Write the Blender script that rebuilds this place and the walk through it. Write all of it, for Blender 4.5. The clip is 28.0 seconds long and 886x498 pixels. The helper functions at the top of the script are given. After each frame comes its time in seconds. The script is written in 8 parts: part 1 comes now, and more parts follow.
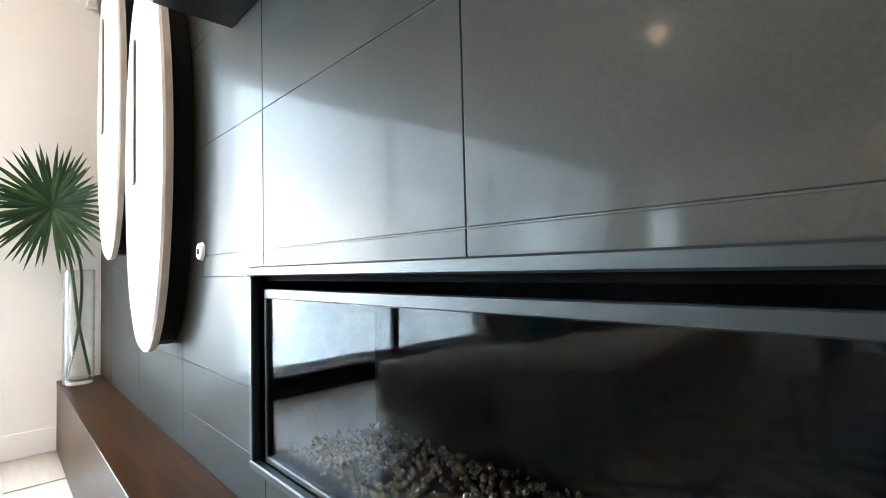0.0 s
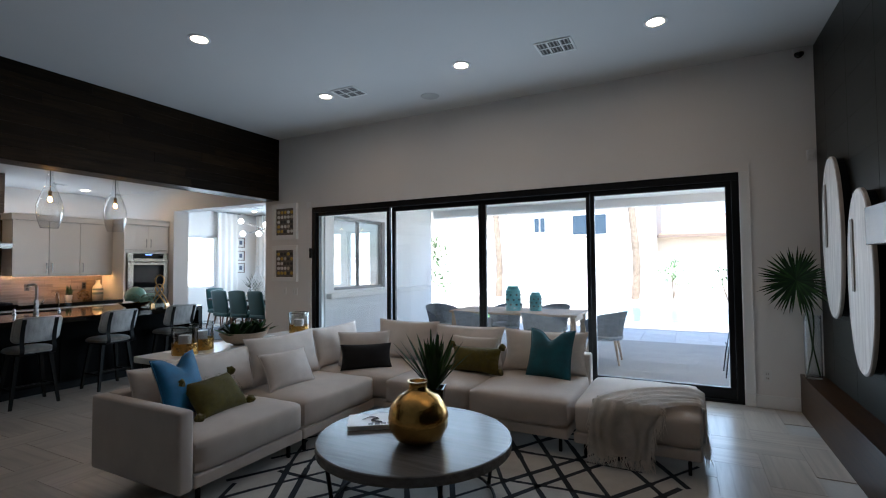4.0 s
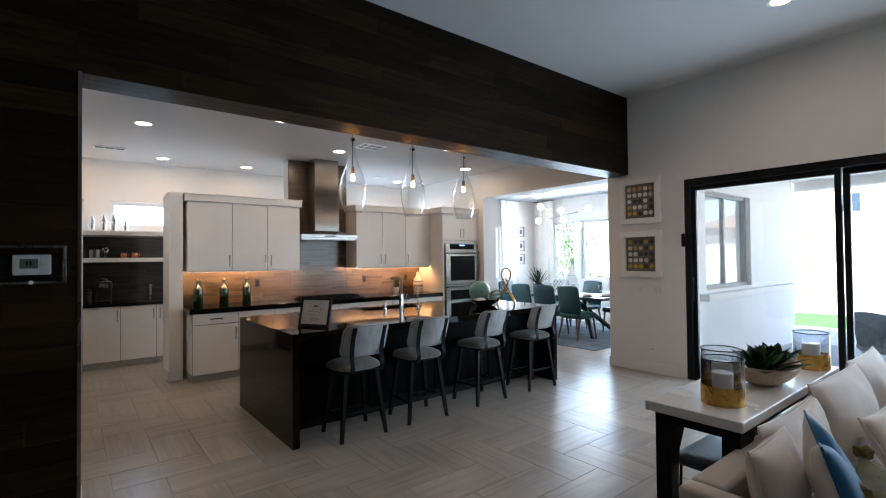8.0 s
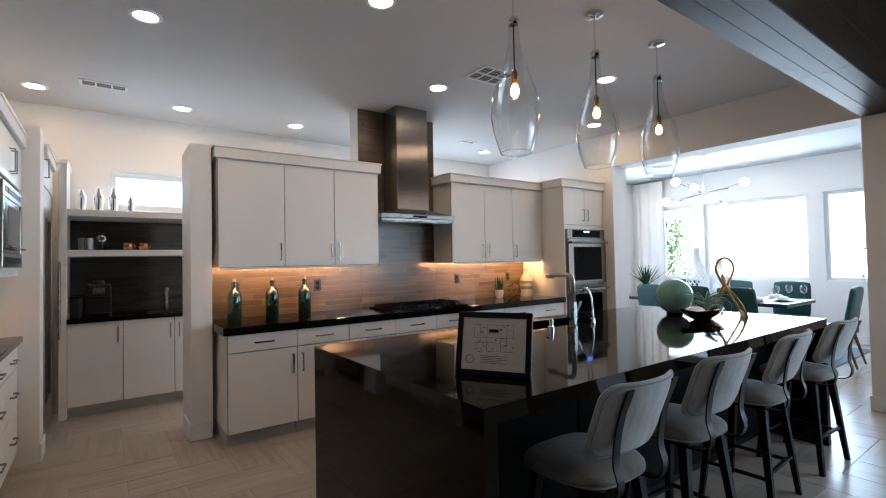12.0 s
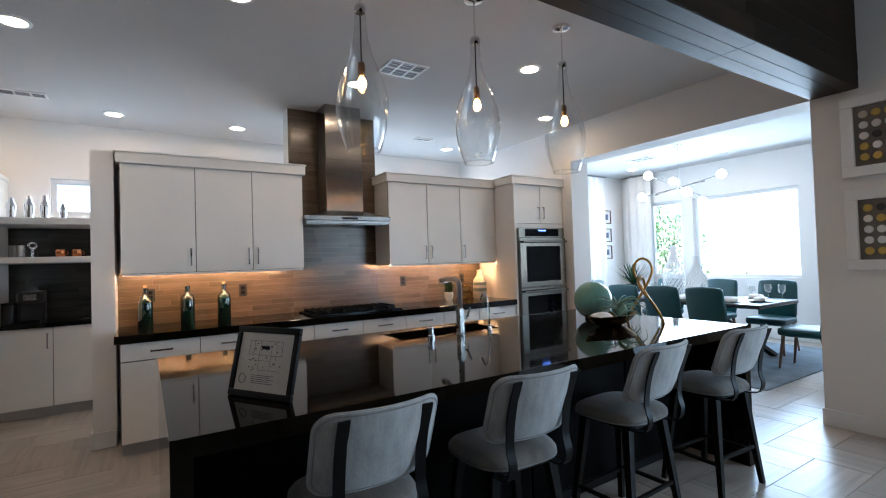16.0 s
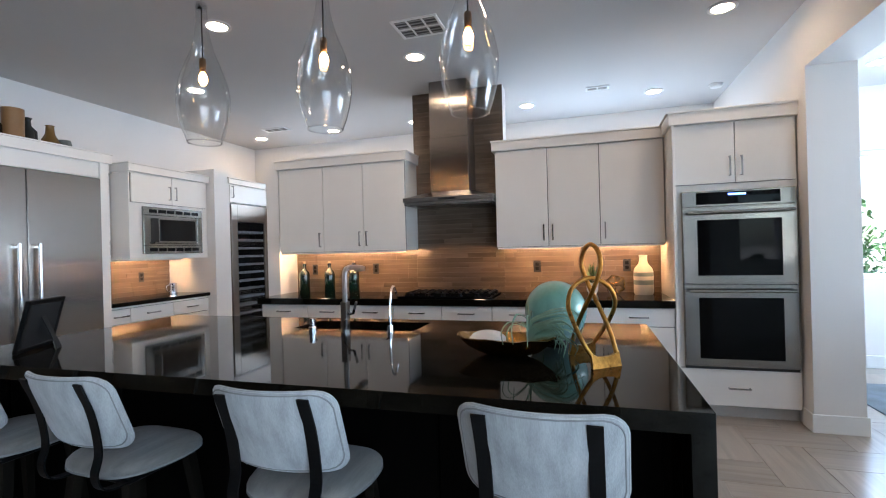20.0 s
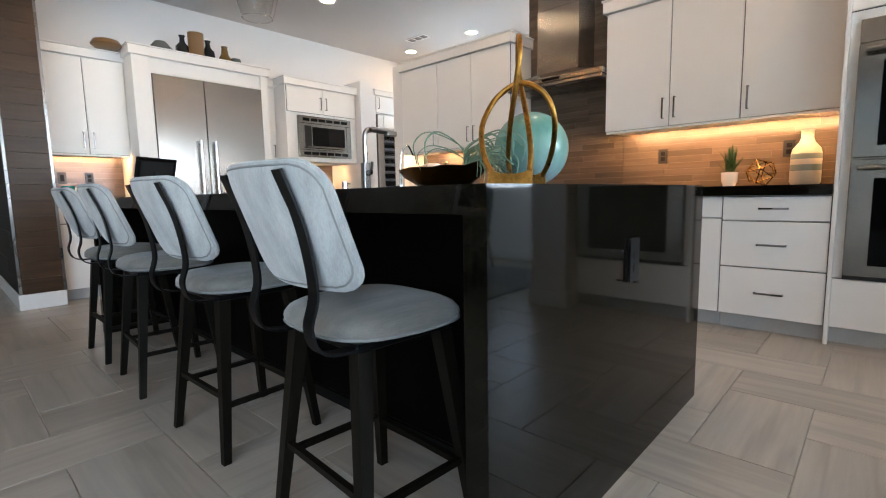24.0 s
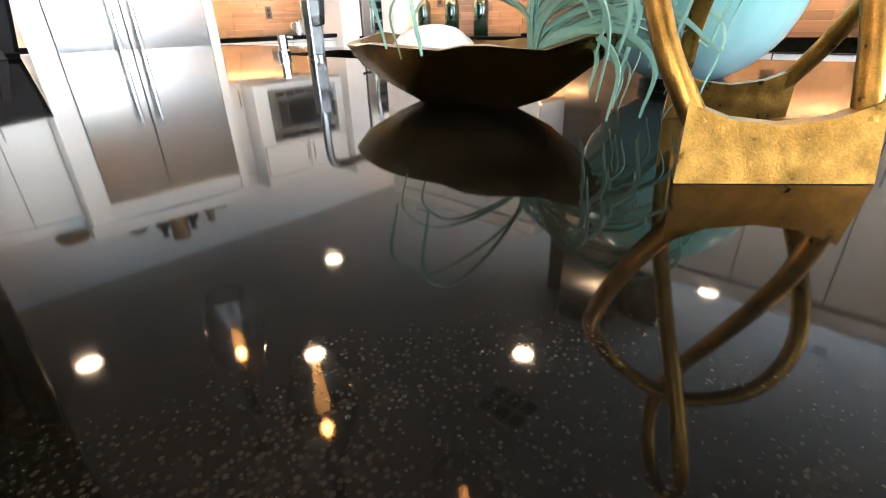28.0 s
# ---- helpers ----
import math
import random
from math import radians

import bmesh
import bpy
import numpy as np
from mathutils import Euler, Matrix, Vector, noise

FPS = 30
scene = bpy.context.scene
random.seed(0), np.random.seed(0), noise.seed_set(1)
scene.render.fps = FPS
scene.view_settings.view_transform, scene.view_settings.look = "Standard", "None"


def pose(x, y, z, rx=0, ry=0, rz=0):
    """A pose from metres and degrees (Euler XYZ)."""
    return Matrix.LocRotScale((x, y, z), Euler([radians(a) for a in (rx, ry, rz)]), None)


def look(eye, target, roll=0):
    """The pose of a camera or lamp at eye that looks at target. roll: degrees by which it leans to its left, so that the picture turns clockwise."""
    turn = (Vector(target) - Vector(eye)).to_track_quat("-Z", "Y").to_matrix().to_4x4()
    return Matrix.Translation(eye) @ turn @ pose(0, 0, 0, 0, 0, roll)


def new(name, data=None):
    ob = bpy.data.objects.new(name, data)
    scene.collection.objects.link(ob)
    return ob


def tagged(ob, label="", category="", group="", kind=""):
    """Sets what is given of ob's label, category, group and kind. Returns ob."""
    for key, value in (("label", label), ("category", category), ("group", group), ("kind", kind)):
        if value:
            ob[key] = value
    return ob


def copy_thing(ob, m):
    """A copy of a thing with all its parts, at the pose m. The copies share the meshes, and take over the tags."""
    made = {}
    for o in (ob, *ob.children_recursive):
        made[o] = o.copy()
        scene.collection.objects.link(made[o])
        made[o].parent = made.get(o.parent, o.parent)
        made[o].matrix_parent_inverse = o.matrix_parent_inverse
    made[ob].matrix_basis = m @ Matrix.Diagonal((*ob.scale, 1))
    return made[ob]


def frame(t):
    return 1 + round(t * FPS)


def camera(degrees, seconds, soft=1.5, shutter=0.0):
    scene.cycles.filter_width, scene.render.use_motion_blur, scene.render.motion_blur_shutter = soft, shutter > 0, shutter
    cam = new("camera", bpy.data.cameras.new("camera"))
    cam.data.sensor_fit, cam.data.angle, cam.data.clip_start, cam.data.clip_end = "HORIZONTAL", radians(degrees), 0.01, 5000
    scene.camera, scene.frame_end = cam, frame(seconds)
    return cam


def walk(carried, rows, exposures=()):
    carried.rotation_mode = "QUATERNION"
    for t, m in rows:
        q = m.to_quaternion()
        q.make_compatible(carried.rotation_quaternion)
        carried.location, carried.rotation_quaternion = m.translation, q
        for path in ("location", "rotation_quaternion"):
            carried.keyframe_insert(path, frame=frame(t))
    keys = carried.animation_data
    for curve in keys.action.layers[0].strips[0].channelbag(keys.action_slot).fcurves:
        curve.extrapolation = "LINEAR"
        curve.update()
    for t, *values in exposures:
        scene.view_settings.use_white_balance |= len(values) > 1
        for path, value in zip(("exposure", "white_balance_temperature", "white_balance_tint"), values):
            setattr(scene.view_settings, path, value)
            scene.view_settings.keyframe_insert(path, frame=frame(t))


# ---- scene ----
cam = camera(86.6, 28.0, soft=1.1)
PATH = [
    (0, (-0.277, -0.29, 0.938), (1.103, 1.155, 1.019), -1.4),
    (0.2, (-0.323, -0.465, 1.006), (1.032, 1.003, 1.094), -1.2),
    (0.5, (-0.366, -0.723, 1.105), (0.958, 0.772, 1.2), -1.4),
    (1, (-0.399, -1.148, 1.278), (0.808, 0.445, 1.362), -1.5),
    (1.5, (-0.519, -1.541, 1.427), (0.502, 0.177, 1.506), -1.5),
    (2, (-0.624, -1.867, 1.481), (0.12, -0.012, 1.555), -1.3),
    (2.5, (-0.708, -2.159, 1.469), (-0.346, -0.194, 1.547), -1.2),
    (3, (-0.829, -2.375, 1.464), (-0.887, -0.378, 1.542), -1.0),
    (3.5, (-0.932, -2.612, 1.436), (-1.43, -0.677, 1.523), -0.6),
    (4, (-1.012, -2.75, 1.484), (-1.927, -0.973, 1.553), -0.5),
    (4.4, (-1.115, -2.832, 1.504), (-2.266, -1.197, 1.556), -0.1),
    (4.5, (-1.168, -2.823, 1.506), (-2.369, -1.224, 1.555), -0.7),
    (6.5, (-2.449, -2.871, 1.476), (-3.96, -1.562, 1.529), -0.5),
    (7, (-2.88, -2.871, 1.436), (-4.413, -1.588, 1.497), -0.5),
    (7.5, (-3.306, -2.873, 1.467), (-4.859, -1.614, 1.522), -0.5),
    (8, (-3.749, -2.832, 1.515), (-5.316, -1.59, 1.552), -0.6),
    (8.5, (-4.178, -2.801, 1.484), (-5.756, -1.573, 1.528), -0.7),
    (9, (-4.577, -2.755, 1.496), (-6.165, -1.539, 1.543), -0.7),
    (9.5, (-4.953, -2.673, 1.51), (-6.55, -1.469, 1.552), -0.8),
    (10, (-5.317, -2.629, 1.503), (-6.92, -1.434, 1.546), -0.8),
    (10.5, (-5.671, -2.583, 1.493), (-7.277, -1.393, 1.536), -0.9),
    (11, (-5.958, -2.5, 1.459), (-7.568, -1.314, 1.506), -1.0),
    (11.5, (-6.166, -2.43, 1.423), (-7.786, -1.258, 1.472), -1.1),
    (13.5, (-6.368, -2.446, 1.336), (-7.978, -1.262, 1.399), -1.3),
    (14, (-6.208, -2.401, 1.381), (-7.825, -1.227, 1.456), -1.6),
    (14.5, (-6.115, -2.286, 1.405), (-7.738, -1.119, 1.474), -1.7),
    (15, (-6.089, -2.088, 1.408), (-7.716, -0.926, 1.471), -1.7),
    (15.5, (-5.984, -1.847, 1.408), (-7.63, -0.712, 1.457), -2.0),
    (16, (-5.877, -1.498, 1.406), (-7.566, -0.426, 1.453), -1.8),
    (16.5, (-5.884, -1.136, 1.384), (-7.666, -0.229, 1.444), -1.5),
    (17, (-5.895, -0.776, 1.397), (-7.76, -0.056, 1.446), -1.7),
    (17.5, (-5.829, -0.405, 1.391), (-7.76, 0.114, 1.436), -1.4),
    (18, (-5.813, 0.026, 1.387), (-7.792, 0.312, 1.42), -1.6),
    (18.5, (-5.821, 0.418, 1.38), (-7.82, 0.487, 1.417), -1.8),
    (19, (-5.849, 0.781, 1.368), (-7.844, 0.646, 1.414), -1.8),
    (19.5, (-5.953, 1.127, 1.346), (-7.923, 0.786, 1.387), -1.4),
    (20, (-6.05, 1.549, 1.366), (-7.964, 0.968, 1.368), -1.5),
    (20.5, (-6.124, 1.81, 1.324), (-7.971, 1.045, 1.257), -1.3),
    (21, (-6.286, 2.052, 1.208), (-8.064, 1.143, 1.103), -1.2),
    (21.5, (-6.36, 2.228, 1.064), (-8.02, 1.121, 0.915), -0.5),
    (23.5, (-6.496, 2.525, 0.823), (-7.957, 1.176, 0.605), -1.0),
    (24, (-6.729, 2.412, 0.895), (-8.184, 1.06, 0.666), -1.1),
    (24.5, (-6.988, 2.286, 0.946), (-8.435, 0.941, 0.636), -1.0),
    (25, (-7.242, 2.128, 1.007), (-8.669, 0.797, 0.568), -1.1),
    (25.3, (-7.348, 2.038, 1.014), (-8.758, 0.717, 0.497), -1.1),
    (25.6, (-7.421, 1.959, 1.019), (-8.819, 0.655, 0.431), -1.1),
    (26, (-7.492, 1.881, 1.02), (-8.869, 0.6, 0.341), -1.15),
    (26.7, (-7.538, 1.806, 1.015), (-8.869, 0.573, 0.174), -1.15),
    (27.3, (-7.534, 1.738, 1.016), (-8.857, 0.515, 0.148), -1.25),
    (28, (-7.499, 1.662, 1.022), (-8.803, 0.425, 0.143), -1.6),
]
EXPOSURES = [(0, 5.09, 6520, 10), (0.7, 4.54, 6420, 10), (1.5, 3.54, 6220, 10), (2, 3.04, 6020, 10), (3, 2.34, 5870, 10), (4, 1.90, 5920, 10), (4.5, 1.92, 5920, 10), (7, 2.40, 5870, 10), (9, 2.50, 6120, 10), (11, 2.50, 6020, 10), (14, 2.54, 5720, 9), (16, 2.44, 5620, 8), (18, 2.40, 5620, 9), (20, 2.66, 5670, 10), (21, 2.76, 5820, 10), (23.5, 2.88, 6270, 10), (25, 3.04, 6270, 10), (26, 3.29, 6220, 10), (27, 3.86, 6170, 10), (28, 4.29, 6170, 10)]
walk(cam, [(t, look(eye, target, roll)) for t, eye, target, roll in PATH], EXPOSURES)

# ---- world, sun, exposure ----
world = bpy.data.worlds.new("sky")
scene.world = world
world.use_nodes = True
wn = world.node_tree
sky = wn.nodes.new("ShaderNodeTexSky")
sky.sky_type, sky.sun_disc = "NISHITA", False
sky.sun_elevation, sky.sun_rotation = radians(58), radians(200)
wn.nodes["Background"].inputs["Strength"].default_value = 0.15
wn.links.new(sky.outputs[0], wn.nodes["Background"].inputs["Color"])
sun_data = bpy.data.lights.new("sun", "SUN")
sun_data.energy, sun_data.angle, sun_data.color = 5.0, radians(0.6), (1.0, 0.95, 0.88)
sun_lamp = new("sun", sun_data)
sun_lamp.matrix_world = look((0, 0, 0), (-0.18, 0.5, -0.85))


def sky_lamp(x, y, z, w, h, aim, watts, colour):
    """Daylight standing in a window's opening."""
    d = bpy.data.lights.new("window_light", "AREA")
    d.shape, d.size, d.size_y, d.energy, d.color = "RECTANGLE", w, h, watts, colour
    ob = new("window_light", d)
    ob.matrix_world = look((x, y, z), (x + aim[0], y + aim[1], z + aim[2]))
    return ob


DAY = (0.68, 0.85, 1.0)
sky_lamp(-3.46, 3.30, 1.25, 5.7, 2.2, (0, -1, -0.16), 34.0, DAY)
sky_lamp(-9.80, 6.72, 1.68, 2.9, 1.35, (0, -1, -0.1), 27.8, DAY)
sky_lamp(-11.90, 4.9, 1.62, 1.4, 1.3, (1, 0, -0.1), 8.0, DAY)
sky_lamp(-12.32, -1.95, 2.14, 0.8, 0.36, (1, 0, -0.1), 1.5, DAY)
sky_lamp(-12.40, 1.65, 1.62, 1.4, 1.1, (1, 0, 0.15), 6.8, DAY)


# ---- materials ----
def tree_of(name):
    m = bpy.data.materials.new(name)
    m.use_nodes = True
    nt = m.node_tree
    return m, nt, nt.nodes["Principled BSDF"], nt.nodes.new("ShaderNodeTexCoord")


def noise_node(nt, coord, scale, detail=4.0, stretch=None, rough=0.55):
    n = nt.nodes.new("ShaderNodeTexNoise")
    n.inputs["Scale"].default_value, n.inputs["Detail"].default_value, n.inputs["Roughness"].default_value = scale, detail, rough
    if stretch:
        mp = nt.nodes.new("ShaderNodeMapping")
        mp.inputs["Scale"].default_value = stretch
        nt.links.new(coord, mp.inputs["Vector"])
        coord = mp.outputs["Vector"]
    nt.links.new(coord, n.inputs["Vector"])
    return n


def ramp_node(nt, fac, stops):
    r = nt.nodes.new("ShaderNodeValToRGB")
    e = r.color_ramp.elements
    while len(e) < len(stops):
        e.new(0.5)
    for k, (p, c) in enumerate(stops):
        e[k].position, e[k].color = p, (*c, 1)
    nt.links.new(fac, r.inputs["Fac"])
    return r


def mixed(nt, mode, fac, a, b):
    n = nt.nodes.new("ShaderNodeMix")
    n.data_type, n.blend_type = "RGBA", mode
    n.inputs["Factor"].default_value = fac
    nt.links.new(a, n.inputs["A"])
    nt.links.new(b, n.inputs["B"])
    return n.outputs["Result"]


def scaled(c, k):
    return tuple(min(1.0, v * k) for v in c)


def mat(name, col, rough=0.5, metal=0.0, var=0.08, scale=3.0, fine=60.0, bump=0.0004, stretch=None, coat=0.0, spec=0.5, vary=0.0, rvar=0.08, sheen=0.0):
    """A plain surface: two scales of noise in colour, roughness and relief; vary: piece-to-piece difference."""
    m, nt, bs, tc = tree_of(name)
    big = noise_node(nt, tc.outputs["Object"], scale, 3, stretch)
    small = noise_node(nt, tc.outputs["Object"], fine, 4, stretch)
    r1 = ramp_node(nt, big.outputs["Fac"], [(0.2, scaled(col, 1 - 1.4 * var)), (0.8, scaled(col, 1 + 1.4 * var))])
    r2 = ramp_node(nt, small.outputs["Fac"], [(0.3, (1 - var * 0.8,) * 3), (0.7, (1, 1, 1))])
    out = mixed(nt, "MULTIPLY", 1.0, r1.outputs["Color"], r2.outputs["Color"])
    if vary:
        oi = nt.nodes.new("ShaderNodeObjectInfo")
        r3 = ramp_node(nt, oi.outputs["Random"], [(0.0, (1 - vary,) * 3), (1.0, (1, 1, 1))])
        out = mixed(nt, "MULTIPLY", 1.0, out, r3.outputs["Color"])
    nt.links.new(out, bs.inputs["Base Color"])
    rr = nt.nodes.new("ShaderNodeMapRange")
    rr.inputs["To Min"].default_value, rr.inputs["To Max"].default_value = max(0.02, rough - rvar), min(1, rough + rvar)
    nt.links.new(big.outputs["Fac"], rr.inputs["Value"])
    nt.links.new(rr.outputs["Result"], bs.inputs["Roughness"])
    bs.inputs["Metallic"].default_value = metal
    bs.inputs["Coat Weight"].default_value = coat
    bs.inputs["Coat Roughness"].default_value = 0.08
    bs.inputs["Specular IOR Level"].default_value = spec
    if sheen:
        bs.inputs["Sheen Weight"].default_value = sheen
        bs.inputs["Sheen Roughness"].default_value = 0.5
    if bump:
        bp = nt.nodes.new("ShaderNodeBump")
        bp.inputs["Strength"].default_value, bp.inputs["Distance"].default_value = 0.6, bump
        nt.links.new(small.outputs["Fac"], bp.inputs["Height"])
        nt.links.new(bp.outputs["Normal"], bs.inputs["Normal"])
    return m


def grain_mat(name, dark, light, rough=0.45, axis=0, scale=2.2, vary=0.3, bump=0.002, coat=0.0, spec=0.5, vein=0.0):
    """Wood or veined tile: streaks along one axis of the piece."""
    m, nt, bs, tc = tree_of(name)
    st = [14.0, 14.0, 14.0]
    st[axis] = 0.9
    oi = nt.nodes.new("ShaderNodeObjectInfo")
    add = nt.nodes.new("ShaderNodeVectorMath")
    add.operation = "MULTIPLY_ADD"
    cmb = nt.nodes.new("ShaderNodeCombineXYZ")
    for k in range(3):
        nt.links.new(oi.outputs["Random"], cmb.inputs[k])
    nt.links.new(cmb.outputs[0], add.inputs[0])
    add.inputs[1].default_value = (37, 19, 11)
    nt.links.new(tc.outputs["Object"], add.inputs[2])
    a = noise_node(nt, add.outputs[0], scale, 6, tuple(st), 0.65)
    b = noise_node(nt, add.outputs[0], 1.3, 2)
    r1 = ramp_node(nt, a.outputs["Fac"], [(0.32, dark), (0.68, light)])
    r2 = ramp_node(nt, b.outputs["Fac"], [(0.3, (0.82,) * 3), (0.7, (1, 1, 1))])
    r3 = ramp_node(nt, oi.outputs["Random"], [(0.0, (1 - vary,) * 3), (1.0, (1, 1, 1))])
    out = mixed(nt, "MULTIPLY", 1.0, mixed(nt, "MULTIPLY", 1.0, r1.outputs["Color"], r2.outputs["Color"]), r3.outputs["Color"])
    if vein:
        c = noise_node(nt, add.outputs[0], scale * 0.45, 3, tuple(0.55 * q for q in st), 0.5)
        r4 = ramp_node(nt, c.outputs["Fac"], [(0.44, (1, 1, 1)), (0.49, (1 - vein,) * 3), (0.505, (1 - vein,) * 3), (0.56, (1, 1, 1))])
        out = mixed(nt, "MULTIPLY", 1.0, out, r4.outputs["Color"])
    nt.links.new(out, bs.inputs["Base Color"])
    bs.inputs["Roughness"].default_value = rough
    bs.inputs["Coat Weight"].default_value = coat
    bs.inputs["Coat Roughness"].default_value = 0.15
    bs.inputs["Specular IOR Level"].default_value = spec
    bp = nt.nodes.new("ShaderNodeBump")
    bp.inputs["Strength"].default_value, bp.inputs["Distance"].default_value = 0.5, bump
    nt.links.new(a.outputs["Fac"], bp.inputs["Height"])
    nt.links.new(bp.outputs["Normal"], bs.inputs["Normal"])
    return m


def glass_mat(name, tint=(1, 1, 1), rough=0.0, thin=True, gloss=0.55, base=0.045, sharp=4.0):
    m, nt, bs, tc = tree_of(name)
    if thin:
        out = nt.nodes["Material Output"]
        tr, gl, lw, mx, pw = (nt.nodes.new(k) for k in ("ShaderNodeBsdfTransparent", "ShaderNodeBsdfGlossy", "ShaderNodeLayerWeight", "ShaderNodeMixShader", "ShaderNodeMath"))
        tr.inputs["Color"].default_value = (*tint, 1)
        gl.inputs["Roughness"].default_value = rough
        lw.inputs["Blend"].default_value = 0.5
        pw.operation = "POWER"
        pw.inputs[1].default_value = sharp
        nt.links.new(lw.outputs["Facing"], pw.inputs[0])
        ma = nt.nodes.new("ShaderNodeMath")
        ma.operation = "MULTIPLY_ADD"
        ma.inputs[1].default_value, ma.inputs[2].default_value = gloss, base
        nt.links.new(pw.outputs[0], ma.inputs[0])
        nt.links.new(ma.outputs[0], mx.inputs[0])
        nt.links.new(tr.outputs[0], mx.inputs[1])
        nt.links.new(gl.outputs[0], mx.inputs[2])
        nt.links.new(mx.outputs[0], out.inputs["Surface"])
    else:
        bs.inputs["Transmission Weight"].default_value, bs.inputs["IOR"].default_value = 1.0, 1.45
        bs.inputs["Roughness"].default_value, bs.inputs["Base Color"].default_value = rough, (*tint, 1)
    return m


def glow_mat(name, col, strength):
    m, nt, bs, tc = tree_of(name)
    bs.inputs["Base Color"].default_value = (0.8, 0.8, 0.8, 1)
    bs.inputs["Emission Color"].default_value, bs.inputs["Emission Strength"].default_value = (*col, 1), strength
    return m


def counter_mat():
    """Polished near-black quartz with pale flecks."""
    m, nt, bs, tc = tree_of("black_quartz")
    a = nt.nodes.new("ShaderNodeTexVoronoi")
    a.inputs["Scale"].default_value = 440
    nt.links.new(tc.outputs["Object"], a.inputs["Vector"])
    b = noise_node(nt, tc.outputs["Object"], 14, 4)
    grain = ramp_node(nt, a.outputs["Distance"], [(0.10, (1, 1, 1)), (0.55, (0.05, 0.05, 0.05))])
    tone = ramp_node(nt, a.outputs["Color"], [(0.10, (0.0035, 0.0032, 0.0020)), (0.42, (0.016, 0.0142, 0.0098)), (0.78, (0.022, 0.0185, 0.0125))])
    lift = nt.nodes.new("ShaderNodeMix")
    lift.data_type = "RGBA"
    lift.inputs["A"].default_value = (0.0030, 0.0027, 0.0017, 1)
    nt.links.new(grain.outputs["Color"], lift.inputs["Factor"])
    nt.links.new(tone.outputs["Color"], lift.inputs["B"])
    r3 = ramp_node(nt, b.outputs["Fac"], [(0.30, (0.35, 0.35, 0.35)), (0.60, (1, 1, 1))])
    nt.links.new(mixed(nt, "MULTIPLY", 1.0, lift.outputs["Result"], r3.outputs["Color"]), bs.inputs["Base Color"])
    bs.inputs["Roughness"].default_value = 0.045
    bs.inputs["Specular IOR Level"].default_value = 0.17
    return m


def steel_mat(name, col=(0.34, 0.315, 0.29), rough=0.24, axis=2):
    m, nt, bs, tc = tree_of(name)
    st = [1.0, 1.0, 1.0]
    st[axis] = 0.02
    a = noise_node(nt, tc.outputs["Object"], 350, 2, tuple(st))
    bs.inputs["Base Color"].default_value, bs.inputs["Metallic"].default_value = (*col, 1), 1.0
    rr = nt.nodes.new("ShaderNodeMapRange")
    rr.inputs["To Min"].default_value, rr.inputs["To Max"].default_value = rough - 0.02, rough + 0.03
    nt.links.new(a.outputs["Fac"], rr.inputs["Value"])
    nt.links.new(rr.outputs["Result"], bs.inputs["Roughness"])
    bs.inputs["Anisotropic"].default_value = 0.85
    return m


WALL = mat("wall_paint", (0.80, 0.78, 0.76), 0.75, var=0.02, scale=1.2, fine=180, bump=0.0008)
# White ceiling; its dimmer light is put into this grey base.
CEIL = mat("shaded_ceiling_paint", (0.56, 0.55, 0.54), 0.85, var=0.02, scale=1.0, fine=120, bump=0.0015)
TRIM = mat("trim_paint", (0.82, 0.82, 0.81), 0.4, var=0.02, scale=2, fine=90, bump=0.0003)
CAB = mat("cabinet_paint", (0.84, 0.81, 0.77), 0.35, var=0.02, scale=2, fine=140, bump=0.0003)
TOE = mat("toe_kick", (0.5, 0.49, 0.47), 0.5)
SHADOW_GAP = mat("shadow_gap", (0.05, 0.045, 0.04), 0.8)
WOOD = grain_mat("dark_plank", (0.008, 0.0043, 0.0017), (0.032, 0.0185, 0.0075), 0.42, axis=1, vary=0.6, spec=0.11)
# Same wood at the wall's end, browner to hold the warm light there.
WOOD_V = grain_mat("lit_plank_end", (0.050, 0.026, 0.013), (0.085, 0.047, 0.025), 0.36, axis=0, vary=0.12, spec=0.3)
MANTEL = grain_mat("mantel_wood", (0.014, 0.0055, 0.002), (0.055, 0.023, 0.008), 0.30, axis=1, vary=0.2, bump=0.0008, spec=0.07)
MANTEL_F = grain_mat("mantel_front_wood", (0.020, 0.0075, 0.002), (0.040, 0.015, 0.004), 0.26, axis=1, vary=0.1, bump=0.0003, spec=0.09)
MANTEL_U = grain_mat("mantel_underside_wood", (0.003, 0.0025, 0.002), (0.007, 0.005, 0.004), 0.4, axis=1, vary=0.1, bump=0.0006, spec=0.10)
FTILE = mat("slate_tile", (0.024, 0.0238, 0.0205), 0.33, spec=0.055, var=0.26, scale=2.2, fine=190, bump=0.00012, vary=0.10, rvar=0.03, coat=0.08)
GROUT_D = mat("dark_grout", (0.030, 0.030, 0.027), 0.36, spec=0.08, coat=0.08)
GROUT_S = mat("brown_grout", (0.22, 0.175, 0.135), 0.9)
GROUT = mat("pale_grout", (0.42, 0.40, 0.37), 0.9)
TILE_X = grain_mat("floor_tile_x", (0.40, 0.347, 0.292), (0.49, 0.43, 0.367), 0.28, axis=0, scale=1.9, vary=0.12, bump=0.0004, vein=0.15)
TILE_Y = grain_mat("floor_tile_y", (0.40, 0.347, 0.292), (0.49, 0.43, 0.367), 0.28, axis=1, scale=1.9, vary=0.12, bump=0.0004, vein=0.15)
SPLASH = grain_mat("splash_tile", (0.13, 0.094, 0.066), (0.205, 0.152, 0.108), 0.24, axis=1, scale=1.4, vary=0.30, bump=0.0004)
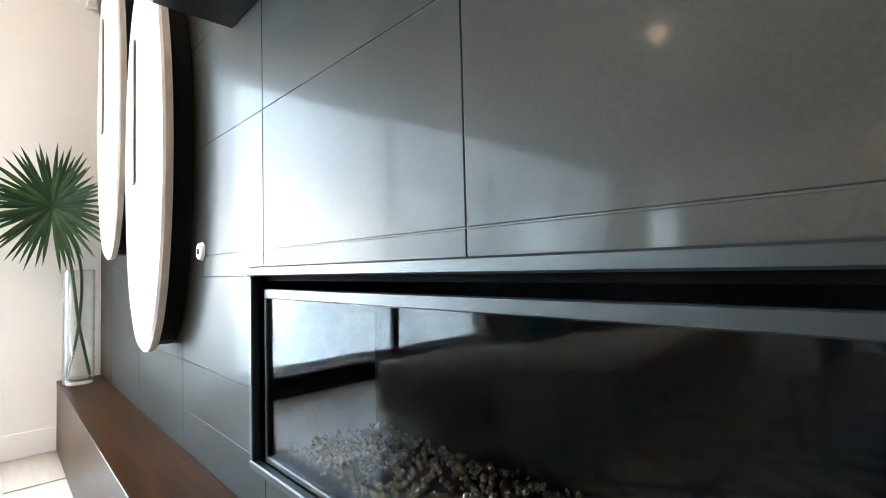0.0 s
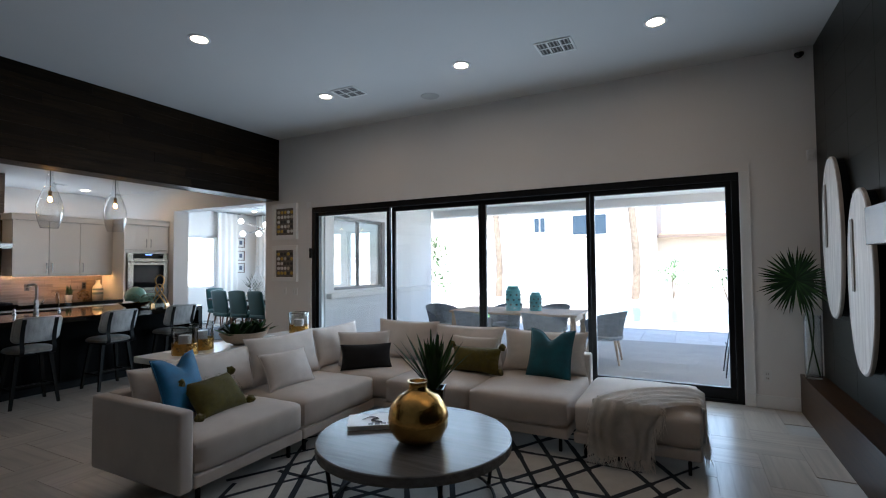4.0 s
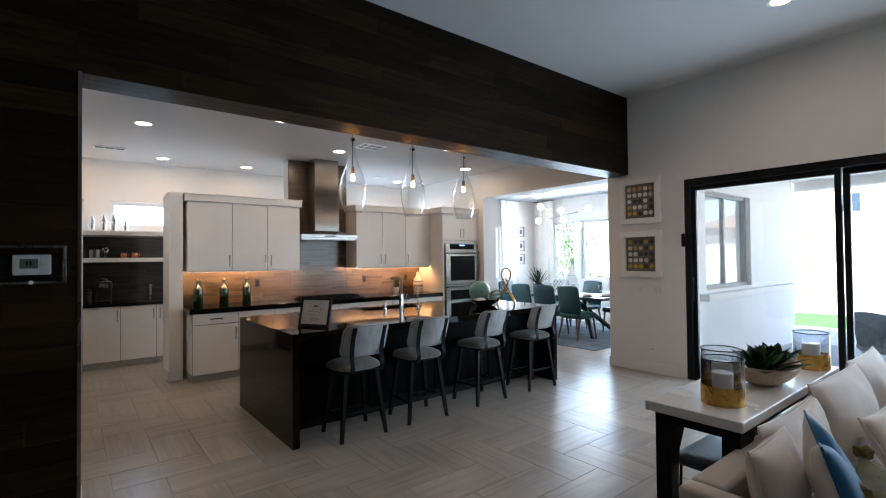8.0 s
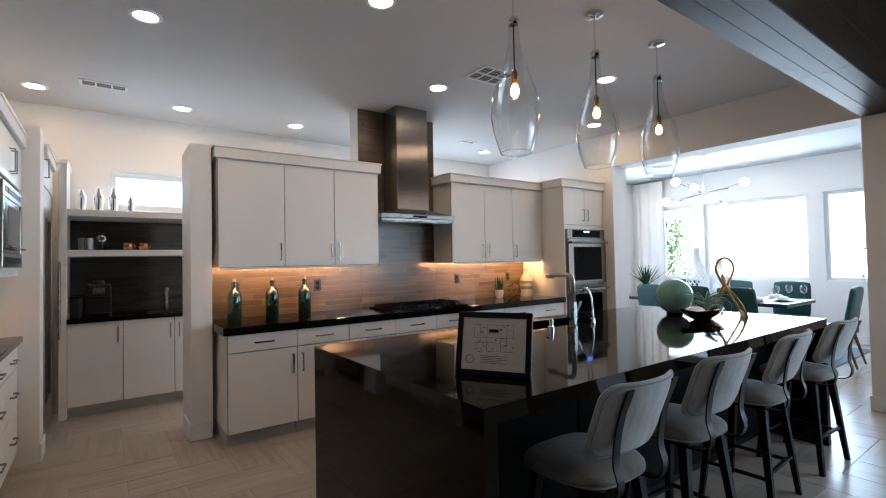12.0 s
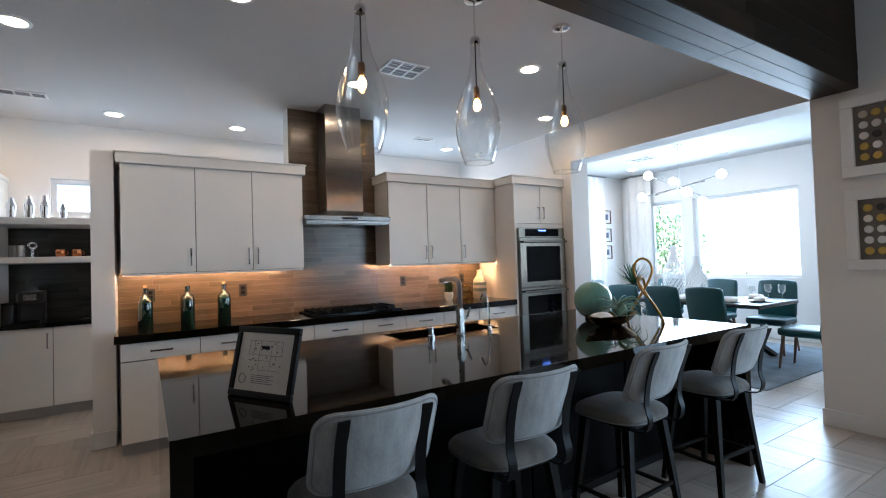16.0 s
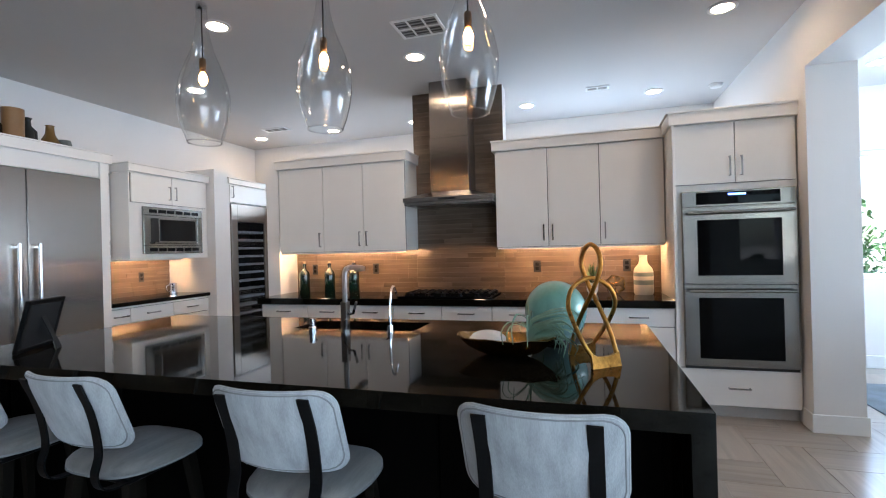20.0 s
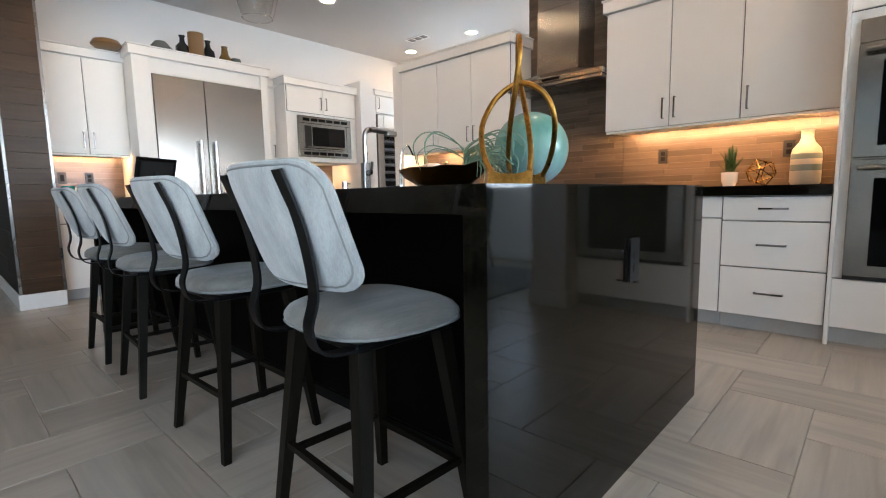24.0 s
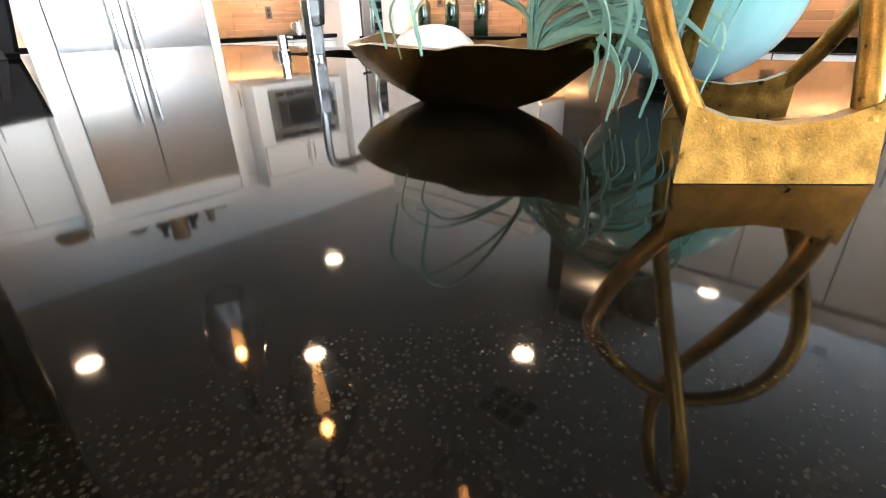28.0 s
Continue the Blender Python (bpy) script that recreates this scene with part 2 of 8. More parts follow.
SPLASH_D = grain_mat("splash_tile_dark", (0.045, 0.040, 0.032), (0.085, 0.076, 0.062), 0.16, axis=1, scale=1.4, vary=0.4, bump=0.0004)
QUARTZ = counter_mat()
BLACKWOOD = grain_mat("espresso_panel", (0.0010, 0.0009, 0.0008), (0.0025, 0.0020, 0.0017), 0.45, axis=2, vary=0.2, spec=0.04)
STEEL = steel_mat("brushed_steel")
STEEL_O = steel_mat("oven_steel", (0.21, 0.195, 0.175), 0.22, axis=1)
STEEL_H = steel_mat("brushed_steel_flat", (0.38, 0.365, 0.35), 0.24, axis=1)
CHROME = mat("chrome", (0.75, 0.75, 0.76), 0.12, 1.0, var=0.02, bump=0, rvar=0.03)
NICKEL = mat("satin_nickel", (0.30, 0.29, 0.28), 0.28, 1.0, var=0.03, bump=0)
BLACKMETAL = mat("black_metal", (0.0035, 0.0035, 0.0037), 0.42, 0.0, var=0.2, fine=120, bump=0.0003, spec=0.14)
BLACKFRAME = mat("bronze_frame", (0.006, 0.006, 0.007), 0.38, 0.0, var=0.15, bump=0.0002, spec=0.25)
BLACKGLASS = mat("black_glass", (0.004, 0.004, 0.005), 0.04, 0.0, var=0.1, bump=0, spec=0.22)
OVENGLASS = mat("oven_glass", (0.003, 0.0035, 0.004), 0.03, 0.0, var=0.1, bump=0, spec=0.07, rvar=0.005)
GOLD = mat("gold_leaf", (0.58, 0.34, 0.09), 0.28, 1.0, var=0.25, scale=24, fine=260, bump=0.0022, rvar=0.14)
GOLD_P = mat("pitted_gold", (0.50, 0.255, 0.055), 0.32, 1.0, var=0.36, scale=60, fine=520, bump=0.0005, rvar=0.14)
GOLD_D = mat("antique_gold", (0.44, 0.25, 0.06), 0.19, 1.0, var=0.3, scale=18, fine=60, bump=0.004, rvar=0.12)
GLASS = glass_mat("clear_glass", (0.95, 0.96, 0.96), gloss=0.95, base=0.07, sharp=2.6)
PANE = glass_mat("window_pane", (0.96, 0.98, 0.99))
BULB = glow_mat("warm_bulb", (1.0, 0.42, 0.11), 15.0)
CAN = glow_mat("warm_downlight", (1.0, 0.70, 0.43), 18.8)
LED = glow_mat("warm_strip", (1.0, 0.52, 0.22), 26.0)
GLOBE = glow_mat("frosted_globe", (1.0, 0.93, 0.84), 2.2)
WHITEPLASTIC = mat("white_plastic", (0.78, 0.78, 0.77), 0.35, var=0.02, bump=0)
DARKPLASTIC = mat("dark_plastic", (0.010, 0.008, 0.007), 0.35, var=0.05, bump=0)
SOFA = mat("oat_linen", (0.57, 0.49, 0.425), 0.9, var=0.07, scale=6, fine=420, bump=0.0012, sheen=0.3)
CUSHION = mat("pale_linen", (0.70, 0.63, 0.57), 0.9, var=0.07, scale=7, fine=420, bump=0.0012, sheen=0.3)
STOOLCLOTH = mat("grey_tweed", (0.36, 0.365, 0.36), 0.9, var=0.22, scale=26, fine=300, bump=0.0018, sheen=0.3, stretch=(1, 1, 0.10))
SEATCLOTH = mat("taupe_tweed_seat", (0.165, 0.154, 0.138), 0.9, var=0.22, scale=26, fine=300, bump=0.0018, sheen=0.3, stretch=(0.10, 1, 1))
PIPING = mat("grey_piping", (0.21, 0.21, 0.205), 0.9, var=0.1, scale=20, fine=300, bump=0.0008)
# Dark tone chosen to weaken bounce from the unseen south wall.
TAUPE = mat("low_bounce_taupe", (0.26, 0.24, 0.22), 0.8, var=0.03, scale=1.2, fine=180, bump=0.0008)
TEALVELVET = mat("teal_velvet", (0.003, 0.10, 0.135), 0.7, var=0.25, scale=9, fine=200, bump=0.001, sheen=0.12)
BLUEVELVET = mat("blue_velvet", (0.002, 0.13, 0.28), 0.7, var=0.25, scale=9, fine=200, bump=0.001, sheen=0.12)
BLACKCLOTH = mat("black_cloth", (0.010, 0.010, 0.011), 0.95, var=0.2, fine=300, bump=0.001)
OLIVEFUR = mat("olive_fur", (0.12, 0.095, 0.012), 0.95, var=0.3, scale=16, fine=160, bump=0.008, sheen=0.1)
THROW = mat("cream_throw", (0.84, 0.76, 0.67), 0.95, var=0.12, scale=10, fine=160, bump=0.006, sheen=0.4)
LEATHER = mat("teal_leather", (0.0015, 0.046, 0.050), 0.42, var=0.12, scale=6, fine=140, bump=0.0012)
WALNUT = grain_mat("walnut", (0.09, 0.038, 0.018), (0.19, 0.085, 0.042), 0.4, axis=2, vary=0.2)
DARKTABLE = grain_mat("dark_tabletop", (0.015, 0.012, 0.010), (0.035, 0.027, 0.022), 0.3, axis=0, vary=0.1)
GREYTOP = grain_mat("charcoal_oak", (0.10, 0.094, 0.09), (0.18, 0.17, 0.162), 0.24, axis=0, vary=0.1)
LEAF = mat("leaf_green", (0.026, 0.085, 0.018), 0.5, spec=0.25, var=0.35, scale=9, fine=70, bump=0.002, vary=0.4)
LEAF_D = mat("leaf_dark", (0.009, 0.040, 0.011), 0.5, spec=0.25, var=0.35, scale=9, fine=70, bump=0.002, vary=0.4)
PALELEAF = mat("leaf_pale", (0.12, 0.22, 0.07), 0.55, spec=0.3, var=0.3, scale=9, fine=70, bump=0.002, vary=0.4)
AIRPLANT = mat("air_plant", (0.16, 0.27, 0.19), 0.6, var=0.2, scale=14, fine=90, bump=0.001)
CURTAIN = mat("sheer_curtain", (0.80, 0.77, 0.74), 0.85, var=0.03, scale=3, fine=260, bump=0.0008)
CERAMIC_W = mat("white_ceramic", (0.76, 0.75, 0.73), 0.25, var=0.04, bump=0.0003)
PATIO_M = mat("patio_paver", (0.74, 0.71, 0.67), 0.8, var=0.08, scale=2, fine=60, bump=0.002, vary=0.12)
STUCCO = mat("stucco", (0.84, 0.81, 0.77), 0.9, var=0.05, scale=2, fine=70, bump=0.003)
GREYWICKER = mat("grey_wicker", (0.27, 0.29, 0.31), 0.7, var=0.25, scale=20, fine=160, bump=0.003)
TEAK = grain_mat("teak", (0.32, 0.21, 0.13), (0.5, 0.36, 0.24), 0.55, axis=0, vary=0.15)
AQUA = mat("aqua_glaze", (0.10, 0.36, 0.38), 0.3, var=0.12, scale=8, bump=0.001)
SAND = mat("desert_ground", (0.60, 0.54, 0.46), 0.95, var=0.14, scale=0.8, fine=20, bump=0.01)
GRASS = mat("lawn", (0.06, 0.17, 0.03), 0.9, var=0.35, scale=3, fine=60, bump=0.02)
WATER = mat("pool_water", (0.05, 0.25, 0.30), 0.06, var=0.1, scale=3, fine=8, bump=0.01)


# ---- mesh helpers ----
def thing(name, loc=(0, 0, 0), rz=0.0, label="", category="", group="", kind=""):
    ob = new(name)
    ob.empty_display_size = 0.1
    ob.matrix_world = pose(*loc, 0, 0, rz)
    return tagged(ob, label, category, group, kind)


def part(name, bm, material, parent=None, label="", smooth=0):
    me = bpy.data.meshes.new(name)
    bmesh.ops.recalc_face_normals(bm, faces=bm.faces)
    bm.to_mesh(me)
    bm.free()
    for m in material if isinstance(material, (list, tuple)) else [material]:
        me.materials.append(m)
    if smooth:
        me.shade_smooth()
        me.set_sharp_from_angle(angle=radians(smooth))
    ob = new(name, me)
    ob.parent = parent
    return tagged(ob, label)


def fixed(name, bm, material, label="", category="", smooth=0):
    """A piece of the setting."""
    return tagged(part(name, bm, material, None, label, smooth), "", category, "", "structure")


def add_box(bm, x0, x1, y0, y1, z0, z1, bevel=0.0, seg=1, m=None):
    mm = Matrix.LocRotScale(((x0 + x1) / 2, (y0 + y1) / 2, (z0 + z1) / 2), None, (abs(x1 - x0), abs(y1 - y0), abs(z1 - z0)))
    vs = bmesh.ops.create_cube(bm, size=1.0, matrix=mm)["verts"]
    if bevel:
        es = list({e for v in vs for e in v.link_edges})
        got = bmesh.ops.bevel(bm, geom=es, offset=bevel, segments=seg, profile=0.5, affect="EDGES")
        vs = list({v for f in got["faces"] for v in f.verts} | {v for v in vs if v.is_valid})
    if m is not None:
        bmesh.ops.transform(bm, matrix=m, verts=[v for v in vs if v.is_valid])
    return vs


def box(x0, x1, y0, y1, z0, z1, bevel=0.0, seg=1, m=None):
    bm = bmesh.new()
    add_box(bm, x0, x1, y0, y1, z0, z1, bevel, seg, m)
    return bm


def boxes(*rows, bevel=0.0):
    bm = bmesh.new()
    for r in rows:
        add_box(bm, *r, bevel=bevel)
    return bm


def lathe(profile, seg=28, bm=None, at=(0, 0, 0), close=False):
    bm = bm or bmesh.new()
    rings = []
    for r, z in profile:
        if r < 1e-5:
            rings.append([bm.verts.new((at[0], at[1], at[2] + z))])
        else:
            rings.append([bm.verts.new((at[0] + r * math.cos(2 * math.pi * k / seg), at[1] + r * math.sin(2 * math.pi * k / seg), at[2] + z)) for k in range(seg)])
    for a, b in zip(rings, rings[1:]):
        for k in range(seg):
            q = [a[k % len(a)], a[(k + 1) % len(a)], b[(k + 1) % len(b)], b[k % len(b)]]
            q = list(dict.fromkeys(q))
            if len(q) > 2:
                bm.faces.new(q)
    return bm


def tube(points, radius, seg=8, bm=None, closed=False, flat=1.0):
    """A round bar along points; radius may be a list; flat squeezes it across."""
    bm = bm or bmesh.new()
    pts = [Vector(p) for p in points]
    n = len(pts)
    rings, side = [], None
    for i, p in enumerate(pts):
        a, b = pts[(i - 1) % n if closed else max(0, i - 1)], pts[(i + 1) % n if closed else min(n - 1, i + 1)]
        d = (b - a).normalized()
        if side is None:
            side = d.orthogonal().normalized()
        side = (side - d * side.dot(d)).normalized()
        up = d.cross(side)
        r = radius[i] if isinstance(radius, (list, tuple)) else radius
        rings.append([bm.verts.new(p + (side * math.cos(2 * math.pi * k / seg) + up * math.sin(2 * math.pi * k / seg) * flat) * r) for k in range(seg)])
    for i in range(n if closed else n - 1):
        a, b = rings[i], rings[(i + 1) % n]
        for k in range(seg):
            bm.faces.new((a[k], a[(k + 1) % seg], b[(k + 1) % seg], b[k]))
    if not closed:
        bm.faces.new(rings[0])
        bm.faces.new(rings[-1][::-1])
    return bm


def arc(points, n=8):
    """A smooth line through points."""
    P = [Vector(p) for p in points]
    P = [P[0] * 2 - P[1]] + P + [P[-1] * 2 - P[-2]]
    out = []
    for i in range(1, len(P) - 2):
        a, b, c, d = P[i - 1 : i + 3]
        for k in range(n):
            t = k / n
            out.append(0.5 * (2 * b + (c - a) * t + (2 * a - 5 * b + 4 * c - d) * t * t + (3 * b - a - 3 * c + d) * t ** 3))
    return out + [P[-2]]


def soft_box(sx, sy, sz, r=0.05, puff=0.02, n=8, m=None, seed=0):
    """An upholstered block: rounded edges, crowned faces, uneven."""
    bm = bmesh.new()
    bmesh.ops.create_cube(bm, size=2.0)
    bmesh.ops.subdivide_edges(bm, edges=bm.edges[:], cuts=n, use_grid_fill=True)
    half = Vector((sx / 2, sy / 2, sz / 2))
    for v in bm.verts:
        c = v.co.copy()
        p = Vector((c.x * half.x, c.y * half.y, c.z * half.z))
        inner = Vector([max(-h + r, min(h - r, q)) for q, h in zip(p, half)])
        d = p - inner
        if d.length > 1e-6:
            p = inner + d.normalized() * min(r, max(abs(d.x), abs(d.y), abs(d.z)))
        for k in range(3):
            o = [j for j in range(3) if j != k]
            if abs(c[k]) > 0.99:
                p[k] += math.copysign(puff * (1 - c[o[0]] ** 2) * (1 - c[o[1]] ** 2), c[k])
        p += noise.noise_vector(p * 5 + Vector((seed * 7.3, seed, 0))) * 0.006
        v.co = p
    if m is not None:
        bmesh.ops.transform(bm, matrix=m, verts=bm.verts)
    return bm


def pillow_mesh(w, h, t, n=14, seed=0, dent=0.0):
    """A scatter cushion standing on its edge, its face to -y; dent: the chop in its top edge."""
    bm = bmesh.new()
    sheets = []
    for s in (-1, 1):
        g = []
        for i in range(n + 1):
            row = []
            for j in range(n + 1):
                u, v = 2 * i / n - 1, 2 * j / n - 1
                k = ((1 - u * u) * (1 - v * v)) ** 0.45
                x = w / 2 * u * (1 - 0.09 * (1 - v * v))
                z = h / 2 + h / 2 * v * (1 - 0.09 * (1 - u * u))
                z -= dent * max(0, v) * math.exp(-(u / 0.33) ** 2)
                p = Vector((x, s * t / 2 * k, z))
                p += noise.noise_vector(p * 7 + Vector((seed * 3.1, 0, seed))) * 0.012 * k
                rim = max(abs(u), abs(v))
                along = z if abs(u) > abs(v) else x
                p.y += s * 0.006 * k * max(0.0, rim - 0.45) * math.sin(along * 75 + seed * 2 + 5 * noise.noise(p * 9))
                row.append(bm.verts.new(p))
            g.append(row)
        sheets.append(g)
    for s, g in enumerate(sheets):
        for i in range(n):
            for j in range(n):
                bm.faces.new((g[i][j], g[i + 1][j], g[i + 1][j + 1], g[i][j + 1]))
    bmesh.ops.remove_doubles(bm, verts=bm.verts, dist=0.0015)
    return bm


def blade(bm, base, tip, width, sag=0.0, n=6, cup=0.15, facing=(0, 0, 1)):
    """One long leaf from base to tip."""
    a, b = Vector(base), Vector(tip)
    d = b - a
    side = d.cross(Vector(facing))
    side = side.normalized() if side.length > 1e-4 else Vector((1, 0, 0))
    up = side.cross(d).normalized()
    prev = None
    for i in range(n + 1):
        t = i / n
        w = width * (math.sin(math.pi * min(1, 0.12 + 0.88 * t)) ** 0.7) / 2 if t < 1 else 0.0005
        c = a + d * t - Vector((0, 0, sag * t * t)) + up * 0.0
        row = [bm.verts.new(c - side * w + up * w * cup), bm.verts.new(c), bm.verts.new(c + side * w + up * w * cup)]
        if prev:
            bm.faces.new((prev[0], prev[1], row[1], row[0]))
            bm.faces.new((prev[1], prev[2], row[2], row[1]))
        prev = row
    return bm


def bar_handle(parent, x, y, z, length, upright=True, face="x", material=None):
    """A flat bar pull on two feet, proud of a front that faces +x or +y."""
    bm = bmesh.new()
    t, w, off = 0.007, 0.012, 0.032
    h = length / 2
    if face == "x":
        if upright:
            add_box(bm, x + off - t, x + off, y - w / 2, y + w / 2, z - h, z + h, 0.0015)
            for s in (-1, 1):
                add_box(bm, x, x + off - t, y - w / 2, y + w / 2, z + s * h - (t if s > 0 else 0), z + s * h + (0 if s > 0 else t))
        else:
            add_box(bm, x + off - t, x + off, y - h, y + h, z - w / 2, z + w / 2, 0.0015)
            for s in (-1, 1):
                add_box(bm, x, x + off - t, y + s * h - (t if s > 0 else 0), y + s * h + (0 if s > 0 else t), z - w / 2, z + w / 2)
    else:
        if upright:
            add_box(bm, x - w / 2, x + w / 2, y + off - t, y + off, z - h, z + h, 0.0015)
            for s in (-1, 1):
                add_box(bm, x - w / 2, x + w / 2, y, y + off - t, z + s * h - (t if s > 0 else 0), z + s * h + (0 if s > 0 else t))
        else:
            add_box(bm, x - h, x + h, y + off - t, y + off, z - w / 2, z + w / 2, 0.0015)
            for s in (-1, 1):
                add_box(bm, x + s * h - (t if s > 0 else 0), x + s * h + (0 if s > 0 else t), y, y + off - t, z - w / 2, z + w / 2)
    return part("handle", bm, material or NICKEL, parent)


# ---- structure ----
fixed("floor", box(-12.6, 0.4, -5.4, 7.1, -0.12, -0.006), GROUT, "pale grout bed under the stone-look floor tiles", "floor")
fixed("wall_east", boxes((0.18, 0.42, -5.4, 3.38, -0.1, 0.48), (0.18, 0.42, -5.4, 3.38, 0.955, 3.75), (0.18, 0.42, -5.4, -0.61, 0.48, 0.955), (0.18, 0.42, 0.84, 3.38, 0.48, 0.955)), GROUT_D, "wall of large slate-grey tiles around the fireplace", "wall")
bm = boxes((-0.49, 0.18, 3.07, 3.38, -0.1, 3.75), (-6.43, -0.49, 3.07, 3.38, 2.445, 3.75), (-7.46, -6.43, 3.07, 3.38, -0.1, 3.75), (-10.0, -7.46, 3.07, 3.38, 2.60, 3.75), (-12.6, -10.0, 3.07, 3.38, -0.1, 3.75))
fixed("wall_north", bm, WALL, "white painted wall with wide openings to patio and dining room", "wall")
# Closing wall out of view, kept dark so little light reaches the fireplace.
fixed("wall_south", box(-7.45, 0.18, -5.4, -5.2, -0.1, 3.75), TAUPE, "unseen taupe closing wall, dark to cut bounce light", "wall")
fixed("kitchen_wall_south", box(-12.6, -7.45, -3.75, -3.53, -0.1, 3.12), WALL, "white painted kitchen wall behind the refrigerator", "wall")
bm = boxes((-12.67, -12.45, -3.75, 0.9, -0.1, 2.03), (-12.67, -12.45, -3.75, 0.9, 2.43, 3.12), (-12.67, -12.45, -3.75, -2.36, 2.03, 2.43), (-12.67, -12.45, -1.5, 0.9, 2.03, 2.43),
           (-12.67, -12.45, 0.9, 2.4, -0.1, 1.0), (-12.67, -12.45, 0.9, 2.4, 2.2, 3.12), (-12.67, -12.45, 2.4, 3.07, -0.1, 3.12))
fixed("kitchen_wall_west", bm, WALL, "white painted wall with a small high window and a wide one", "wall")
bm = boxes((-11.0, -10.85, -1.86, 2.25, -0.1, 2.37), (-10.85, -10.52, -1.86, -1.705, -0.1, 2.38), (-11.0, -10.85, 2.25, 3.07, -0.1, 2.37))
fixed("partition_wall", bm, WALL, "low white partition wall behind the kitchen cabinets", "wall")
fixed("pantry_pier", box(-11.02, -10.765, -3.53, -2.80, -0.1, 2.43), WALL, "white wall stub beside the microwave cabinet", "wall")
fixed("wood_wall_core", boxes((-7.44, -7.17, -5.2, -2.80, -0.1, 3.75), (-7.44, -7.17, -2.80, 3.07, 2.625, 3.75)), SHADOW_GAP, "core of the dark plank wall and header beam", "wall")
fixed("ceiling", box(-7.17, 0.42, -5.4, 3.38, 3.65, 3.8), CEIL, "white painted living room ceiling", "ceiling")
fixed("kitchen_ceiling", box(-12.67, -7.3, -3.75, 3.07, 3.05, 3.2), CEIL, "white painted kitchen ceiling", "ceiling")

# dining room shell
bm = boxes((-12.3, -6.4, 6.9, 7.1, -0.1, 0.96), (-12.3, -6.4, 6.9, 7.1, 2.38, 3.12), (-12.3, -11.5, 6.9, 7.1, 0.96, 2.38), (-10.83, -10.63, 6.9, 7.1, 0.96, 2.38), (-8.98, -8.78, 6.9, 7.1, 0.96, 2.38), (-8.05, -6.4, 6.9, 7.1, 0.96, 2.38))
fixed("dining_wall_north", bm, WALL, "white dining room wall with three tall windows", "wall")
bm = boxes((-12.3, -12.1, 3.38, 7.1, -0.1, 0.94), (-12.3, -12.1, 3.38, 7.1, 2.30, 3.12), (-12.3, -12.1, 3.38, 4.15, 0.94, 2.3), (-12.3, -12.1, 5.66, 7.1, 0.94, 2.3))
fixed("dining_wall_west", bm, WALL, "white dining room wall with a window", "wall")
bm = boxes((-6.6, -6.4, 3.38, 6.9, -0.1, 1.06), (-6.6, -6.4, 3.38, 6.9, 2.36, 3.12), (-6.6, -6.4, 3.38, 3.6, 1.06, 2.36), (-6.6, -6.4, 5.15, 6.9, 1.06, 2.36))
fixed("dining_wall_east", bm, WALL, "pale stuccoed wall of the dining room beside the patio", "wall")
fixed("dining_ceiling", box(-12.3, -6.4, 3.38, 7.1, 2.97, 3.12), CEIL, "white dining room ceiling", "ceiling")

# baseboards
BASE_H = 0.13
bm = boxes((-0.40, 0.14, 3.056, 3.07, 0, BASE_H), (-7.46, -6.53, 3.056, 3.07, 0, BASE_H), (-7.474, -7.46, 3.056, 3.394, 0, BASE_H), (-10.0, -9.986, 3.056, 3.394, 0, BASE_H), (-10.15, -10.0, 3.056, 3.07, 0, BASE_H), bevel=0.003)
fixed("baseboard", bm, TRIM, "white painted baseboard", "baseboard")
bm = boxes((-7.15, -7.136, -5.2, -2.80, 0, BASE_H), (-7.455, -7.136, -2.80, -2.772, 0, BASE_H), (-10.85, -10.505, -1.875, -1.86, 0, BASE_H), (-10.52, -10.505, -1.86, -1.71, 0, BASE_H), (-11.02, -10.765, -2.80, -2.786, 0, BASE_H), bevel=0.003)
fixed("baseboard", bm, TRIM, "white painted baseboard on the kitchen side", "baseboard")
bm = boxes((-12.1, -6.6, 6.886, 6.9, 0, BASE_H), (-12.1, -12.086, 3.38, 6.886, 0, BASE_H), (-6.614, -6.6, 3.38, 6.886, 0, BASE_H), bevel=0.003)
fixed("baseboard", bm, TRIM, "white painted baseboard in the dining room", "baseboard")
bm = boxes((-7.165, -7.145, -2.80, -2.782, BASE_H, 2.61), (-7.46, -7.44, -2.80, -2.782, BASE_H, 2.61))
fixed("trim", bm, NICKEL, "thin metal corner trim on the plank wall", "trim")


def planks_on(wall, x0, x1, z_lo, z_hi, y0, y1, rows, rnd, west=False):
    h = (z_hi - z_lo) / rows
    for r in range(rows):
        y = y0 - rnd.uniform(0, 1.2)
        while y < y1:
            ln = rnd.uniform(0.7, 1.9)
            a, b = max(y, y0), min(y + ln, y1)
            if b - a > 0.05:
                bm = box(x0, x1 + rnd.uniform(0, 0.003), a + 0.0004, b - 0.0004, z_lo + r * h + 0.0004, z_lo + (r + 1) * h - 0.0004, 0.0008)
                part("plank", bm, WOOD, wall)
            y += ln


wood_wall = tagged(fixed("wall_west", box(-7.168, -7.164, -5.19, 3.06, 2.70, 3.6), SHADOW_GAP, "dark brown timber plank wall and header beam", "wall"))
rnd = random.Random(4)
planks_on(wood_wall, -7.168, -7.15, 2.61, 3.65, -2.80, 3.07, 8, rnd)
planks_on(wood_wall, -7.168, -7.15, 0.13, 2.61, -5.2, -2.80, 19, rnd)
planks_on(wood_wall, -7.168, -7.15, 2.61, 3.65, -5.2, -2.80, 8, rnd)
